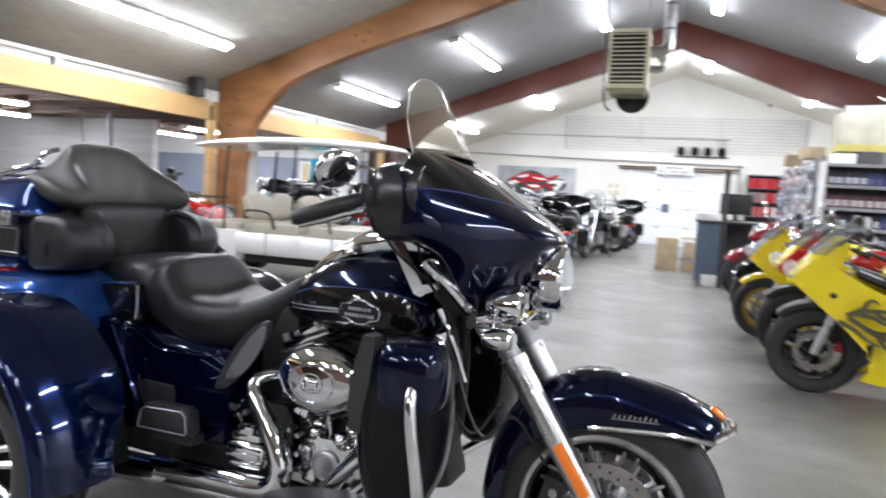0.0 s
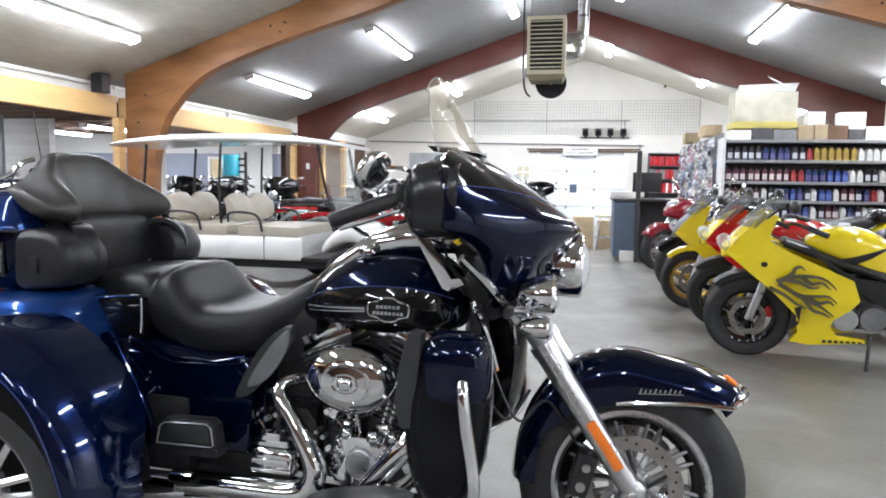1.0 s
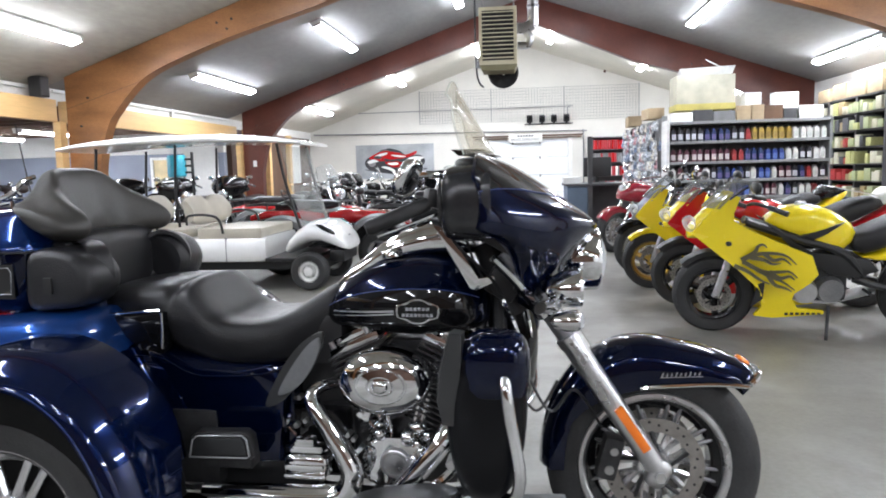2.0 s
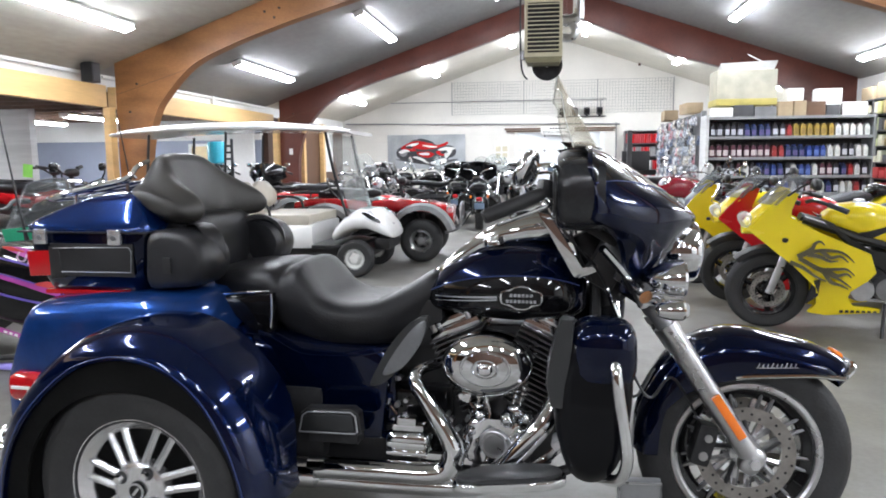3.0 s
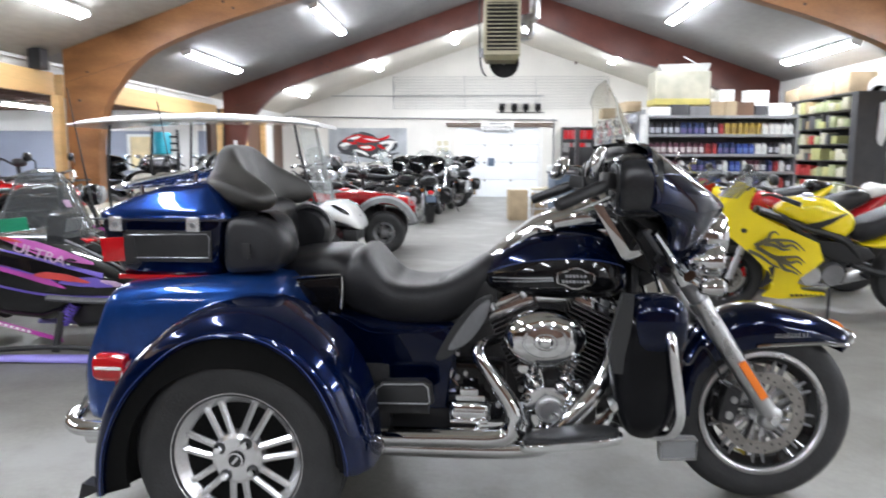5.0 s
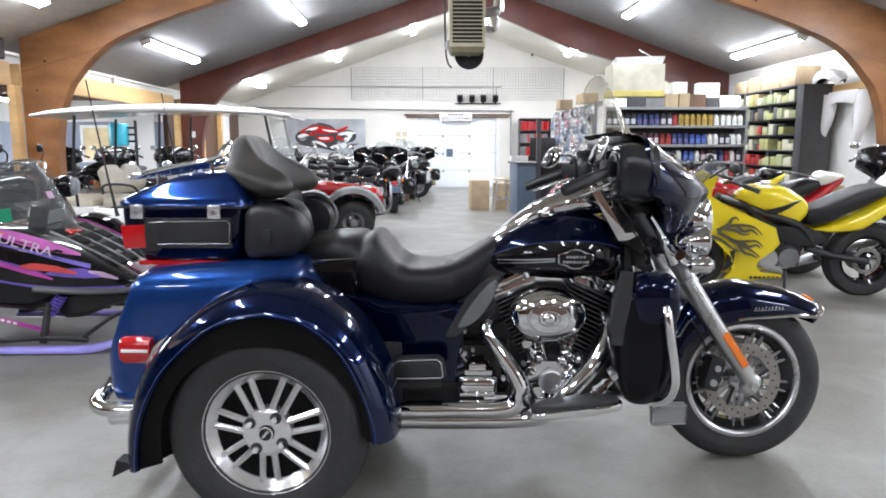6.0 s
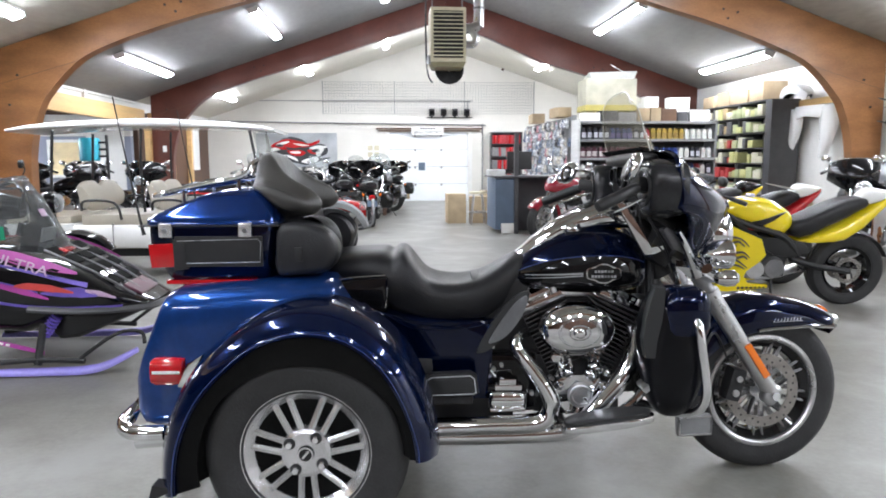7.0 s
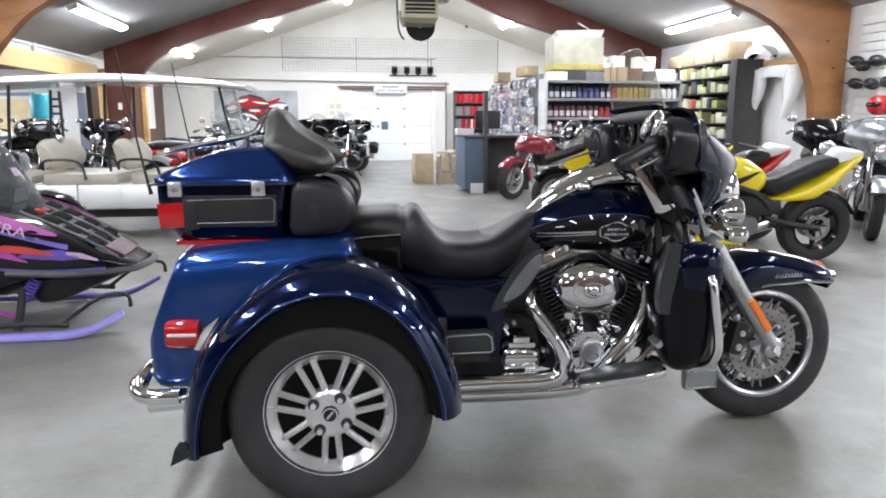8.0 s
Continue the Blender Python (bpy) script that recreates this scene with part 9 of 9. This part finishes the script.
for i in range(13):
    u = -1 + 2 * i / 12
    a = spline([Vector((0.385 - 0.42 * u * u, 0.39 * u, 0.695 + 0.045 * u * u)), Vector((0.305 - 0.31 * u * u, 0.35 * u, 0.85)), Vector((0.215 - 0.19 * u * u, 0.28 * u, 1.01)), Vector((0.118 - 0.08 * u * u, 0.19 * u, 1.145 - 0.03 * abs(u) ** 3))], 2)
    rings.append(a + [v + Vector((-0.005, 0, 0)) for v in a[::-1]])
loft(bm, rings)
wd = part("windshield", bm, "dark_smoke", S, "smoked plastic windshield", angle=60)
part("shield_edge", tubed([r[0] for r in rings[:1]] + [r[len(r) // 2 - 1] for r in rings] + [rings[-1][0]], 0.004, 6, 0), "dark_grey", wd)
part("sticker", boxed((0.085, -0.368, 0.818), (0.15, 0.003, 0.085), (24, -4, 24)), "green", wd, "green registration sticker")
part("sticker", boxed((0.262, -0.08, 0.925), (0.05, 0.05, 0.003), (0, 62, -12)), "pale_pink", wd)
bm = B()
box(bm, (0.19, 0, 0.79), (0.11, 0.22, 0.13), (0, 12, 0), bev=0.02)
hp = part("headlamp_pod", bm, "black_gloss", S)
part("headlamp", boxed((0.248, 0, 0.785), (0.02, 0.18, 0.085), (0, 12, 0), 0.006), "white_metal", hp)
bm = B()
tube(bm, [(-0.40, -0.38, 0.98), (-0.36, -0.2, 0.99), (-0.30, 0, 0.94), (-0.36, 0.2, 0.99), (-0.40, 0.38, 0.98)], 0.014, 8, 4)
part("handlebar", bm, "iron", S)
for s in (-1, 1):
    part("grip", cyled((-0.385, s * 0.27, 0.985), (-0.405, s * 0.40, 0.98), 0.02, n=10), "black", S)
# seat, tunnel, track
bm = B()
loft(bm, [sect(x, 0, z, w, h_, 3.6, 20) for x, z, w, h_ in ((-0.26, 0.66, 0.13, 0.07), (-0.36, 0.63, 0.18, 0.11), (-0.52, 0.64, 0.19, 0.14), (-0.60, 0.67, 0.19, 0.18), (-0.66, 0.70, 0.19, 0.215), (-0.74, 0.71, 0.19, 0.215), (-1.3, 0.73, 0.19, 0.175), (-1.7, 0.70, 0.19, 0.15), (-1.9, 0.66, 0.16, 0.09))])
part("seat", bm, "vinyl", S, "black vinyl saddle with a raised back", angle=60)
bm = B()
box(bm, (-1.15, 0, 0.47), (1.6, 0.42, 0.18), bev=0.03)
tn = part("tunnel", bm, "black_gloss", S)
for s in (-1, 1):
    for nm, mt, z in (("purple_line", "purple", 0.52), ("magenta_line", "magenta", 0.49), ("red_line", "red", 0.505)):
        bm = B()
        box(bm, (-0.95 if nm != "red_line" else -0.62, s * 0.213, z), (1.1 if nm != "red_line" else 0.25, 0.004, 0.012), (0, 3, 0))
        part(nm, bm, mt, tn)
    bm = B()
    tube(bm, [(-0.45, s * 0.36, 0.28), (-0.9, s * 0.34, 0.36), (-1.6, s * 0.32, 0.37)], 0.03, 8, 4, 0.5)
    part("running_board", bm, "dark_grey", S)
    for x in (-0.37, -0.58, -1.0, -1.4, -1.8):
        bm = B()
        lathe(bm, [(0.022, -0.02), (0.066, -0.02), (0.066, 0.02), (0.022, 0.02)], Matrix.Translation((x, s * 0.22, 0.185)) @ pose(0, 0, 0, 90, 0, 0), 18, closed=True)
        part("bogie_wheel", bm, "dark_grey", S)
bm = B()
o = spline([(-0.34, 0, 0.34), (-0.36, 0, 0.22), (-0.52, 0, 0.09), (-0.75, 0, 0.045), (-1.9, 0, 0.04), (-2.08, 0, 0.13), (-2.0, 0, 0.27), (-1.6, 0, 0.33), (-0.6, 0, 0.36)], 5, closed=True)
cx, cz = -1.2, 0.20
rings = []
for v in o + o[:1]:
    d = Vector((v.x - cx, 0, (v.z - cz) * 5)).normalized() * 0.022
    rings.append([Vector((v.x, -0.19, v.z)), Vector((v.x, 0.19, v.z)), Vector((v.x - d.x, 0.19, v.z - d.z)), Vector((v.x - d.x, -0.19, v.z - d.z))])
loft(bm, rings, caps=False)
tr = part("track", bm, "rubber", S, "black rubber drive track")
bm = B()
for i in range(26):
    box(bm, (-0.72 - i * 0.047, 0, 0.018), (0.014, 0.37, 0.03))
tagged(part("track_lugs", bm, "rubber", tr), kind="stuff")
for s in (-1, 1):
    part("slide_rail", tubed([(-0.45, s * 0.17, 0.22), (-0.60, s * 0.17, 0.11), (-0.80, s * 0.17, 0.085), (-1.95, s * 0.17, 0.085)], 0.014, 6, 3, 0.6), "iron", S)
